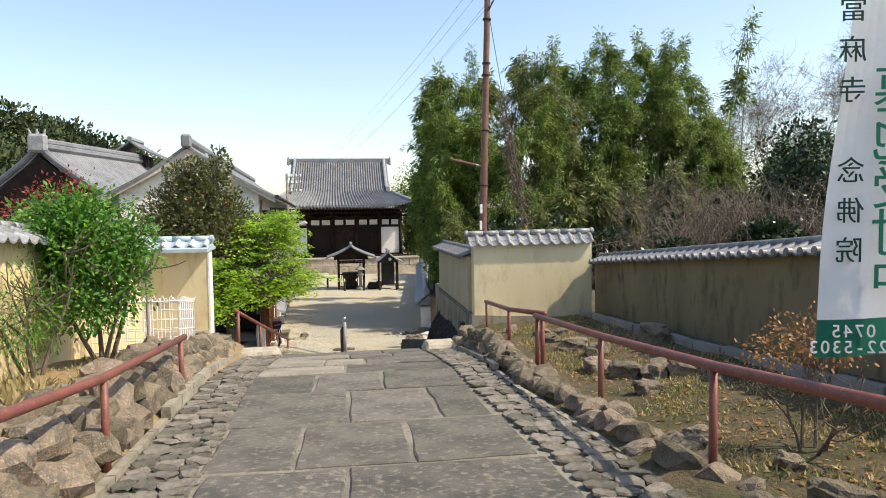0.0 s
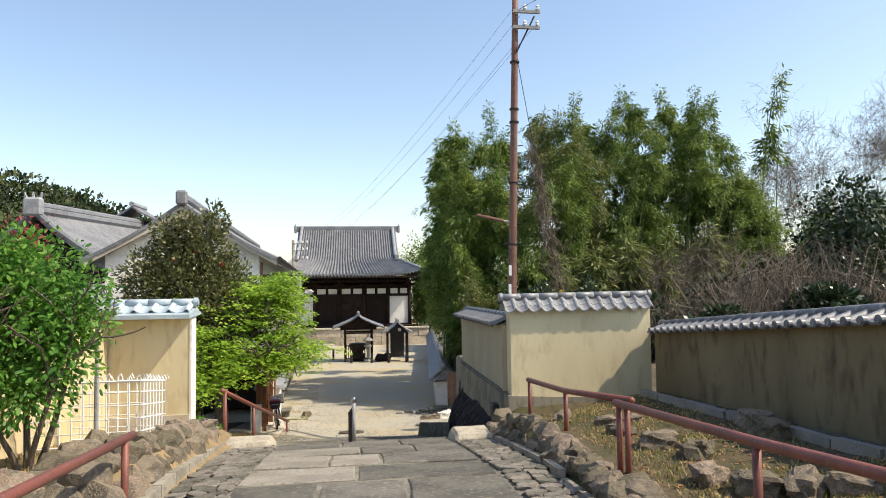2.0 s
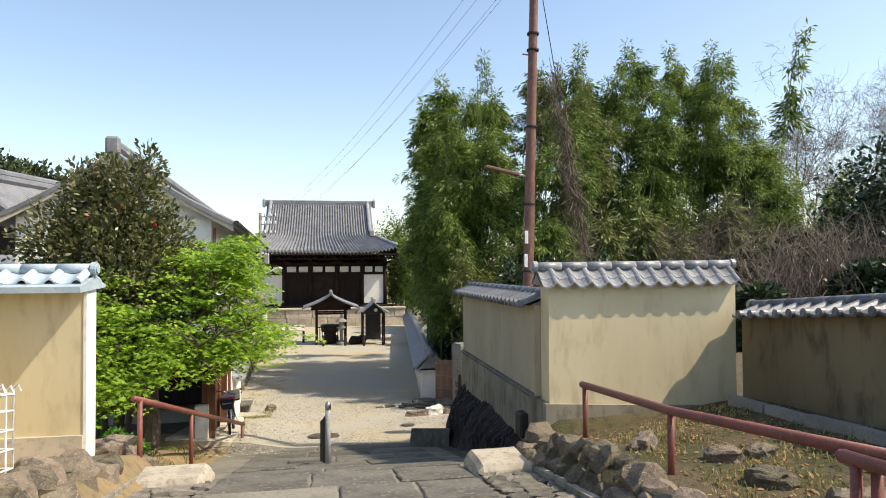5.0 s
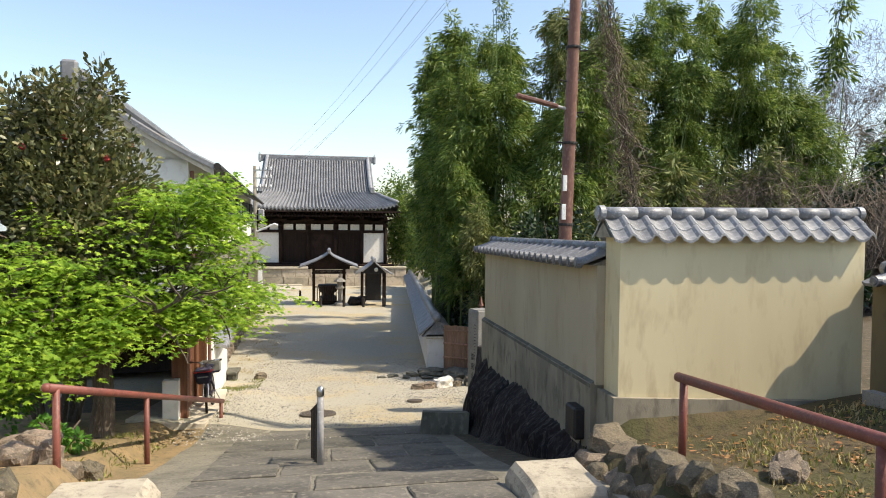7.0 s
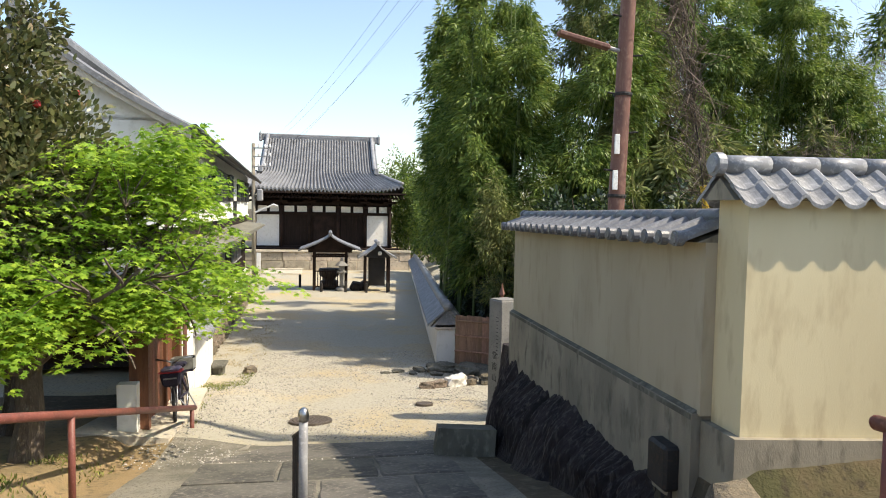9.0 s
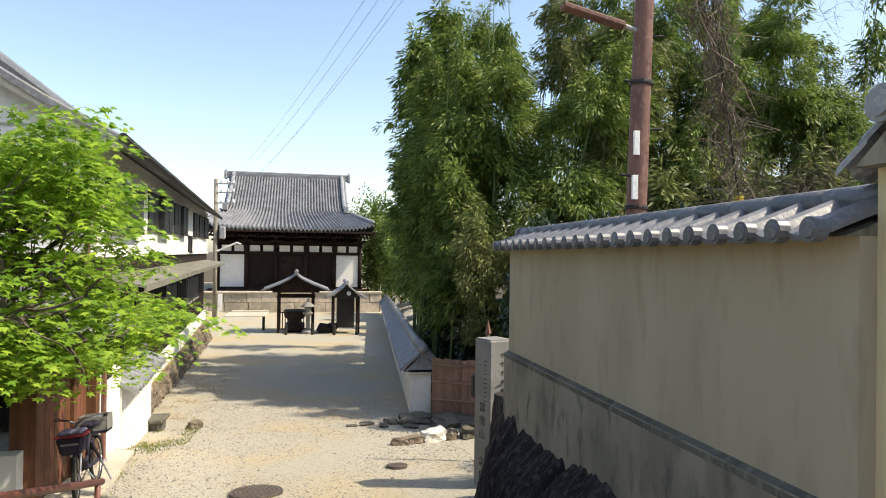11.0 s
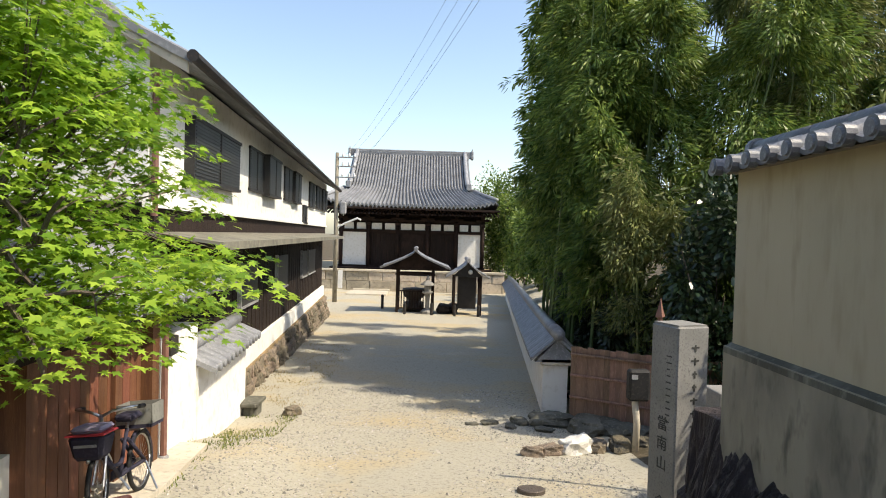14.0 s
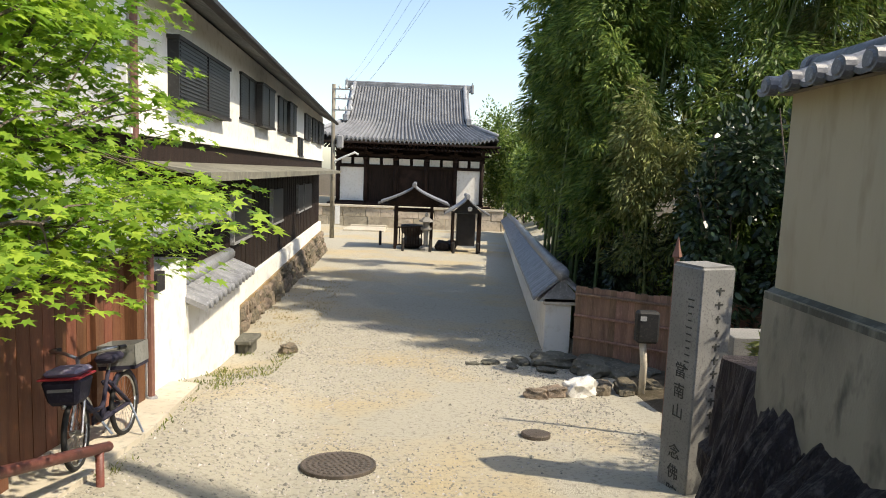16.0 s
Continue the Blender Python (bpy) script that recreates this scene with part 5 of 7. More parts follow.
# ---- gate, bicycle, gate wall ----
def gate():
    d = Vector((-0.06, 1, 0)).normalized()
    rot = Matrix.Translation((-2.2, 20.35, 0)) @ Matrix.Rotation(math.atan2(d.y, d.x), 4, "Z")

    def bx(parent, name, x0, x1, y0, y1, z0, z1, mt, label="", bevel=0.0):
        bm = bmesh.new()
        box(bm, x0, x1, y0, y1, z0, z1, bevel)
        bmesh.ops.transform(bm, matrix=rot, verts=bm.verts)
        return part(name, bm, M[mt], parent, label)
    w = thing("wall_gate", (-2.4, 22.6, -2.6), "sunlit cream plaster wall beside the gate", "wall", kind="structure")
    bx(w, "plaster", 0.1, 1.6, 0.0, 0.4, -2.8, -1.02, "white")
    bx(w, "plaster", 1.6, 4.55, -0.02, 0.35, -3.2, -1.6, "white")
    root = thing("gate", (-2.25, 19.2, -2.3), "closed brown board gate under a small tiled roof", "gate")
    door = bx(root, "door", -2.35, -0.02, 0.12, 0.2, -2.6, -0.7, "brown_wood", "red-brown boarded gate door")
    for k in range(13):
        bx(door, "board", -2.34 + k * 0.178, -2.34 + k * 0.178 + 0.17, 0.095, 0.125, -2.55, -0.72, "brown_wood")
    bx(root, "post", -0.1, 0.1, -0.02, 0.2, -2.6, -0.6, "brown_wood", "thick gate post")
    bx(root, "post", -0.85, -0.72, 0.05, 0.16, -2.6, -0.6, "brown_wood")
    bx(root, "post", -2.5, -2.35, -0.02, 0.2, -2.4, -0.6, "brown_wood")
    bx(root, "lintel", -2.9, 0.5, -0.05, 0.2, -0.75, -0.55, "dark_wood")
    w2 = thing("wall_gate_end", (-2.1, 17.6, -2.4), "short cream plaster wall at the gate's upper side", "wall", kind="structure")
    bx(w2, "plaster", -2.68, -2.5, 0.08, 0.3, -2.6, -1.35, "white")

    def roof(parent, x0, x1, yc, half, ez, rz, pitch, label):
        for s in (-1, 1):
            def fn(u, v, s=s):
                return rot @ Vector((x0 + (x1 - x0) * u, yc + s * half * v, rz + (ez - rz) * v + 0.035 * abs(math.sin(u * (x1 - x0) / pitch * math.pi))))
            n = int((x1 - x0) / pitch)
            part("roof_slope", sheet(fn, n * 6, 3, 0.07), M["tile"], parent, label)
            disc = bmesh.new()
            lathe(disc, (0, 0, 0), [(0.055, -0.02), (0.055, 0.02), (0.035, 0.03)], 12, Matrix.Rotation(radians(90), 4, "X"))
            me = link_mesh("eave_disc", disc, M["tile"])
            for k in range(n):
                piece("eave_disc", me, rot @ pose(x0 + (k + 0.5) * pitch, yc + s * (half + 0.01), ez + 0.0, 0, 0, 0 if s < 0 else 180), parent)
        bm = bmesh.new()
        tube(bm, [rot @ Vector((x0, yc, rz + 0.07)), rot @ Vector((x1, yc, rz + 0.07))], 0.1, 10)
        part("ridge", bm, M["tile"], parent, smooth=True)
    roof(root, -3.2, 2.6, 0.95, 1.25, -0.55, -0.02, 0.24, "grey tiled gate roof slope")
    bx(root, "gate_core", -3.0, 2.4, 0.35, 1.7, -1.0, -0.45, "dark_wood")
    roof(w, 1.55, 4.6, 0.16, 0.42, -1.6, -1.42, 0.24, "grey tiled wall coping slope")
    bm = bmesh.new()
    tube(bm, [rot @ Vector((0.16, -0.06, -0.6)), rot @ Vector((0.16, -0.06, -2.3)), rot @ Vector((0.2, -0.12, -2.36))], 0.035, 8)
    pipe = solid("downpipe", bm, M["pole"], "brown downpipe beside the gate post", "downpipe")
    bm = bmesh.new()
    lathe(bm, rot @ Vector((0.16, -0.06, -2.36)), [(0.06, 0), (0.065, 0.08), (0.05, 0.12)], 10)
    part("collar", bm, M["grey_paint"], pipe).location = -pipe.location
    bm = boxes((-2.42, -2.2, 24.6, 25.05, -3.0, -2.78), bevel=0.02)
    box(bm, -2.46, -2.14, 24.5, 25.1, -2.78, -2.72, 0.01, None)
    solid("drain_cover", bm, M["concrete_dark"], "grey concrete drain box at the wall's end", "drain box")
    n2 = thing("mailbox", (-2.2, 20.9, -1.3), "small dark letter box on the gate wall", "letter box")
    bx(n2, "box", 0.3, 0.55, -0.08, 0.0, -1.22, -1.02, "gutter_black")
    return rot


GROT = gate()


def gate_pad():
    pts = [(-2.75, 17.3), (-1.72, 17.5), (-1.75, 19.5), (-1.95, 21.35), (-2.2, 21.45), (-2.75, 21.2)]
    bm = bmesh.new()
    tops = [bm.verts.new((x, y, terrain(x, y) + 0.05)) for x, y in pts]
    lows = [bm.verts.new((x, y, lane(y) - 0.3)) for x, y in pts]
    bm.faces.new(tops)
    n = len(pts)
    for k in range(n):
        bm.faces.new((tops[k], lows[k], lows[(k + 1) % n], tops[(k + 1) % n]))
    solid("pavement", bm, M["concrete_pale"], "pale concrete apron before the gate", "pavement", kind="structure")


gate_pad()


def bicycle():
    """A town bicycle with a covered front basket and a clear plastic rear box."""
    at = Vector((-1.86, 18.5, terrain(-1.86, 18.5) + 0.05))
    root = thing("bicycle", at, "dark purple town bicycle with covered basket and rear box", "bicycle")
    T = Matrix.Translation(at) @ Matrix.Rotation(radians(93), 4, "Z") @ Matrix.Rotation(radians(5.5), 4, "Y") @ Matrix.Rotation(radians(-4), 4, "X") @ Matrix.Diagonal((0.82, 0.8, 0.8, 1))
    R = 0.31

    def tb(pts, r, seg=8):
        bm = bmesh.new()
        tube(bm, [T @ Vector(p) for p in pts], r, seg)
        return bm

    def wheel(x, turn=0):
        c = Vector((x, 0, R))
        q = Matrix.Rotation(radians(turn), 4, "Z")
        ring = [c + q @ Vector((R * math.cos(a), 0, R * math.sin(a))) for a in np.linspace(0, math.tau, 33)]
        w = part("wheel", tb([c + q @ Vector((0, -0.05, 0)), c + q @ Vector((0, 0.05, 0))], 0.022), M["metal"], root, "spoked wheel")
        part("tyre", tb(ring, 0.02, 8), M["rubber"], w, smooth=True)
        part("rim", tb([c + (p - c) * 0.92 for p in ring], 0.01, 6), M["metal"], w, smooth=True)
        for k in range(18):
            a = k * math.tau / 18
            part("spoke", tb([c, c + q @ Vector((R * 0.92 * math.cos(a), 0, R * 0.92 * math.sin(a)))], 0.0018, 4), M["metal"], w)
    wheel(0, 8)
    wheel(1.06)
    bars = [[(0.12, 0, 0.62), (0.5, 0, 0.28)], [(0.5, 0, 0.28), (0.72, 0, 0.72)], [(0.5, 0, 0.28), (1.06, 0.05, R)], [(0.5, 0, 0.28), (1.06, -0.05, R)], [(0.66, 0.03, 0.62), (1.06, 0.05, R)], [(0.66, -0.03, 0.62), (1.06, -0.05, R)], [(0.14, 0, 0.55), (0.3, 0, 0.42), (0.52, 0, 0.4), (0.6, 0, 0.46)]]
    for b in bars:
        part("frame_tube", tb(b, 0.017), M["navy"], root, smooth=True)
    for s in (-1, 1):
        part("fork", tb([(0, 0.05 * s, R), (0.1, 0.04 * s, 0.58)], 0.012), M["metal"], root)
        part("handlebar", tb([(0.1, 0, 0.95), (0.1, 0.1 * s, 1.0), (0.16, 0.26 * s, 1.02), (0.36, 0.29 * s, 1.0)], 0.012), M["metal"], root, "chrome handlebar", smooth=True)
        part("grip", tb([(0.28, 0.285 * s, 1.005), (0.4, 0.295 * s, 0.995)], 0.018), M["rubber"], root)
    part("stem", tb([(0.12, 0, 0.56), (0.1, 0, 0.97)], 0.015), M["metal"], root)
    part("seat_post", tb([(0.7, 0, 0.68), (0.76, 0, 0.8)], 0.014), M["metal"], root)

    def bxx(name, x0, x1, y0, y1, z0, z1, mt, label="", bevel=0.0, taper=1.0):
        bm = bmesh.new()
        box(bm, x0, x1, y0, y1, z0, z1, bevel)
        c = Vector(((x0 + x1) / 2, (y0 + y1) / 2, 0))
        for v in bm.verts:
            k = taper + (1 - taper) * (v.co.z - z0) / (z1 - z0)
            v.co.x, v.co.y = c.x + (v.co.x - c.x) * k, c.y + (v.co.y - c.y) * k
        bmesh.ops.transform(bm, matrix=T, verts=bm.verts)
        return part(name, bm, M[mt], root, label)
    bxx("saddle", 0.62, 0.9, -0.1, 0.1, 0.8, 0.88, "navy", "padded dark saddle", 0.03)
    bxx("basket", -0.26, 0.06, -0.17, 0.17, 0.6, 0.84, "navy", "dark cloth front basket cover", 0.04, 0.72)
    bxx("basket_rim", -0.27, 0.07, -0.18, 0.18, 0.83, 0.85, "red_trim", "red basket rim", 0.012)
    bxx("basket_lining", -0.24, 0.08, -0.15, 0.15, 0.85, 0.91, "lilac", "lilac cloth lining", 0.03)
    bxx("basket_label", -0.255, -0.24, -0.1, 0.1, 0.73, 0.755, "grey_paint")
    bxx("carrier", 0.9, 1.3, -0.07, 0.07, 0.66, 0.68, "metal")
    bxx("rear_box_floor", 0.92, 1.3, -0.18, 0.18, 0.68, 0.72, "navy")
    for x0, x1, y0, y1 in ((0.92, 0.93, -0.19, 0.19), (1.28, 1.29, -0.19, 0.19), (0.92, 1.29, -0.19, -0.18), (0.92, 1.29, 0.18, 0.19)):
        bxx("rear_box_side", x0, x1, y0, y1, 0.72, 0.93, "plastic_grey", "cloudy plastic box side")
    part("mudguard", tb([(1.06 + 0.34 * math.cos(a), 0, R + 0.34 * math.sin(a)) for a in np.linspace(-0.3, 2.4, 14)], 0.018, 6), M["navy"], root, smooth=True)
    part("mudguard", tb([(0.34 * math.cos(a), 0, R + 0.34 * math.sin(a)) for a in np.linspace(0.5, 2.2, 12)], 0.016, 6), M["metal"], root, smooth=True)
    bxx("chain_guard", 0.45, 1.0, 0.05, 0.07, 0.24, 0.34, "navy", "", 0.01)
    part("crank", tb([(0.5, -0.1, 0.14), (0.5, 0.0, 0.28), (0.5, 0.1, 0.42)], 0.01), M["metal"], root)
    part("kickstand", tb([(1.06, 0.06, 0.3), (1.0, 0.2, 0.0)], 0.01), M["metal"], root)
    part("kickstand", tb([(1.06, -0.06, 0.3), (1.0, -0.2, 0.0)], 0.01), M["metal"], root)


bicycle()


def manhole(x, y, r, label):
    root = thing("manhole_cover", (x, y, lane(y)), label, "manhole cover")
    s = (lane(y + 0.3) - lane(y - 0.3)) / 0.6
    tilt = Matrix.Rotation(math.atan(s), 4, "X")
    bm = bmesh.new()
    lathe(bm, (x, y, lane(y) + 0.012), [(r, -0.05), (r, 0.02), (r * 0.96, 0.026), (r * 0.93, 0.02)], 32, tilt)
    disc = part("disc", bm, M["manhole"], root)
    bump = bmesh.new()
    lathe(bump, (0, 0, 0), [(0.02, 0), (0.016, 0.008)], 6)
    me = link_mesh("stud", bump, M["manhole"])
    for ring in range(1, 6):
        n = ring * 6
        for k in range(n):
            a, q = k * math.tau / n, r * 0.88 * ring / 5.5
            piece("stud", me, Matrix.Translation((x, y, lane(y) + 0.032)) @ tilt @ pose(q * math.cos(a), q * math.sin(a), 0), disc)


manhole(-0.12, 19.35, 0.32, "round rusty cast-iron manhole cover on the lane")
manhole(1.75, 20.4, 0.15, "small round cast-iron valve cover on the lane")


# ---- incense pavilion, small shrine, lantern before the hall ----
def small_roof(root, cx, cy, hw, hd, ez, rz, mt, rows, up=0.14):
    for s in (-1, 1):
        def fn(u, v, s=s):
            y = cy + (2 * u - 1) * hd
            k = v
            z = rz + (ez - rz) * (k ** 0.75) + up * 0.5 * k * (abs(2 * u - 1) ** 3)
            return Vector((cx + s * hw * k, y, z + 0.025 * abs(math.sin(u * rows * math.pi))))
        part("roof_slope", sheet(fn, rows * 6, 8, 0.07), M[mt], root, "curved grey tiled roof slope")
    bm = bmesh.new()
    tube(bm, [(cx, cy - hd - 0.05, rz + 0.06), (cx, cy + hd + 0.05, rz + 0.06)], 0.1, 8)
    box(bm, cx - 0.1, cx + 0.1, cy - hd - 0.1, cy - hd - 0.02, rz - 0.08, rz + 0.14, 0.03)
    part("ridge", bm, M[mt], root)


def pavilion():
    cx, cy, g = 0.15, 46.0, lane(46.0)
    root = thing("incense_pavilion", (cx, cy, g), "open timber incense pavilion with a curved tiled roof", "pavilion")
    for x in (-0.85, 0.85):
        for y in (-0.8, 0.8):
            part("post", boxes((cx + x - 0.065, cx + x + 0.065, cy + y - 0.065, cy + y + 0.065, g - 0.05, -1.3), bevel=0.01), M["hall_wood"], root)
    for y in (-0.8, 0.8):
        part("beam", boxes((cx - 1.15, cx + 1.15, cy + y - 0.06, cy + y + 0.06, -1.52, -1.36), (cx - 0.95, cx + 0.95, cy + y - 0.05, cy + y + 0.05, -1.78, -1.68)), M["hall_wood"], root)
    part("gable", prism([(cx - 1.0, cy - 0.85, -1.36), (cx + 1.0, cy - 0.85, -1.36), (cx, cy - 0.85, -0.68)], (0, 0.06, 0)), M["hall_wood"], root)
    small_roof(root, cx, cy, 1.66, 1.35, -1.42, -0.55, "tile_far", 9)
    fence = part("lattice", boxes((cx - 0.85, cx + 0.85, cy - 0.83, cy - 0.77, g + 1.02, g + 1.08), (cx - 0.85, cx + 0.85, cy - 0.83, cy - 0.77, g + 0.2, g + 0.26)), M["hall_wood"], root, "low timber lattice")
    for k in range(10):
        x = cx - 0.8 + k * 0.13
        part("lattice_bar", boxes((x, x + 0.05, cy - 0.82, cy - 0.78, g + 0.2, g + 1.05)), M["hall_wood"], fence)
    bm = bmesh.new()
    lathe(bm, (cx - 0.05, cy, g), [(0.5, 0), (0.5, 0.45), (0.34, 0.5), (0.34, 0.62), (0.52, 0.75), (0.58, 1.05), (0.55, 1.12), (0.48, 1.1), (0.2, 1.16)], 16)
    solid("incense_burner", bm, M["bronze"], "dark bronze incense burner on a stem", "incense burner", smooth=True)


pavilion()


def shrine():
    cx, cy, g = 2.6, 45.0, lane(45.0)
    root = thing("small_shrine", (cx, cy, g), "tiny black-boarded shrine with a steep tiled roof", "shrine")
    part("body", boxes((cx - 0.42, cx + 0.42, cy - 0.3, cy + 0.5, g + 0.3, -1.75)), M["gutter_black"], root, "black boarded body")
    for x in (-0.62, 0.62):
        for y in (-0.55, 0.55):
            part("post", boxes((cx + x - 0.05, cx + x + 0.05, cy + y - 0.05, cy + y + 0.05, g - 0.05, -1.7)), M["hall_wood"], root)
    part("gable", prism([(cx - 0.7, cy - 0.62, -1.72), (cx + 0.7, cy - 0.62, -1.72), (cx, cy - 0.62, -1.05)], (0, 0.06, 0)), M["gutter_black"], root)
    bm = bmesh.new()
    bmesh.ops.create_uvsphere(bm, u_segments=8, v_segments=6, radius=0.11, matrix=Matrix.Translation((cx + 0.12, cy - 0.66, -1.5)))
    part("crest", bm, M["white"], root, "white round gable crest")
    small_roof(root, cx, cy, 1.02, 0.85, -1.75, -0.98, "tile", 6, 0.1)


shrine()


def stone_lantern(x, y, s):
    g = lane(y)
    root = thing("stone_lantern", (x, y, g), "grey carved stone lantern on the gravel court", "lantern")
    for name, prof, seg in (("base", [(0.34, 0), (0.34, 0.12), (0.22, 0.22)], 8), ("shaft", [(0.12, 0.22), (0.1, 0.6), (0.13, 0.95)], 10), ("platform", [(0.13, 0.95), (0.27, 1.03), (0.27, 1.12)], 6),
                            ("fire_box", [(0.17, 1.12), (0.17, 1.38)], 6), ("canopy", [(0.12, 1.38), (0.38, 1.42), (0.34, 1.48), (0.1, 1.66)], 6), ("finial", [(0.08, 1.66), (0.1, 1.74), (0.02, 1.9)], 8)):
        bm = bmesh.new()
        lathe(bm, (x, y, g), [(r * s, h * s) for r, h in prof], seg)
        part(name, bm, M["stone_grey"], root)


stone_lantern(0.75, 44.9, 0.95)
for x, y, h in ((-0.3, 44.3, 0.5), (0.95, 44.2, 0.55), (2.0, 43.9, 0.5), (3.1, 44.0, 0.5), (-1.5, 47, 0.7)):
    bm = bmesh.new()
    lathe(bm, (x, y, lane(y) - 0.03), [(0.07, 0), (0.07, h), (0.05, h + 0.04)], 10)
    solid("short_post", bm, M["gutter_black"], "short dark post before the pavilion", "post", group="short posts before the pavilion")
for x, y, s in ((1.55, 45.2, 0.8), (1.9, 45.4, 0.6), (2.0, 46.2, 0.7)):
    ob = new("rock", rock_mesh("rock", int(x * 31), M["dark_shaded_rock"], (1, 0.8, 0.7), 0.25, 2))
    ob.matrix_basis = pose(x, y, lane(y) + 0.18, 0, 0, x * 50) @ Matrix.Diagonal((s, s, s, 1))
    tagged(ob, "dark boulder between pavilion and shrine", "rock", group="court boulders")
bm = boxes((-4.6, -1.9, 57.6, 60.2, lane(59) - 0.1, lane(59) + 0.16), bevel=0.03)
solid("stone_platform", bm, M["concrete_pale"], "low flat pale stone platform before the terrace", "stone platform")


# ---- poles and cables ----
def utility_pole():
    root = thing("utility_pole", (3.48, 16.85, -0.6), "tall rust-brown steel utility pole behind the wall", "utility pole")
    top = Vector((3.73, 16.85, 8.1))
    foot = Vector((3.47, 16.85, -0.7))
    bm = bmesh.new()
    tube(bm, [foot + (top - foot) * k / 6 for k in range(7)], [0.105 - 0.006 * k for k in range(7)], 14)
    part("shaft", bm, M["pole"], root, smooth=True)

    def on(z):
        return foot + (top - foot) * ((z - foot.z) / (top.z - foot.z))
    for z in (1.0, 2.2, 3.6, 5.0, 5.3, 6.4):
        bm = bmesh.new()
        lathe(bm, on(z), [(0.108, -0.02), (0.112, 0), (0.108, 0.02)], 14)
        part("band", bm, M["gutter_black"], root)
    for k in range(9):
        z = 1.3 + 0.45 * k
        bm = bmesh.new()
        s = 1 if k % 2 else -1
        tube(bm, [on(z) + Vector((s * 0.09, -0.03, 0)), on(z) + Vector((s * 0.2, -0.04, 0.01))], 0.012, 6)
        part("step_bolt", bm, M["gutter_black"], root)
    for z0, z1 in ((1.07, 1.30), (1.49, 1.72)):
        p = on(z0)
        part("number_plate", boxes((p.x - 0.105, p.x - 0.045, p.y - 0.115, p.y - 0.09, z0, z1), bevel=0.004), M["white_metal"], root, "white number plate")
    for z in (7.55, 7.18):
        p = on(z)
        part("cross_arm", boxes((p.x - 0.08, p.x + 0.55, p.y - 0.15, p.y - 0.09, z - 0.035, z + 0.035)), M["grey_paint"], root, "steel cross arm")
        for dx in (0.2, 0.5):
            bm = bmesh.new()
            lathe(bm, (p.x + dx, p.y - 0.12, z + 0.035), [(0.03, 0), (0.05, 0.03), (0.035, 0.06), (0.05, 0.09), (0.02, 0.13)], 10)
            part("insulator", bm, M["white_metal"], root, "white porcelain insulator")
    bm = bmesh.new()
    p = on(6.6)
    tube(bm, [p + Vector((0.02, -0.1, 0.0)), p + Vector((0.45, -0.12, 0.85))], 0.02, 6)
    part("brace", bm, M["gutter_black"], root)
    p = on(2.69)
    bm = bmesh.new()
    tube(bm, [p, p + Vector((-0.3, -0.05, 0.05))], 0.025, 8)
    part("lamp_arm", bm, M["grey_paint"], root)
    bm = boxes((p.x - 0.85, p.x - 0.22, p.y - 0.1, p.y + 0.02, p.z + 0.0, p.z + 0.06), bevel=0.015)
    for v in bm.verts:
        v.co.z += (p.x - v.co.x - 0.2) * 0.22
    part("lamp_head", bm, M["pole"], root, "long narrow street-lamp head")
    return on


POLE = utility_pole()


def house_pole():
    root = thing("utility_pole", (-4.4, 50.6, -3.7), "slim utility pole with transformers beside the hall", "utility pole")
    bm = bmesh.new()
    tube(bm, [(-4.38, 50.6, -3.8), (-4.42, 50.6, 4.6)], [0.13, 0.1], 12)
    part("shaft", bm, M["concrete"], root, smooth=True)
    for z in (4.3, 3.8, 3.2):
        part("cross_arm", boxes((-4.45, -3.4, 50.5, 50.58, z, z + 0.07)), M["grey_paint"], root)
        for x in (-4.1, -3.75, -3.45):
            bm = bmesh.new()
            lathe(bm, (x, 50.54, z + 0.07), [(0.05, 0), (0.07, 0.08), (0.04, 0.2)], 8)
            part("insulator", bm, M["white_metal"], root)
    part("transformer", boxes((-4.2, -3.85, 50.4, 50.75, 1.2, 1.9), bevel=0.06), M["grey_paint"], root, "grey transformer can")
    bm = bmesh.new()
    tube(bm, [(-4.3, 50.55, 0.5), (-3.2, 50.4, 1.0), (-3.0, 50.4, 0.9)], 0.06, 8)
    part("lamp", bm, M["white_metal"], root, "white street-lamp arm")
    part("sign", boxes((-4.2, -3.95, 50.4, 50.44, -2.9, -1.9), bevel=0.005), M["white_metal"], root, "white sign plate on the pole")


house_pole()


def cable(a, b, sag, r, label):
    a, b = Vector(a), Vector(b)
    bm = bmesh.new()
    n = 16
    tube(bm, [a + (b - a) * (k / n) - Vector((0, 0, sag * 4 * (k / n) * (1 - k / n))) for k in range(n + 1)], r, 5)
    solid("cable", bm, M["cable"], label, "cable", group="overhead cables")


for dx, z, tz in ((0.0, 7.35, 4.4), (0.25, 7.3, 4.35), (0.5, 6.95, 3.9), (0.1, 6.6, 3.3)):
    cable((3.68 + dx, 16.8, z + 0.32), (-4.0 + dx, 50.5, tz), 0.9, 0.0035, "thin black cable running to the far pole")
cable((3.78, 16.8, 7.62), (14, -10, 9.0), 0.8, 0.006, "thin black cable running over the garden")
cable((3.69, 16.8, 6.7), (4.95, 16.9, -0.6), 0.0, 0.008, "black guy wire of the pole")
bm = bmesh.new()
tube(bm, [(4.65, 16.87, 1.15), (4.8, 16.88, 0.25)], 0.04, 8)
solid("guy_guard", bm, M["yellow"], "yellow plastic guard on the guy wire", "wire guard")


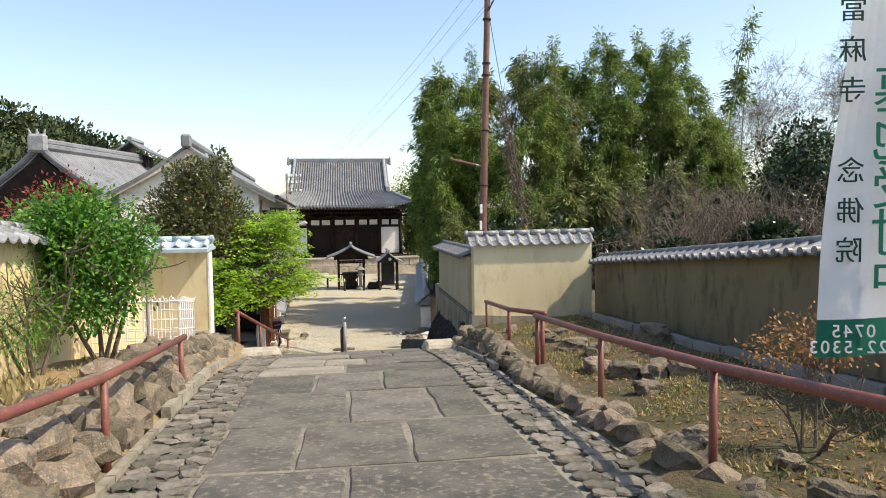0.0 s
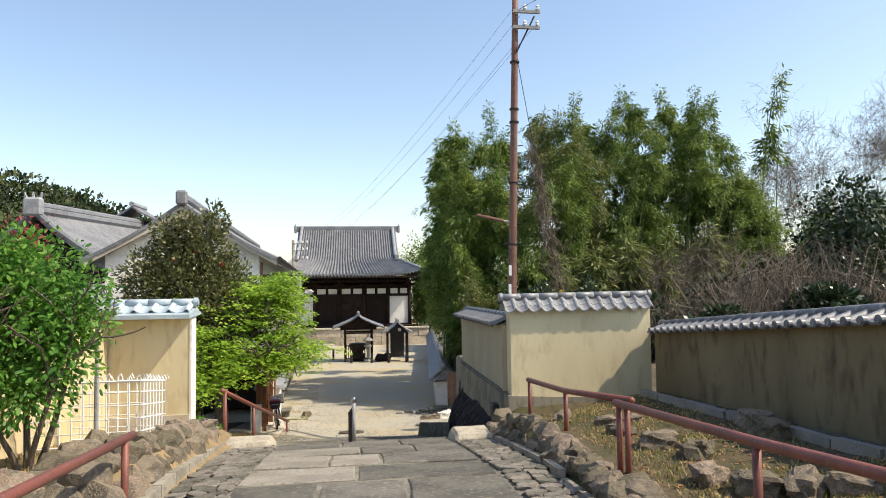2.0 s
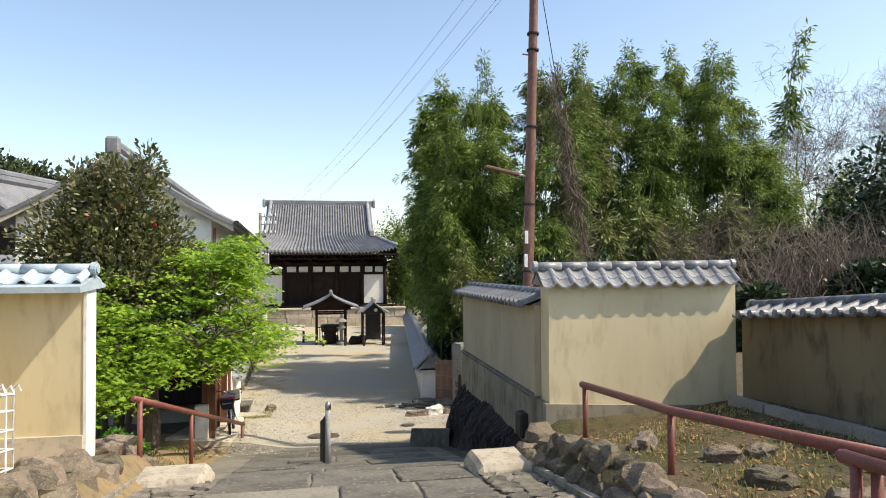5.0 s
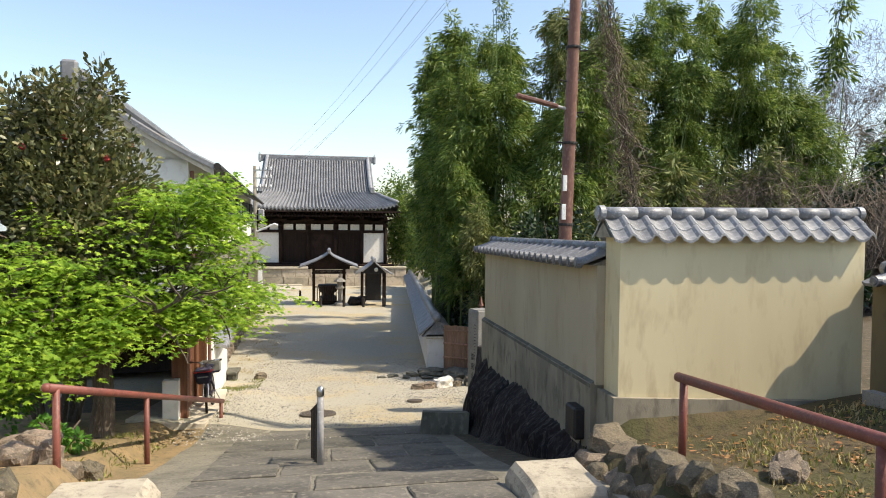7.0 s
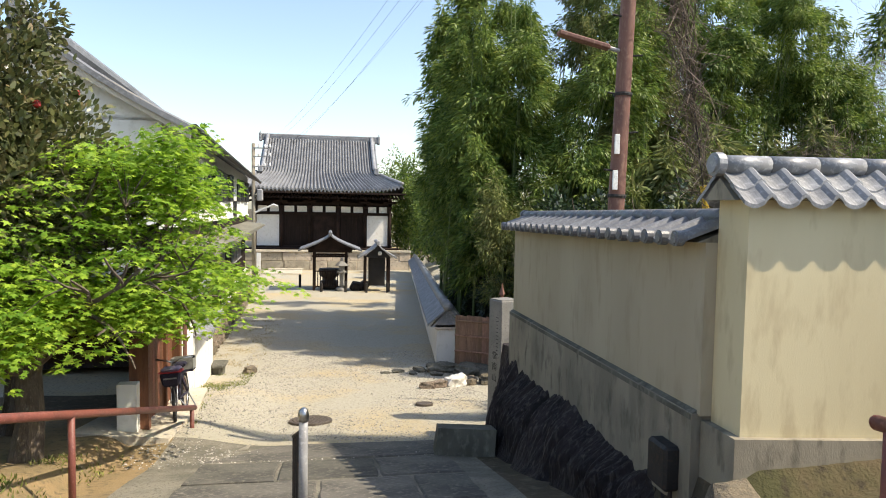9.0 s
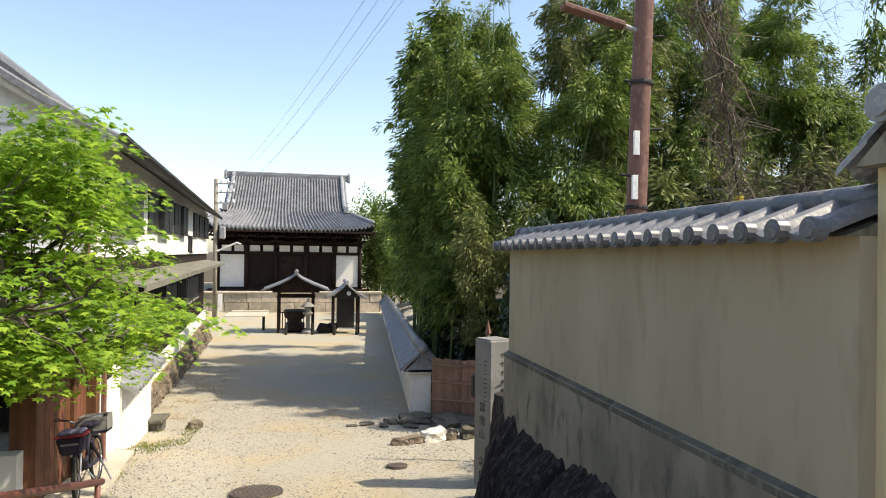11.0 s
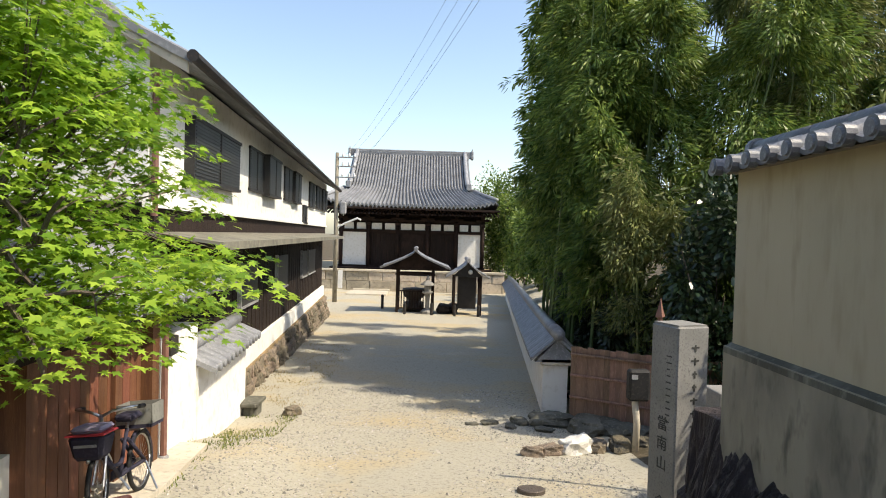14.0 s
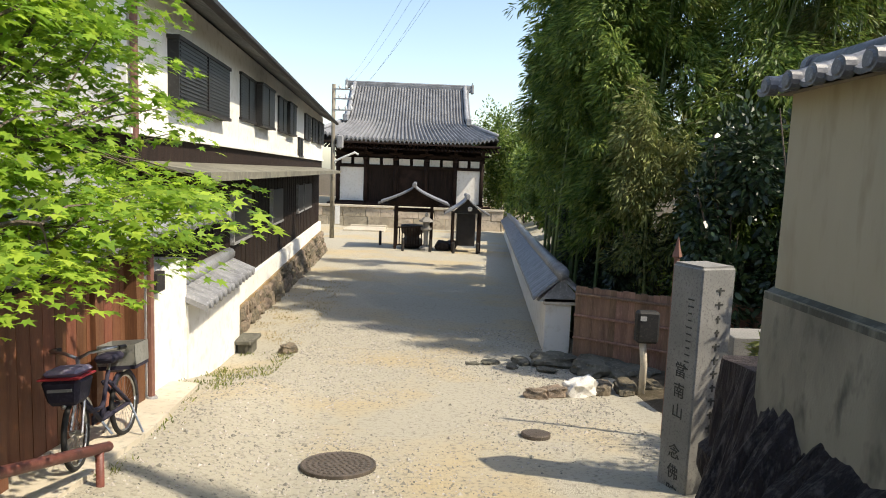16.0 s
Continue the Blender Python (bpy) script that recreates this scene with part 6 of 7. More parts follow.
# ---- white wire fence, garden bits, banner ----
def wire_fence():
    root = thing("wire_fence", (-2.5, 10, -0.6), "white wire garden fence panels round a bed", "fence")
    runs = [((-2.3, 9.75), (-2.3, 10.68)), ((-2.3, 10.68), (-3.4, 10.75)), ((-2.3, 9.75), (-3.45, 9.7))]
    for (x0, y0), (x1, y1) in runs:
        d = Vector((x1 - x0, y1 - y0, 0))
        n = max(2, int(d.length / 0.11))

        def z_at(k):
            return terrain(x0 + d.x * k, y0 + d.y * k)
        panel = None
        for h in (0.06, 0.2, 0.34, 0.48, 0.62, 0.74):
            bm = bmesh.new()
            tube(bm, [(x0, y0, z_at(0) + h), (x1, y1, z_at(1) + h)], 0.0075 if 0.1 < h < 0.7 else 0.012, 6)
            o = part("wire_rail", bm, M["white_metal"], root)
            panel = panel or o
        for k in range(n + 1):
            p = (x0 + d.x * k / n, y0 + d.y * k / n)
            bm = bmesh.new()
            z = z_at(k / n)
            tube(bm, [(p[0], p[1], z - 0.03), (p[0], p[1], z + 0.78), (p[0] + 0.03, p[1], z + 0.81), (p[0] + 0.05, p[1], z + 0.76)], 0.008, 6)
            part("wire_upright", bm, M["white_metal"], root)
    bm = boxes((-2.42, -2.18, 9.45, 9.7, terrain(-2.3, 9.6) - 0.1, terrain(-2.3, 9.6) + 0.1), bevel=0.015)
    solid("concrete_block", bm, M["concrete"], "grey concrete foot of the wire fence", "block")
    bm = bmesh.new()
    tube(bm, [(-2.55, 9.2, terrain(-2.55, 9.2) - 0.05), (-2.55, 9.2, 0.95)], 0.02, 8)
    solid("garden_stake", bm, M["grey_paint"], "thin grey metal stake inside the wire fence", "stake")


wire_fence()


def drain_lip():
    root = thing("garden_edging", (4.5, 7, -0.3), "low grey stone edging along the long garden wall", "edging", kind="structure")
    for k in range(18):
        y0 = 12.3 - 0.62 * k
        x = 4.48 + 0.02 * math.sin(k * 1.7)
        z = terrain(x, y0 - 0.3)
        z2 = terrain(x, y0 - 0.6)
        part("edging_stone", prism([(x, y0, z - 0.08), (x + 0.11, y0, z - 0.08), (x + 0.11, y0, z + 0.09), (x, y0, z + 0.09)], (0.01, -0.59, z2 - z)), M["stone_grey"], root)


drain_lip()


def banner():
    root = thing("banner", (2.75, 3.0, -0.1), "white cloth banner with green mirrored writing on a pole", "banner")
    # seen from behind: the cloth hangs across the bank, its writing shows through reversed
    tl, bl = Vector((2.64, 3.02, 2.62)), Vector((2.405, 3.0, 0.76))
    w = Vector((0.6, -0.12, 0.02))

    def cloth(u0, u1, v0, v1, lift):
        def fn(u, v):
            a, b = u0 + (u1 - u0) * u, v0 + (v1 - v0) * v
            p = tl + (bl - tl) * b + w * a
            p.y += 0.025 * math.sin(a * 5 + b * 4) - lift
            p.x += 0.012 * math.sin(b * 7)
            return p
        return fn
    part("cloth", sheet(cloth(0, 1, 0, 0.9, 0), 14, 40, 0.002, (0, 1, 0)), M["cloth"], root, "white banner cloth")
    part("green_band", sheet(cloth(0, 1, 0.9, 1.0, 0.0), 14, 6, 0.002, (0, 1, 0)), M["green_print"], root, "green band at the foot of the banner")
    writing(root, "當麻寺 念佛院", (2.565, 2.95, 2.42), 0.135, "dark_print", 90, -11, mirror=True, gap=1.45)
    writing(root, "墓地受付中", (2.76, 2.88, 1.98), 0.25, "green_print", 90, -11, mirror=True, gap=0.92)
    writing(root, "0745", (2.66, 2.91, 0.865), 0.09, "cloth", 90, -11, vertical=False, mirror=True)
    writing(root, "22-5303", (2.72, 2.9, 0.785), 0.09, "cloth", 90, -11, vertical=False, mirror=True)
    bm = bmesh.new()
    tube(bm, [(3.02, 2.92, -0.25), (3.3, 2.88, 2.75)], 0.014, 8)
    part("pole", bm, M["white_metal"], root, "thin white banner pole")


banner()


def roofs_left():
    """Temple roofs beyond the planted bank."""
    root = thing("temple_building", (-15, 42, -3.5), "temple building with dark gable and light grey tiled roof", "temple")
    A, B = Vector((-15.6, 37.0, 0)), Vector((-13.4, 47.5, 0))
    d = (B - A).normalized()
    n = Vector((d.y, -d.x, 0))
    rz, ez, half = 5.1, 1.4, 5.4
    for s in (-1, 1):
        def fn(u, v, s=s):
            p = A + (B - A) * u + n * s * half * v
            z = rz + (ez - rz) * (v ** 0.85) + 0.05 * abs(math.sin(u * 42 * math.pi))
            return Vector((p.x, p.y, z))
        part("roof_slope", sheet(fn, 42 * 4, 8, 0.18), M["tile_far"], root, "grey tiled roof slope")
        bm = bmesh.new()
        tube(bm, [fn(0.0, k / 6) + Vector((0, 0, 0.12)) for k in range(7)], 0.17, 8)
        part("verge", bm, M["tile_far"], root)
    bm = bmesh.new()
    for k in range(2):
        tube(bm, [A + Vector((0, 0, rz + 0.15 + k * 0.25)), B + Vector((0, 0, rz + 0.15 + k * 0.25))], 0.24 - 0.05 * k, 8)
    part("ridge", bm, M["tile_far"], root)
    q = A
    bm = bmesh.new()
    box(bm, q.x - 0.45, q.x + 0.45, q.y - 0.35, q.y + 0.05, rz - 0.2, rz + 0.75, 0.12)
    for s in (-1, 0, 1):
        tube(bm, [(q.x + 0.3 * s, q.y - 0.15, rz + 0.6), (q.x + 0.4 * s, q.y - 0.2, rz + 1.0)], [0.1, 0.04], 6)
    part("ridge_ornament", bm, M["tile"], root)
    part("gable", prism([A + n * 4.6 + Vector((0, 0, 1.2)), A - n * 4.6 + Vector((0, 0, 1.2)), A + Vector((0, 0, 4.7))], d * 0.3), M["hall_wood"], root, "dark timber gable")
    part("wall", prism([A + n * 4.2 + d * 0.6 + Vector((0, 0, -3.5)), A - n * 4.2 + d * 0.6 + Vector((0, 0, -3.5)), A - n * 4.2 + d * 0.6 + Vector((0, 0, 1.6)), A + n * 4.2 + d * 0.6 + Vector((0, 0, 1.6))], d * 9), M["white"], root)
    # roof turret
    c = Vector((-14.0, 47.5, 0))
    part("turret", boxes((c.x - 0.8, c.x + 0.8, c.y - 0.8, c.y + 0.8, 4.2, 5.6)), M["hall_wood"], root, "small dark roof turret")
    for s in (-1, 1):
        def tf(u, v, s=s):
            return Vector((c.x + s * 1.9 * v, c.y - 1.3 + 2.6 * u, 6.55 - 1.05 * v ** 0.8 + 0.04 * abs(math.sin(u * 10 * math.pi))))
        part("turret_roof", sheet(tf, 40, 5, 0.12), M["tile_far"], root)
    bm = bmesh.new()
    tube(bm, [(c.x, c.y - 1.4, 6.65), (c.x, c.y + 1.4, 6.65)], 0.16, 8)
    part("turret_ridge", bm, M["tile"], root)
    low = thing("temple_building", (-22, 34, -3), "low hall with a plain brown tiled roof", "temple")

    def lf(u, v):
        return Vector((-30 + 11 * u, 38 - 6 * v, 3.4 - 2.0 * v - 0.6 * u + 0.04 * abs(math.sin(u * 40 * math.pi))))
    part("roof_slope", sheet(lf, 160, 4, 0.2), M["tile_far"], low, "weathered tiled roof slope")
    part("wall", boxes((-29.5, -19.5, 33, 37, -3, 0.6)), M["white"], low)
    side = thing("side_roof", (-9, 27, -2.4), "low grey tiled roof behind the planted bank", "roof")

    def sf(u, v):
        return Vector((-12.5 + 5.5 * u, 30 - 4.5 * v, 1.5 - 1.3 * v + 0.04 * abs(math.sin(u * 22 * math.pi))))
    part("roof_slope", sheet(sf, 100, 5, 0.12), M["tile_far"], side)
    part("wall", boxes((-12.2, -7.4, 26.4, 29.8, -2.5, 0.5)), M["white"], side)


roofs_left()


# ---- plants ----
def plant(name, at, label, category, group=""):
    return thing(name, at, label, category, group)


def bamboo(x, y, h, lean, seed, leaf="bamboo_leaf", n_spray=150, per=17, width=1.0, size=(0.2, 0.38), low=0.1):
    """A leaning culm hung with plumes of narrow leaves."""
    rng = np.random.default_rng(seed)
    z0 = terrain(x, y)
    root = plant("bamboo", (x, y, z0), "tall green bamboo with drooping leaf plumes" if leaf == "bamboo_leaf" else "yellowing bamboo with drooping leaf plumes", "bamboo", "bamboo grove")
    bend = np.array([lean[0], lean[1]])

    def at(k):
        return np.array([x + bend[0] * k ** 2.2, y + bend[1] * k ** 2.2, z0 + h * k * (1 - 0.06 * k)])
    bm = bmesh.new()
    for j in range(3):
        ox, oy = rng.normal(0, 0.3, 2)
        tube(bm, [Vector(at(k / 8)) + Vector((ox * (1 - 0.6 * k / 8), oy * (1 - 0.6 * k / 8), -0.1)) for k in range(9)], [0.045 * (1 - 0.85 * k / 8) for k in range(9)], 5)
    part("culm", bm, M["culm"], root, kind="stuff")
    heads = []
    plumes = max(5, n_spray // 16)
    for j in range(plumes):
        k = low + (1 - low) * rng.random() ** 0.8
        a = rng.random() * math.tau
        r = width * (0.35 + 1.0 * math.sin(math.pi * min(0.12 + 0.85 * k, 1.0)) ** 0.8) * rng.uniform(0.35, 1.0)
        o = np.array([math.cos(a), math.sin(a), 0.0])
        c = at(k)
        for i in range(16):
            t = 0.25 + 0.75 * (i + 1) / 16
            wide = 0.07 + 0.13 * t
            heads.append((c + o * r * t + np.array([0, 0, 0.5 * t - 1.0 * t * t]) * (0.6 + r * 0.5) + rng.normal(0, 1, 3) * wide, o))
    top = at(1.0)
    for i in range(10):
        heads.append((top + np.array([bend[0] * 0.04 * i, bend[1] * 0.04 * i, 0.12 * i - 0.6]) + rng.normal(0, 0.05, 3), np.array([0, 0, 0.6])))
    P, A = sprays(rng, len(heads), lambda i: heads[i], 0.2, per, 0.75)
    S = rng.uniform(size[0], size[1], len(P))
    part("crown", leaves_mesh("crown", P, A, S, "blade", M[leaf], rng, 0.8), None, root, kind="stuff")


def bamboo_grove():
    rnd = random.Random(31)
    # the grove's front edge along the lane, then rows up the slope
    k = 0
    for x, y, h in ((4.4, 26.8, 5.4), (4.0, 28.0, 7.4), (4.2, 29.2, 8.8), (4.5, 30.8, 9.2), (18.4, 29.6, 6.0), (20.2, 30.0, 5.4), (22.0, 29.6, 4.8), (19.2, 27.6, 4.4), (24.5, 30.5, 5.0), (21.2, 27.4, 3.8), (4.6, 33.5, 9.5), (4.4, 27.2, 8.2), (4.4, 27.6, 9.0), (5.0, 26.8, 8.2), (4.6, 29.0, 10.6), (5.7, 28.0, 11.0), (6.3, 26.6, 8.6), (6.9, 28.2, 10.8), (7.6, 26.9, 9.4), (8.3, 28.4, 11.0),
                    (9.0, 27.0, 9.2), (9.8, 28.8, 10.4), (10.6, 27.4, 9.0), (11.2, 29.2, 10.6), (12.2, 28.2, 10.0), (12.7, 29.8, 12.0), (13.6, 28.6, 10.2), (14.3, 29.8, 11.6), (15.2, 28.6, 11.2), (16.0, 29.8, 10.0), (16.9, 28.9, 7.6),
                    (5.4, 30.5, 11.0), (7.6, 30.6, 11.4), (10.0, 31.0, 11.6), (13.0, 31.5, 12.2), (15.4, 31.6, 12.0), (6.4, 33.5, 11.5), (9.0, 33.6, 11.5), (12.0, 34.0, 12), (4.3, 31.8, 10.5), (4.6, 34.0, 10.5), (5.6, 37, 10.5), (4.1, 29.8, 9.9), (4.3, 32.6, 11.2), (11.6, 30.4, 8.6), (13.5, 30.6, 9.2), (16.4, 31.4, 9.0), (17.9, 31.0, 7.4), (11.0, 33.0, 9.6), (14.2, 33.0, 10.0), (9.4, 30.2, 9.0), (15.8, 28.0, 7.6)):
        k += 1
        h *= 0.95 if x > 9 else 1.0
        yellow = 6.5 < x < 10.5 and k % 3 == 0
        bamboo(x, y, h, (rnd.uniform(-1.3, 1.3) if x > 5 else rnd.uniform(-0.5, 0.6), rnd.uniform(-0.9, 0.2)), 300 + k, "bamboo_yellow" if yellow else "bamboo_leaf", 360 if y < 30 else 250, 36 if y < 30 else 20, rnd.uniform(1.15, 1.6) if h > 6 and x > 5 else 1.15 if h > 6 else 0.85, (0.1, 0.2) if y < 30 else (0.18, 0.3), low=0.32 if x < 6.6 else 0.12)
    for x, y, h in ((8.5, 25.2, 4.2), (10.0, 25.6, 4.6), (11.5, 26.0, 4.2), (7.0, 25.0, 3.6), (13.2, 26.4, 4.4)):
        k += 1
        bamboo(x, y, h, (rnd.uniform(-0.5, 0.5), -0.5), 300 + k, "bamboo_yellow", 200, 13, 0.8, low=0.05)
    # thin tall shoot against the sky
    bamboo(17.2, 28.6, 11.4, (0.9, -0.2), 399, "bamboo_leaf", 24, 10, 0.35, low=0.6)
    # drooping pale bamboo over the lane edge and dark laurels at its foot
    bamboo(4.3, 25.3, 4.3, (-0.25, -0.5), 404, "bamboo_yellow", 260, 26, 0.5, (0.08, 0.15), low=0.4)
    bamboo(5.1, 25.2, 3.6, (-0.3, -0.5), 401, "bamboo_yellow", 220, 15, 0.62, (0.12, 0.22), low=0.05)
    bamboo(5.2, 24.6, 2.6, (0.2, -0.6), 402, "bamboo_leaf", 200, 24, 0.6, (0.09, 0.16), low=0.05)
    bamboo(6.0, 23.4, 2.8, (-0.2, -0.6), 403, "bamboo_leaf", 200, 24, 0.6, (0.09, 0.16), low=0.05)


bamboo_grove()


def bush(x, y, w, h, leaf, shape, size, n, seed, label, category="shrub", lift=0.0, stems=5, group="", droop=0.25, hollow=0.45):
    """A rounded, uneven shrub of single leaves on thin stems."""
    rng = np.random.default_rng(seed)
    z = terrain(x, y)
    root = plant("shrub", (x, y, z), label, category, group)
    bm = bmesh.new()
    for k in range(stems):
        a = rng.random() * math.tau
        e = Vector((x + 0.4 * w * math.cos(a), y + 0.4 * w * math.sin(a), z + lift + h * rng.uniform(0.5, 0.9)))
        m = Vector((x + 0.12 * w * math.cos(a), y + 0.12 * w * math.sin(a), z + h * 0.35))
        tube(bm, [(x + 0.04 * math.cos(a), y + 0.04 * math.sin(a), z - 0.05), m, e], [0.03, 0.02, 0.008], 5)
    part("stem_clump", bm, M["bark"], root, kind="stuff")
    lobes = []
    for k in range(max(5, int(7 * w))):
        d = rng.normal(0, 1, 3)
        d /= np.linalg.norm(d)
        lobes.append((np.array([x, y, z + lift + h * 0.5]) + d * np.array([w * 0.33, w * 0.33, h * 0.3]), 0.5 * rng.uniform(0.45, 0.75)))
    pos, ahead = [], []
    for i in range(n):
        c, r = lobes[rng.integers(len(lobes))]
        d = rng.normal(0, 1, 3)
        d /= np.linalg.norm(d)
        rr = r * (hollow + (1 - hollow) * rng.random() ** 0.6)
        pos.append(c + d * rr * np.array([w * 0.62, w * 0.62, h * 0.55]))
        ahead.append(d + rng.normal(0, 0.4, 3) + np.array([0, 0, -droop]))
    pos = np.array(pos)
    keep = pos[:, 2] > z + 0.03
    P, A = pos[keep], np.array(ahead)[keep]
    part("crown", leaves_mesh("crown", P, A, rng.uniform(size[0], size[1], len(P)), shape, M[leaf], rng), None, root, kind="stuff")
    return root


# dark shrubs at the foot of the grove
for i, (x, y, w, h) in enumerate(((4.9, 25.3, 1.5, 2.2), (5.6, 24.7, 1.5, 2.6), (6.7, 24.6, 1.6, 2.5), (4.7, 27.5, 1.4, 2.6), (5.1, 23.6, 1.1, 1.8), (7.6, 23.5, 1.6, 2.2), (4.5, 26.4, 1.1, 2.0), (4.45, 28.4, 1.1, 2.8), (4.75, 30.2, 1.2, 3.0), (5.3, 33.5, 1.5, 3.0), (6.0, 38.5, 1.6, 3.2), (5.1, 31.5, 1.3, 3.0), (5.8, 36, 1.6, 3.2), (6.5, 41, 2.0, 3.6), (4.5, 25.6, 1.3, 2.9), (4.35, 27.2, 1.2, 3.2), (4.3, 29.2, 1.1, 3.4), (5.4, 24.9, 1.6, 3.6), (6.3, 23.9, 1.5, 3.2), (4.9, 23.1, 1.5, 3.9), (5.7, 22.6, 1.6, 4.1), (6.8, 22.0, 1.7, 3.8), (5.3, 24.0, 1.6, 4.3))):
    bush(x, y, w, h, "dark_leaf", "oval", (0.08, 0.15), 3000, 500 + i, "dark glossy evergreen shrub under the bamboo", group="dark shrubs under the bamboo")
for i, (x, y, w, h) in enumerate(((17.5, 24.0, 4.0, 6.2), (19.5, 25.5, 4.0, 5.0), (9.2, 23.2, 2.2, 2.6), (12.2, 23.4, 2.4, 2.8), (15.0, 24.0, 3.0, 3.4), (20.5, 22.5, 4.0, 3.8), (10.5, 20.5, 2.4, 1.8), (14.0, 20.5, 2.6, 2.0), (18, 20, 3.0, 2.2))):
    bush(x, y, w, h, "dark_leaf", "oval", (0.14, 0.26), 4200, 540 + i, "broad dark evergreen bush behind the garden wall", group="bushes behind the garden wall")
for i, (x, y, w, h) in enumerate(((7.2, 47, 3.0, 5.0), (7.4, 53, 3.2, 6.0), (7.5, 59, 3.4, 5.5), (8.2, 65, 4.0, 7.5), (9.5, 72, 5, 8), (7.0, 43, 2.5, 4.2), (12, 80, 7, 9), (8.8, 56, 3.5, 7), (6.8, 67, 3.2, 8.5), (7.5, 71, 3.8, 10.5), (6.6, 76, 4.0, 11.5))):
    bush(x, y, w, h, "bamboo_leaf", "oval", (0.18, 0.34), 3600, 560 + i, "leafy green tree along the lane's far side", "tree", group="trees past the low wall")


for i, (x, y, w, h) in enumerate(((4.5, 18.7, 1.5, 3.2), (5.6, 19.3, 1.8, 3.6), (4.2, 20.0, 1.0, 2.0))):
    bush(x, y, w, h, "bamboo_yellow", "blade", (0.1, 0.2), 2600, 580 + i, "straggly olive shrub behind the lane wall", group="shrubs behind the lane wall", droop=0.6)


def bare_tree(x, y, h, seed, label, depth=4, mt="dry_twig", spread=0.65, r=0.065, up=0.08, name="bare_tree", tiny=0):
    rng = np.random.default_rng(seed)
    z = terrain(x, y)
    root = plant(name, (x, y, z), label, "tree", "bare trees and dry brush")
    bm = bmesh.new()
    tips = []
    limbs(bm, rng, (x, y, z - 0.1), (rng.normal(0, 0.1), rng.normal(0, 0.1), 1), h * 0.23, r, depth, tips, 0.3, 3, 5, 0.76, up)
    part("trunk", bm, M[mt], root, kind="stuff")
    tw = bmesh.new()
    for p in tips:
        for _ in range(2):
            a = p + Vector(rng.normal(0, 0.22, 3)) + Vector((0, 0, 0.12))
            tube(tw, [p, a, a + Vector(rng.normal(0, 0.25, 3)) + Vector((0, 0, 0.1))], [0.007, 0.005, 0.003], 3, caps=False)
    part("twig_spray", tw, M[mt], root, kind="stuff")
    return tips


for i, (x, y, h) in enumerate(((22.0, 32, 14), (25.0, 33, 14.5), (20.0, 33, 13), (28.5, 32, 15), (24, 36, 15.5), (31, 34, 15.5), (27, 36, 15), (34, 34, 14))):
    bare_tree(x, y, h, 600 + i, "pale bare tree with fine twigs behind the grove", 5)
for i, (x, y, h) in enumerate(((9.2, 25.0, 6.5), (10.8, 25.2, 5.8), (12.4, 25.2, 6.2), (14.2, 25.5, 6.0), (16.0, 25.8, 5.6), (5.0, 18.6, 3.2))):
    bare_tree(x, y, h, 620 + i, "slim bare sapling before the bamboo", 4, r=0.05)


def dry_brush(x, y, w, h, n, seed):
    """A tangle of arching dry stems."""
    rng = np.random.default_rng(seed)
    z = terrain(x, y)
    root = plant("dry_brush", (x, y, z), "tangle of dry grey-brown arching stems", "brush", "dry brush behind the wall")
    bm = bmesh.new()
    for k in range(n):
        if k % 70 == 0 and k:
            part("stem_clump", bm, M["dry_twig"], root, kind="stuff")
            bm = bmesh.new()
        a = rng.random() * math.tau
        b = Vector((x + rng.normal(0, w * 0.3), y + rng.normal(0, w * 0.2), z))
        r = w * rng.uniform(0.3, 0.75)
        hh = h * rng.uniform(0.3, 1.0)
        j = [Vector(rng.normal(0, 0.16, 3)) for _ in range(4)]
        o = Vector((math.cos(a), math.sin(a) * 0.7, 0))
        tube(bm, [b, b + o * r * 0.3 + Vector((0, 0, hh * 0.6)) + j[0], b + o * r * 0.7 + Vector((0, 0, hh * 0.95)) + j[1], b + o * r * 1.15 + Vector((0, 0, hh * 0.85)) + j[2], b + o * r * 1.5 + Vector((0, 0, hh * 0.4)) + j[3]], [0.013, 0.011, 0.009, 0.007, 0.003], 3, caps=False)
    part("stem_clump", bm, M["dry_twig"], root, kind="stuff")


for i, (x, y, w, h, n) in enumerate(((12.2, 21.6, 2.6, 2.9, 300), (14.4, 21.9, 3.0, 3.5, 360), (10.6, 22.4, 1.6, 2.2, 90), (16.4, 22.2, 2.4, 2.4, 160), (8.6, 22.5, 1.4, 2.4, 70))):
    dry_brush(x, y, w, h, n, 640 + i)


def hanging_vine():
    rng = np.random.default_rng(3)
    root = plant("dead_vine", (4.4, 16.4, terrain(4.4, 16.4)), "dead grey vine tangled along the guy wire", "vine")
    bm = bmesh.new()
    for k in range(90):
        a, b = sorted(rng.uniform(1.0, 4.6, 2))
        pts = []
        for q in np.linspace(b + 0.3, a - 0.4, 9):
            u = (6.4 - q) / 7.0
            w = 0.05 + 0.3 * u * rng.random()
            pts.append(Vector((3.67 + 1.28 * u + rng.normal(0, w), 16.8 + 0.1 * u + rng.normal(0, w), q)))
        tube(bm, pts, [0.005] * 8 + [0.002], 3, caps=False)
    part("strand", bm, M["dry_twig"], root, kind="stuff")


hanging_vine()


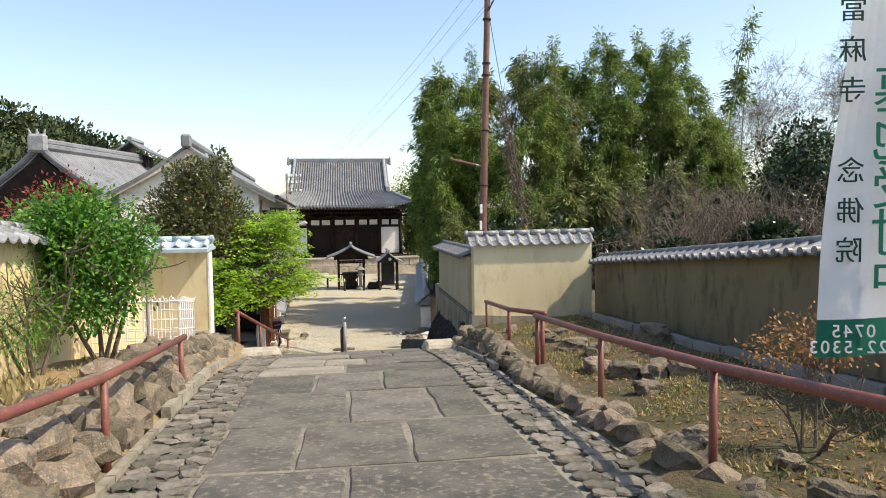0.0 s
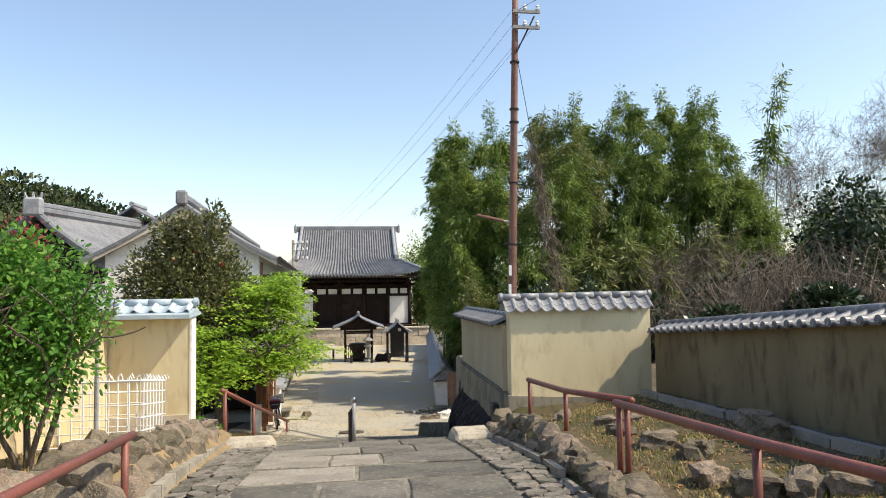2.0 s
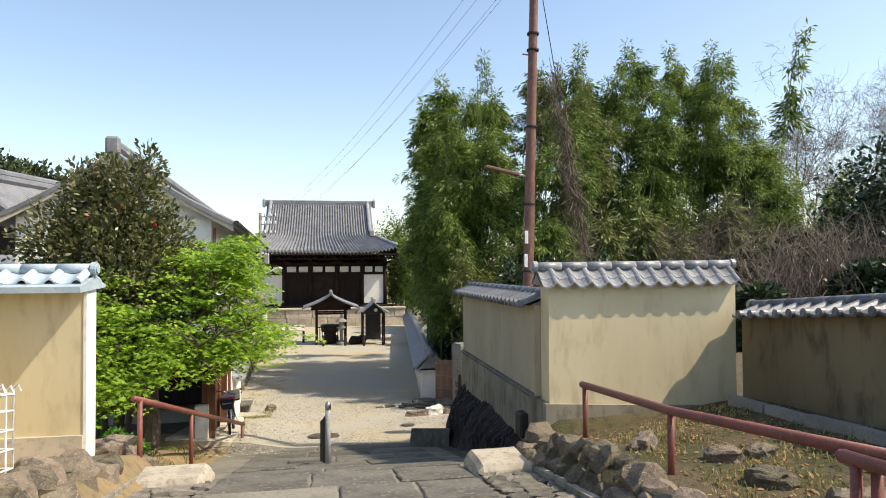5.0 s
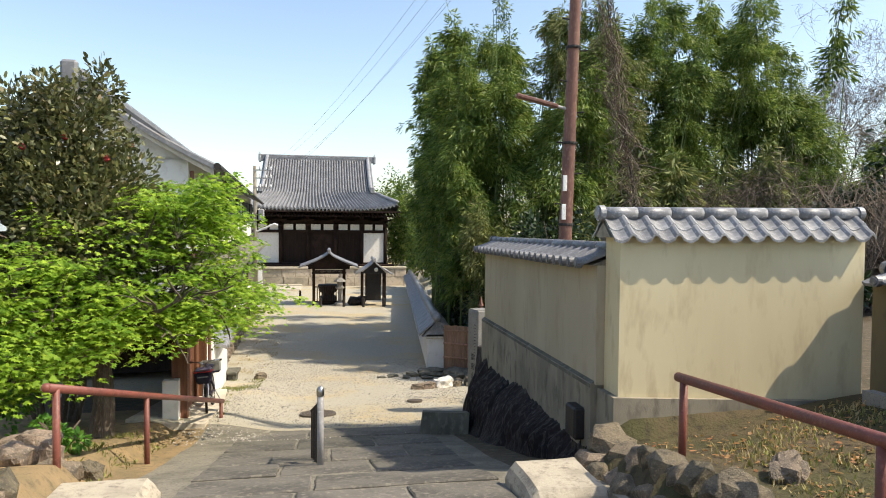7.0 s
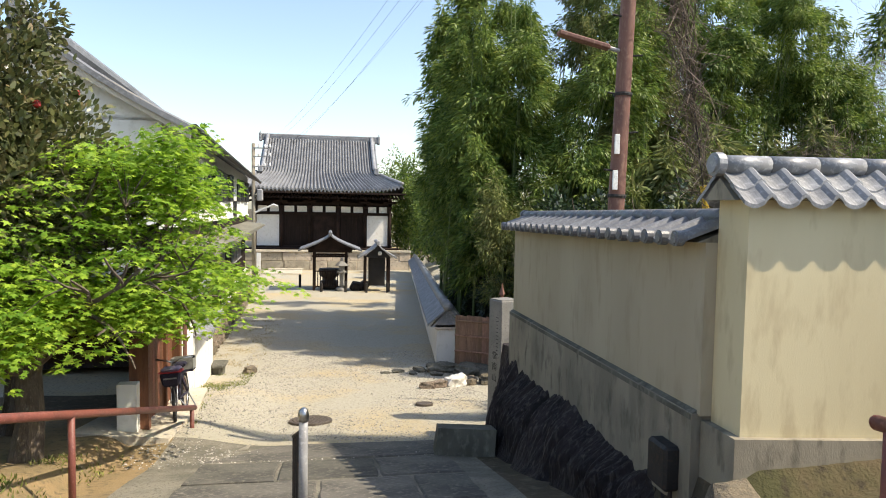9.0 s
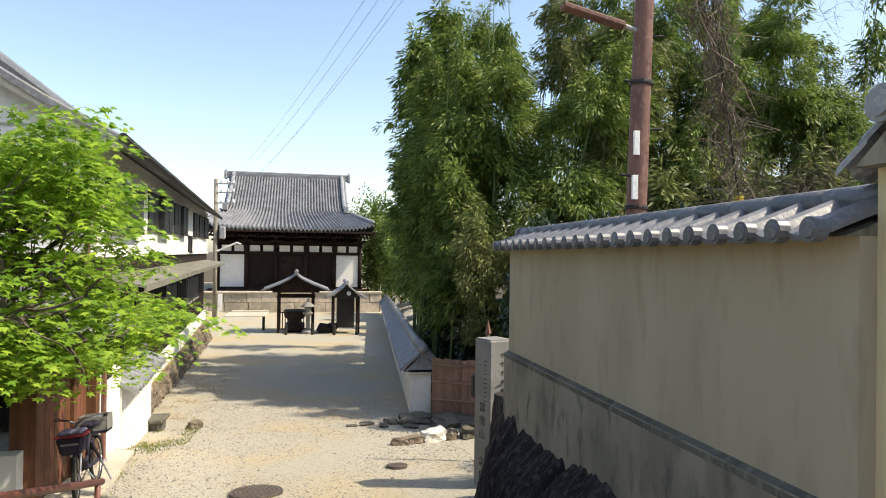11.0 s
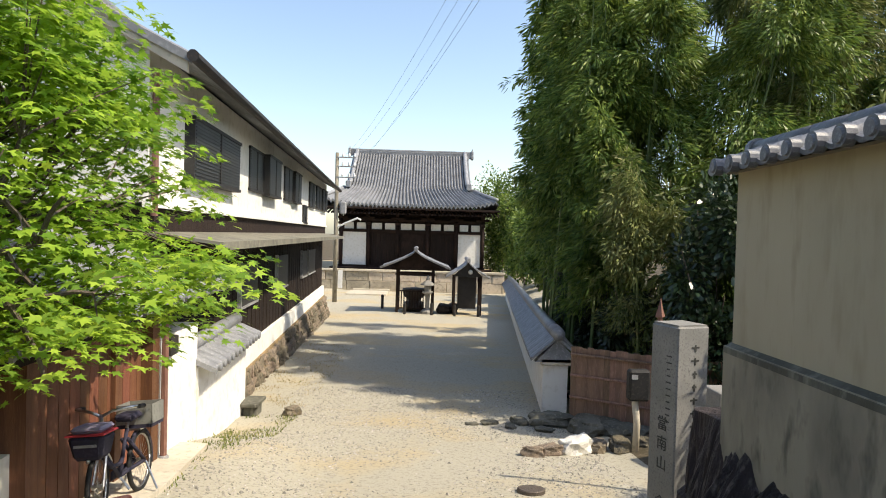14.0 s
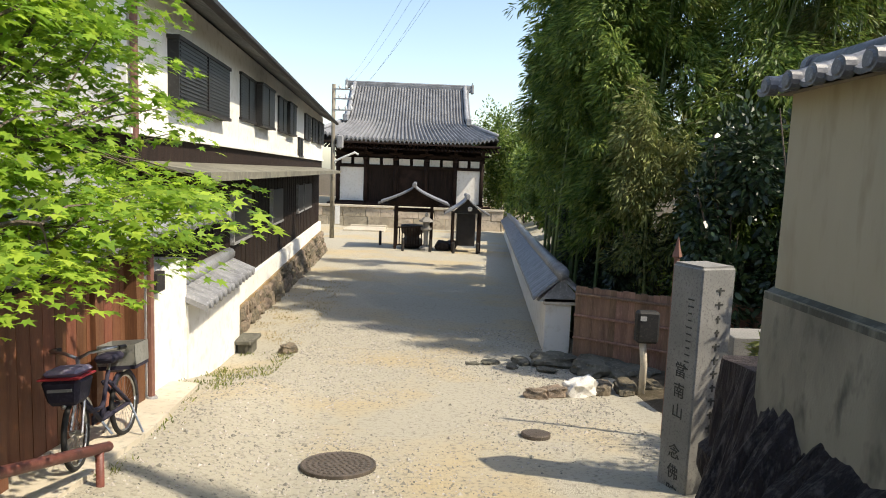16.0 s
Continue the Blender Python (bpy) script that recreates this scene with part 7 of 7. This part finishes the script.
def maple():
    rng = np.random.default_rng(17)
    base = Vector((-2.75, 16.2, terrain(-2.75, 16.2) - 0.1))
    root = plant("maple_tree", tuple(base), "spreading maple with fresh yellow-green leaves in layers", "tree")
    bm = bmesh.new()
    tips = []
    trunk = [base, base + Vector((0.05, 0.05, 0.5)), base + Vector((0.0, 0.15, 0.95)), base + Vector((0.12, 0.2, 1.4))]
    tube(bm, trunk, [0.17, 0.13, 0.115, 0.09], 10)
    arms = [((0.9, 0.25, 0.35), 1.35), ((0.7, 0.7, 0.7), 1.4), ((0.75, -0.5, 0.45), 1.2), ((-0.3, -0.7, 0.5), 1.2), ((-0.8, 0.1, 0.6), 1.2), ((0.3, 0.3, 1.0), 1.3), ((0.6, 0.9, 0.1), 1.3), ((-0.1, -0.6, 0.1), 1.0), ((0.9, 0.3, -0.05), 1.2), ((-0.6, -0.6, 0.9), 1.2)]
    for i, (w, ln) in enumerate(arms):
        limbs(bm, rng, trunk[2] if i % 2 else trunk[3], w, ln * 0.72, 0.05, 2, tips, 0.25, 3, 6, 0.66, 0.02)
    part("trunk", bm, M["bark"], root)
    # leaf layers: flat fans spread through the crown's volume, trimmed to fit the camera's view
    fans = []
    lim = [(-1.55, 17.2, 0.1, 1.3, 1.5, 1.1), (-1.95, 17.4, 1.05, 1.15, 1.4, 0.75), (-2.9, 16.3, 0.25, 1.3, 1.4, 1.0), (-2.3, 16.6, -0.45, 1.3, 1.3, 0.5), (-1.3, 17.9, -0.15, 0.75, 1.0, 0.7), (-3.6, 15.6, 0.15, 1.0, 1.1, 0.7), (-2.35, 18.2, 1.1, 1.0, 1.0, 0.6), (-2.2, 15.7, -0.65, 0.9, 0.8, 0.35), (-1.75, 16.9, 1.3, 0.8, 0.9, 0.35), (-2.7, 15.6, -0.55, 1.0, 0.9, 0.5), (-3.3, 14.9, -0.5, 0.9, 0.8, 0.5), (-1.9, 16.7, -0.25, 0.8, 0.9, 0.4)]
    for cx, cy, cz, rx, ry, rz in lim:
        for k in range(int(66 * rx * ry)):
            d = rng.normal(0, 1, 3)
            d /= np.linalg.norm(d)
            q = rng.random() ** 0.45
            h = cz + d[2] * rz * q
            # low fans and those reaching too far right are dropped to suit the camera's view
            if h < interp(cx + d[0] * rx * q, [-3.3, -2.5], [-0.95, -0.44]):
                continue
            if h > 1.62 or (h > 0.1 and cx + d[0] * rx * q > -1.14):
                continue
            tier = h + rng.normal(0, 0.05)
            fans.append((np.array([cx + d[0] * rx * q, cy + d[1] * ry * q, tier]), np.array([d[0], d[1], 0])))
    P, A, S = [], [], []
    for c, o in fans:
        n = 46
        a = rng.random(n) * math.tau
        r = 0.3 * rng.random(n) ** 0.5
        x = np.cos(a) * r
        y = np.sin(a) * r
        lean = rng.normal(0, 0.22, 2)
        p = np.stack([c[0] + x, c[1] + y, c[2] + lean[0] * x + lean[1] * y - 0.35 * r * r / 0.3 + rng.normal(0, 0.018, n)], 1)
        P.append(p)
        A.append(np.stack([np.cos(a) + o[0] * 0.5, np.sin(a) + o[1] * 0.5, -0.35 + rng.normal(0, 0.15, n)], 1))
        S.append(rng.uniform(0.048, 0.09, n))
    P, A, S = map(np.concatenate, (P, A, S))
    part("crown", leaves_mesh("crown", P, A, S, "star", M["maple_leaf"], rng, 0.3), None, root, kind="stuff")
    tw = bmesh.new()
    for c, o in fans[::3]:
        v = Vector(c)
        t = min(tips, key=lambda q: (q - v).length_squared)
        tube(tw, [t, (t + v) / 2 + Vector((0, 0, 0.03)), v], [0.008, 0.006, 0.003], 3, caps=False)
    part("twig_spray", tw, M["bark"], root, kind="stuff")


maple()


def camellia():
    rng = np.random.default_rng(23)
    x, y = -3.7, 17.5
    z = terrain(x, y)
    root = plant("camellia_tree", (x, y, z), "dense dark camellia tree with a few red flowers", "tree")
    bm = bmesh.new()
    tips = []
    for k in range(6):
        a = k * math.tau / 6
        limbs(bm, rng, (x + 0.2 * math.cos(a), y + 0.2 * math.sin(a), z - 0.1), (0.25 * math.cos(a), 0.25 * math.sin(a), 1), 1.9, 0.06, 2, tips, 0.2, 3, 6, 0.66, 0.15)
    part("trunk", bm, M["bark"], root)
    P, A = [], []
    lobes = [(-4.0, 17.4, 1.1, 1.05, 1.35), (-3.6, 17.0, 0.6, 0.95, 1.0), (-4.5, 17.3, 0.7, 0.95, 1.3), (-3.85, 17.5, 2.0, 0.7, 0.85), (-4.4, 17.8, 1.8, 0.75, 0.9), (-3.35, 17.5, 1.2, 0.7, 0.9), (-4.9, 17.5, 1.2, 0.8, 0.9), (-4.2, 17.2, -0.2, 1.0, 0.8), (-3.6, 17.7, 2.7, 0.3, 0.45), (-4.6, 17.4, 2.35, 0.35, 0.45), (-4.15, 17.3, 2.5, 0.3, 0.4)]
    lobes = [(c[0] + 0.55, c[1] - 0.2, c[2] + 0.1, c[3] * 0.93, c[4]) for c in lobes]
    for cx, cy, cz, r, rz in lobes:
        n = int(5200 * r * r)
        d = rng.normal(0, 1, (n, 3))
        d /= np.linalg.norm(d, axis=1, keepdims=True)
        q = rng.random((n, 1)) ** 0.4
        lump = 1 + 0.25 * np.sin(d[:, :1] * 9 + cx) * np.sin(d[:, 2:] * 8 + cy)
        P.append(np.array([cx, cy, cz]) + d * q * lump * np.array([r, r, rz]))
        A.append(d + rng.normal(0, 0.5, (n, 3)) + np.array([0, 0, 0.1]))
    P, A = np.concatenate(P), np.concatenate(A)
    part("crown", leaves_mesh("crown", P, A, rng.uniform(0.07, 0.115, len(P)), "oval", M["camellia_leaf"], rng, 0.9), None, root, kind="stuff")
    fl = bmesh.new()
    for k in rng.integers(0, len(P), 26):
        if P[k][2] > 1.3:
            bmesh.ops.create_icosphere(fl, subdivisions=1, radius=0.045, matrix=Matrix.Translation(P[k]))
    part("flowers", fl, M["red_petal"], root, "small red flowers")


camellia()


def leafy_tree(x, y, lobes, leaf, size, shape, seed, label, dens, trunk_h, name="tree", stems=4, droop=0.2):
    rng = np.random.default_rng(seed)
    z = terrain(x, y)
    root = plant(name, (x, y, z), label, "tree")
    bm = bmesh.new()
    tips = []
    for k in range(stems):
        a = k * math.tau / stems + 0.5
        limbs(bm, rng, (x + 0.05 * math.cos(a), y + 0.05 * math.sin(a), z - 0.1), (0.35 * math.cos(a), 0.35 * math.sin(a), 1), trunk_h, 0.035 * min(1.0, trunk_h), 2, tips, 0.22, 3, 6, 0.66, 0.12)
    part("branch_clump", bm, M["bark"], root, kind="stuff")
    P, A = [], []
    for cx, cy, cz, r, rz in lobes:
        n = int(dens * r * r)
        d = rng.normal(0, 1, (n, 3))
        d /= np.linalg.norm(d, axis=1, keepdims=True)
        q = rng.random((n, 1)) ** 0.5
        lump = 1 + 0.35 * np.sin(d[:, :1] * 8 + cx * 3) * np.sin(d[:, 2:] * 7 + cy)
        P.append(np.array([cx, cy, cz]) + d * q * lump * np.array([r, r, rz]))
        A.append(d + rng.normal(0, 0.6, (n, 3)) + np.array([0, 0, -droop]))
    P, A = np.concatenate(P), np.concatenate(A)
    part("crown", leaves_mesh("crown", P, A, rng.uniform(size[0], size[1], len(P)), shape, M[leaf], rng, 0.9), None, root, kind="stuff")


leafy_tree(-2.95, 8.7, [(-3.05, 8.8, 1.15, 0.62, 0.6), (-3.4, 8.9, 0.85, 0.6, 0.65), (-2.75, 8.7, 0.8, 0.45, 0.5), (-3.1, 8.8, 1.55, 0.4, 0.4), (-3.65, 9.0, 1.35, 0.45, 0.45), (-3.0, 8.6, 0.45, 0.45, 0.4), (-3.9, 9.1, 1.0, 0.6, 0.6), (-2.6, 8.8, 1.15, 0.36, 0.4), (-3.4, 8.7, 1.5, 0.4, 0.4)], "nandina_leaf", (0.04, 0.085), "oval", 71, "slender shrub tree with bright green leaves by the wall", 7500, 0.95, "shrub_tree")
leafy_tree(-4.6, 11.5, [(-4.6, 11.5, 1.65, 0.55, 0.5), (-5.0, 11.6, 1.5, 0.45, 0.4), (-4.2, 11.4, 1.8, 0.35, 0.5)], "red_leaf", (0.04, 0.08), "oval", 72, "shrub tree with red young leaves behind the wall", 4200, 1.3, "shrub_tree")
leafy_tree(-3.4, 7.9, [(-3.45, 7.9, 0.55, 0.4, 0.7), (-3.45, 7.5, 0.35, 0.35, 0.55), (-3.5, 8.3, 0.3, 0.35, 0.5)], "nandina_leaf", (0.04, 0.09), "blade", 73, "straggly climbing shrub against the ochre wall", 4200, 0.75, "wall_shrub", droop=0.5)
for i, (x, y, w, h) in enumerate(((-2.9, 13.4, 0.7, 0.5), (-3.4, 14.2, 0.9, 0.8), (-2.6, 14.6, 0.6, 0.4), (-3.6, 15.3, 1.0, 1.1))):
    bush(x, y, w, h, "nandina_leaf", "oval", (0.05, 0.09), 700, 720 + i, "low leafy green plant below the maple", group="low plants below the maple")
leafy_tree(3.25, 4.1, [(3.2, 4.1, 0.62, 0.28, 0.2), (3.42, 4.05, 0.55, 0.2, 0.18), (3.0, 4.2, 0.5, 0.22, 0.16)], "orange_leaf", (0.025, 0.045), "oval", 75, "small azalea bush with thin orange-brown leaves", 5200, 0.42, "azalea", 5)


def blades(name, spots, n, h, mt, seed, label, category="grass", wide=0.035):
    """Loose grass in one mesh over rectangles (x0, x1, y0, y1)."""
    rng = np.random.default_rng(seed)
    P = []
    for x0, x1, y0, y1, k in spots:
        m = int(n * k)
        P.append(np.stack([rng.uniform(x0, x1, m), rng.uniform(y0, y1, m)], 1))
    P = np.concatenate(P)
    clump = np.array([noise.noise(Vector((p[0] * 1.7, p[1] * 1.7, 4))) for p in P]) + rng.normal(0, 0.15, len(P))
    P = P[clump > 0.02]
    pos = np.array([[x, y, terrain(x, y) - 0.01] for x, y in P])
    A = rng.normal(0, 0.45, (len(P), 3)) + np.array([0, 0, 0.8])
    me = leaves_mesh(name, pos, A, rng.uniform(h * 0.5, h * 1.3, len(P)), "blade", M[mt], rng, 1.0)
    tagged(new(name, me), label, category, kind="stuff")


blades("grass", [(2.6, 4.8, 2.5, 12.4, 1.0)], 17000, 0.06, "dry_grass", 81, "short dry grass on the garden bank")
blades("grass", [(2.7, 4.7, 2.5, 12.2, 1.0)], 10000, 0.055, "grass", 82, "patchy green grass and moss on the garden bank")
blades("grass", [(-3.4, -2.2, 3.0, 12.3, 1.0)], 5000, 0.07, "dry_grass", 83, "dry grass on the planted bank")
blades("grass", [(-2.3, -1.5, 21.5, 25.0, 0.6), (-2.0, -1.6, 18.5, 21.5, 0.15), (-2.6, -2.0, 13.0, 17, 0.5)], 3500, 0.06, "grass", 84, "weeds along the foot of the gate wall")
blades("grass", [(-3.2, -1.5, 25.5, 34, 1.0)], 5200, 0.05, "dry_grass", 87, "thin dry weeds beside the rubble base")


def tuft(x, y, n, h, seed):
    rng = np.random.default_rng(seed)
    pos = np.tile([x, y, terrain(x, y)], (n, 1)) + rng.normal(0, 0.07, (n, 3)) * np.array([1, 1, 0.1])
    A = rng.normal(0, 0.55, (n, 3)) + np.array([0, 0, 0.75])
    me = leaves_mesh("grass_tuft", pos, A, rng.uniform(h * 0.6, h * 1.2, n), "blade", M["dry_grass"], rng, 1.0)
    ob = tagged(new("grass_tuft", me), "clump of long yellow-green grass on the bank", "grass", "grass tufts", kind="stuff")


for i, (x, y) in enumerate(((-2.25, 4.3), (-2.5, 4.9), (-2.4, 5.5), (-2.75, 6.2), (-2.4, 3.7))):
    tuft(x, y, 260, 0.3, 90 + i)


def fallen_leaves():
    rng = np.random.default_rng(6)
    n = 2600
    x, y = rng.uniform(2.6, 4.9, n), rng.uniform(1.5, 12.5, n)
    pos = np.array([[a, b, terrain(a, b) + 0.012] for a, b in zip(x, y)])
    A = rng.normal(0, 1, (n, 3)) * np.array([1, 1, 0.12])
    tagged(new("fallen_leaves", leaves_mesh("fallen_leaves", pos, A, rng.uniform(0.03, 0.06, n), "oval", M["orange_leaf"], rng, 0.3)), "scattered brown fallen leaves on the garden soil", "leaves", kind="stuff")


fallen_leaves()


def pebbles():
    """Loose gravel over the lane's near stretch."""
    rng = np.random.default_rng(9)
    n = 24000
    y = 16.5 + (27.5 - 16.5) * rng.random(n)
    x = rng.uniform(-2.0, 3.0, n)
    d = np.array([noise.noise(Vector((a * 0.6, b * 0.6, 2))) for a, b in zip(x, y)])
    keep = d + rng.normal(0, 0.2, n) > -0.12
    x, y = x[keep], y[keep]
    base = np.array([(1, 0, 0), (-0.5, 0.8, 0), (-0.5, -0.8, 0), (0.1, 0.1, 0.75)])
    faces = np.array([(0, 1, 3), (1, 2, 3), (2, 0, 3)])
    m = len(x)
    s = rng.uniform(0.008, 0.02, m) * (1 + 0.8 * (rng.random(m) > 0.95))
    a = rng.random(m) * math.tau
    c, q = np.cos(a), np.sin(a)
    z = np.array([terrain(u, v) for u, v in zip(x, y)])
    V = np.zeros((m, 4, 3))
    V[:, :, 0] = x[:, None] + s[:, None] * (base[None, :, 0] * c[:, None] - base[None, :, 1] * q[:, None])
    V[:, :, 1] = y[:, None] + s[:, None] * (base[None, :, 0] * q[:, None] + base[None, :, 1] * c[:, None])
    V[:, :, 2] = z[:, None] + s[:, None] * base[None, :, 2] - 0.001
    Fc = (faces[None] + 4 * np.arange(m)[:, None, None]).reshape(-1, 3)
    tagged(new("gravel", raw_mesh("gravel", V.reshape(-1, 3), Fc, M["pebble"])), "loose grey and beige gravel on the lane", "gravel", kind="stuff")


pebbles()


def hill_forest():
    """Clumped crowns of the wooded hill far behind the roofs."""
    rng = np.random.default_rng(44)
    root = plant("hill_forest", (-80, 160, 0), "wooded hill of rounded evergreen and brownish crowns", "forest")
    root["kind"] = "stuff"
    P, A, S = [], [], []
    for k in range(300):
        x, y = rng.uniform(-175, -38), rng.uniform(118, 200)
        z = terrain(x, y)
        if z < -3.2:
            continue
        r = rng.uniform(3.2, 5.6)
        c = np.array([x, y, z + r * 0.9])
        n = 420
        d = rng.normal(0, 1, (n, 3))
        d /= np.linalg.norm(d, axis=1, keepdims=True)
        lump = 1 + 0.22 * np.sin(d[:, :1] * 7 + k) * np.sin(d[:, 2:] * 6 + k)
        P.append(c + d * r * lump * np.array([1, 1, 1.1]) * (0.8 + 0.2 * rng.random((n, 1))))
        A.append(d + rng.normal(0, 0.5, (n, 3)))
        S.append(rng.uniform(0.7, 1.5, n))
    P, A, S = map(np.concatenate, (P, A, S))
    part("crowns", leaves_mesh("crowns", P, A, S, "oval", M["forest"], rng, 1.0), None, root, kind="stuff")


hill_forest()


# ---- pieces of the path ----
build_paving()
cobbles("cobble_strip", lambda y: curb_left(y) + 0.02, edge_left, 1.2, 12.2, 130, "strip of flat river stones beside the slabs")
cobbles("cobble_strip", edge_right, lambda y: curb_right(y) - 0.03, 1.2, 11.8, 150, "strip of rough river stones beside the drain")
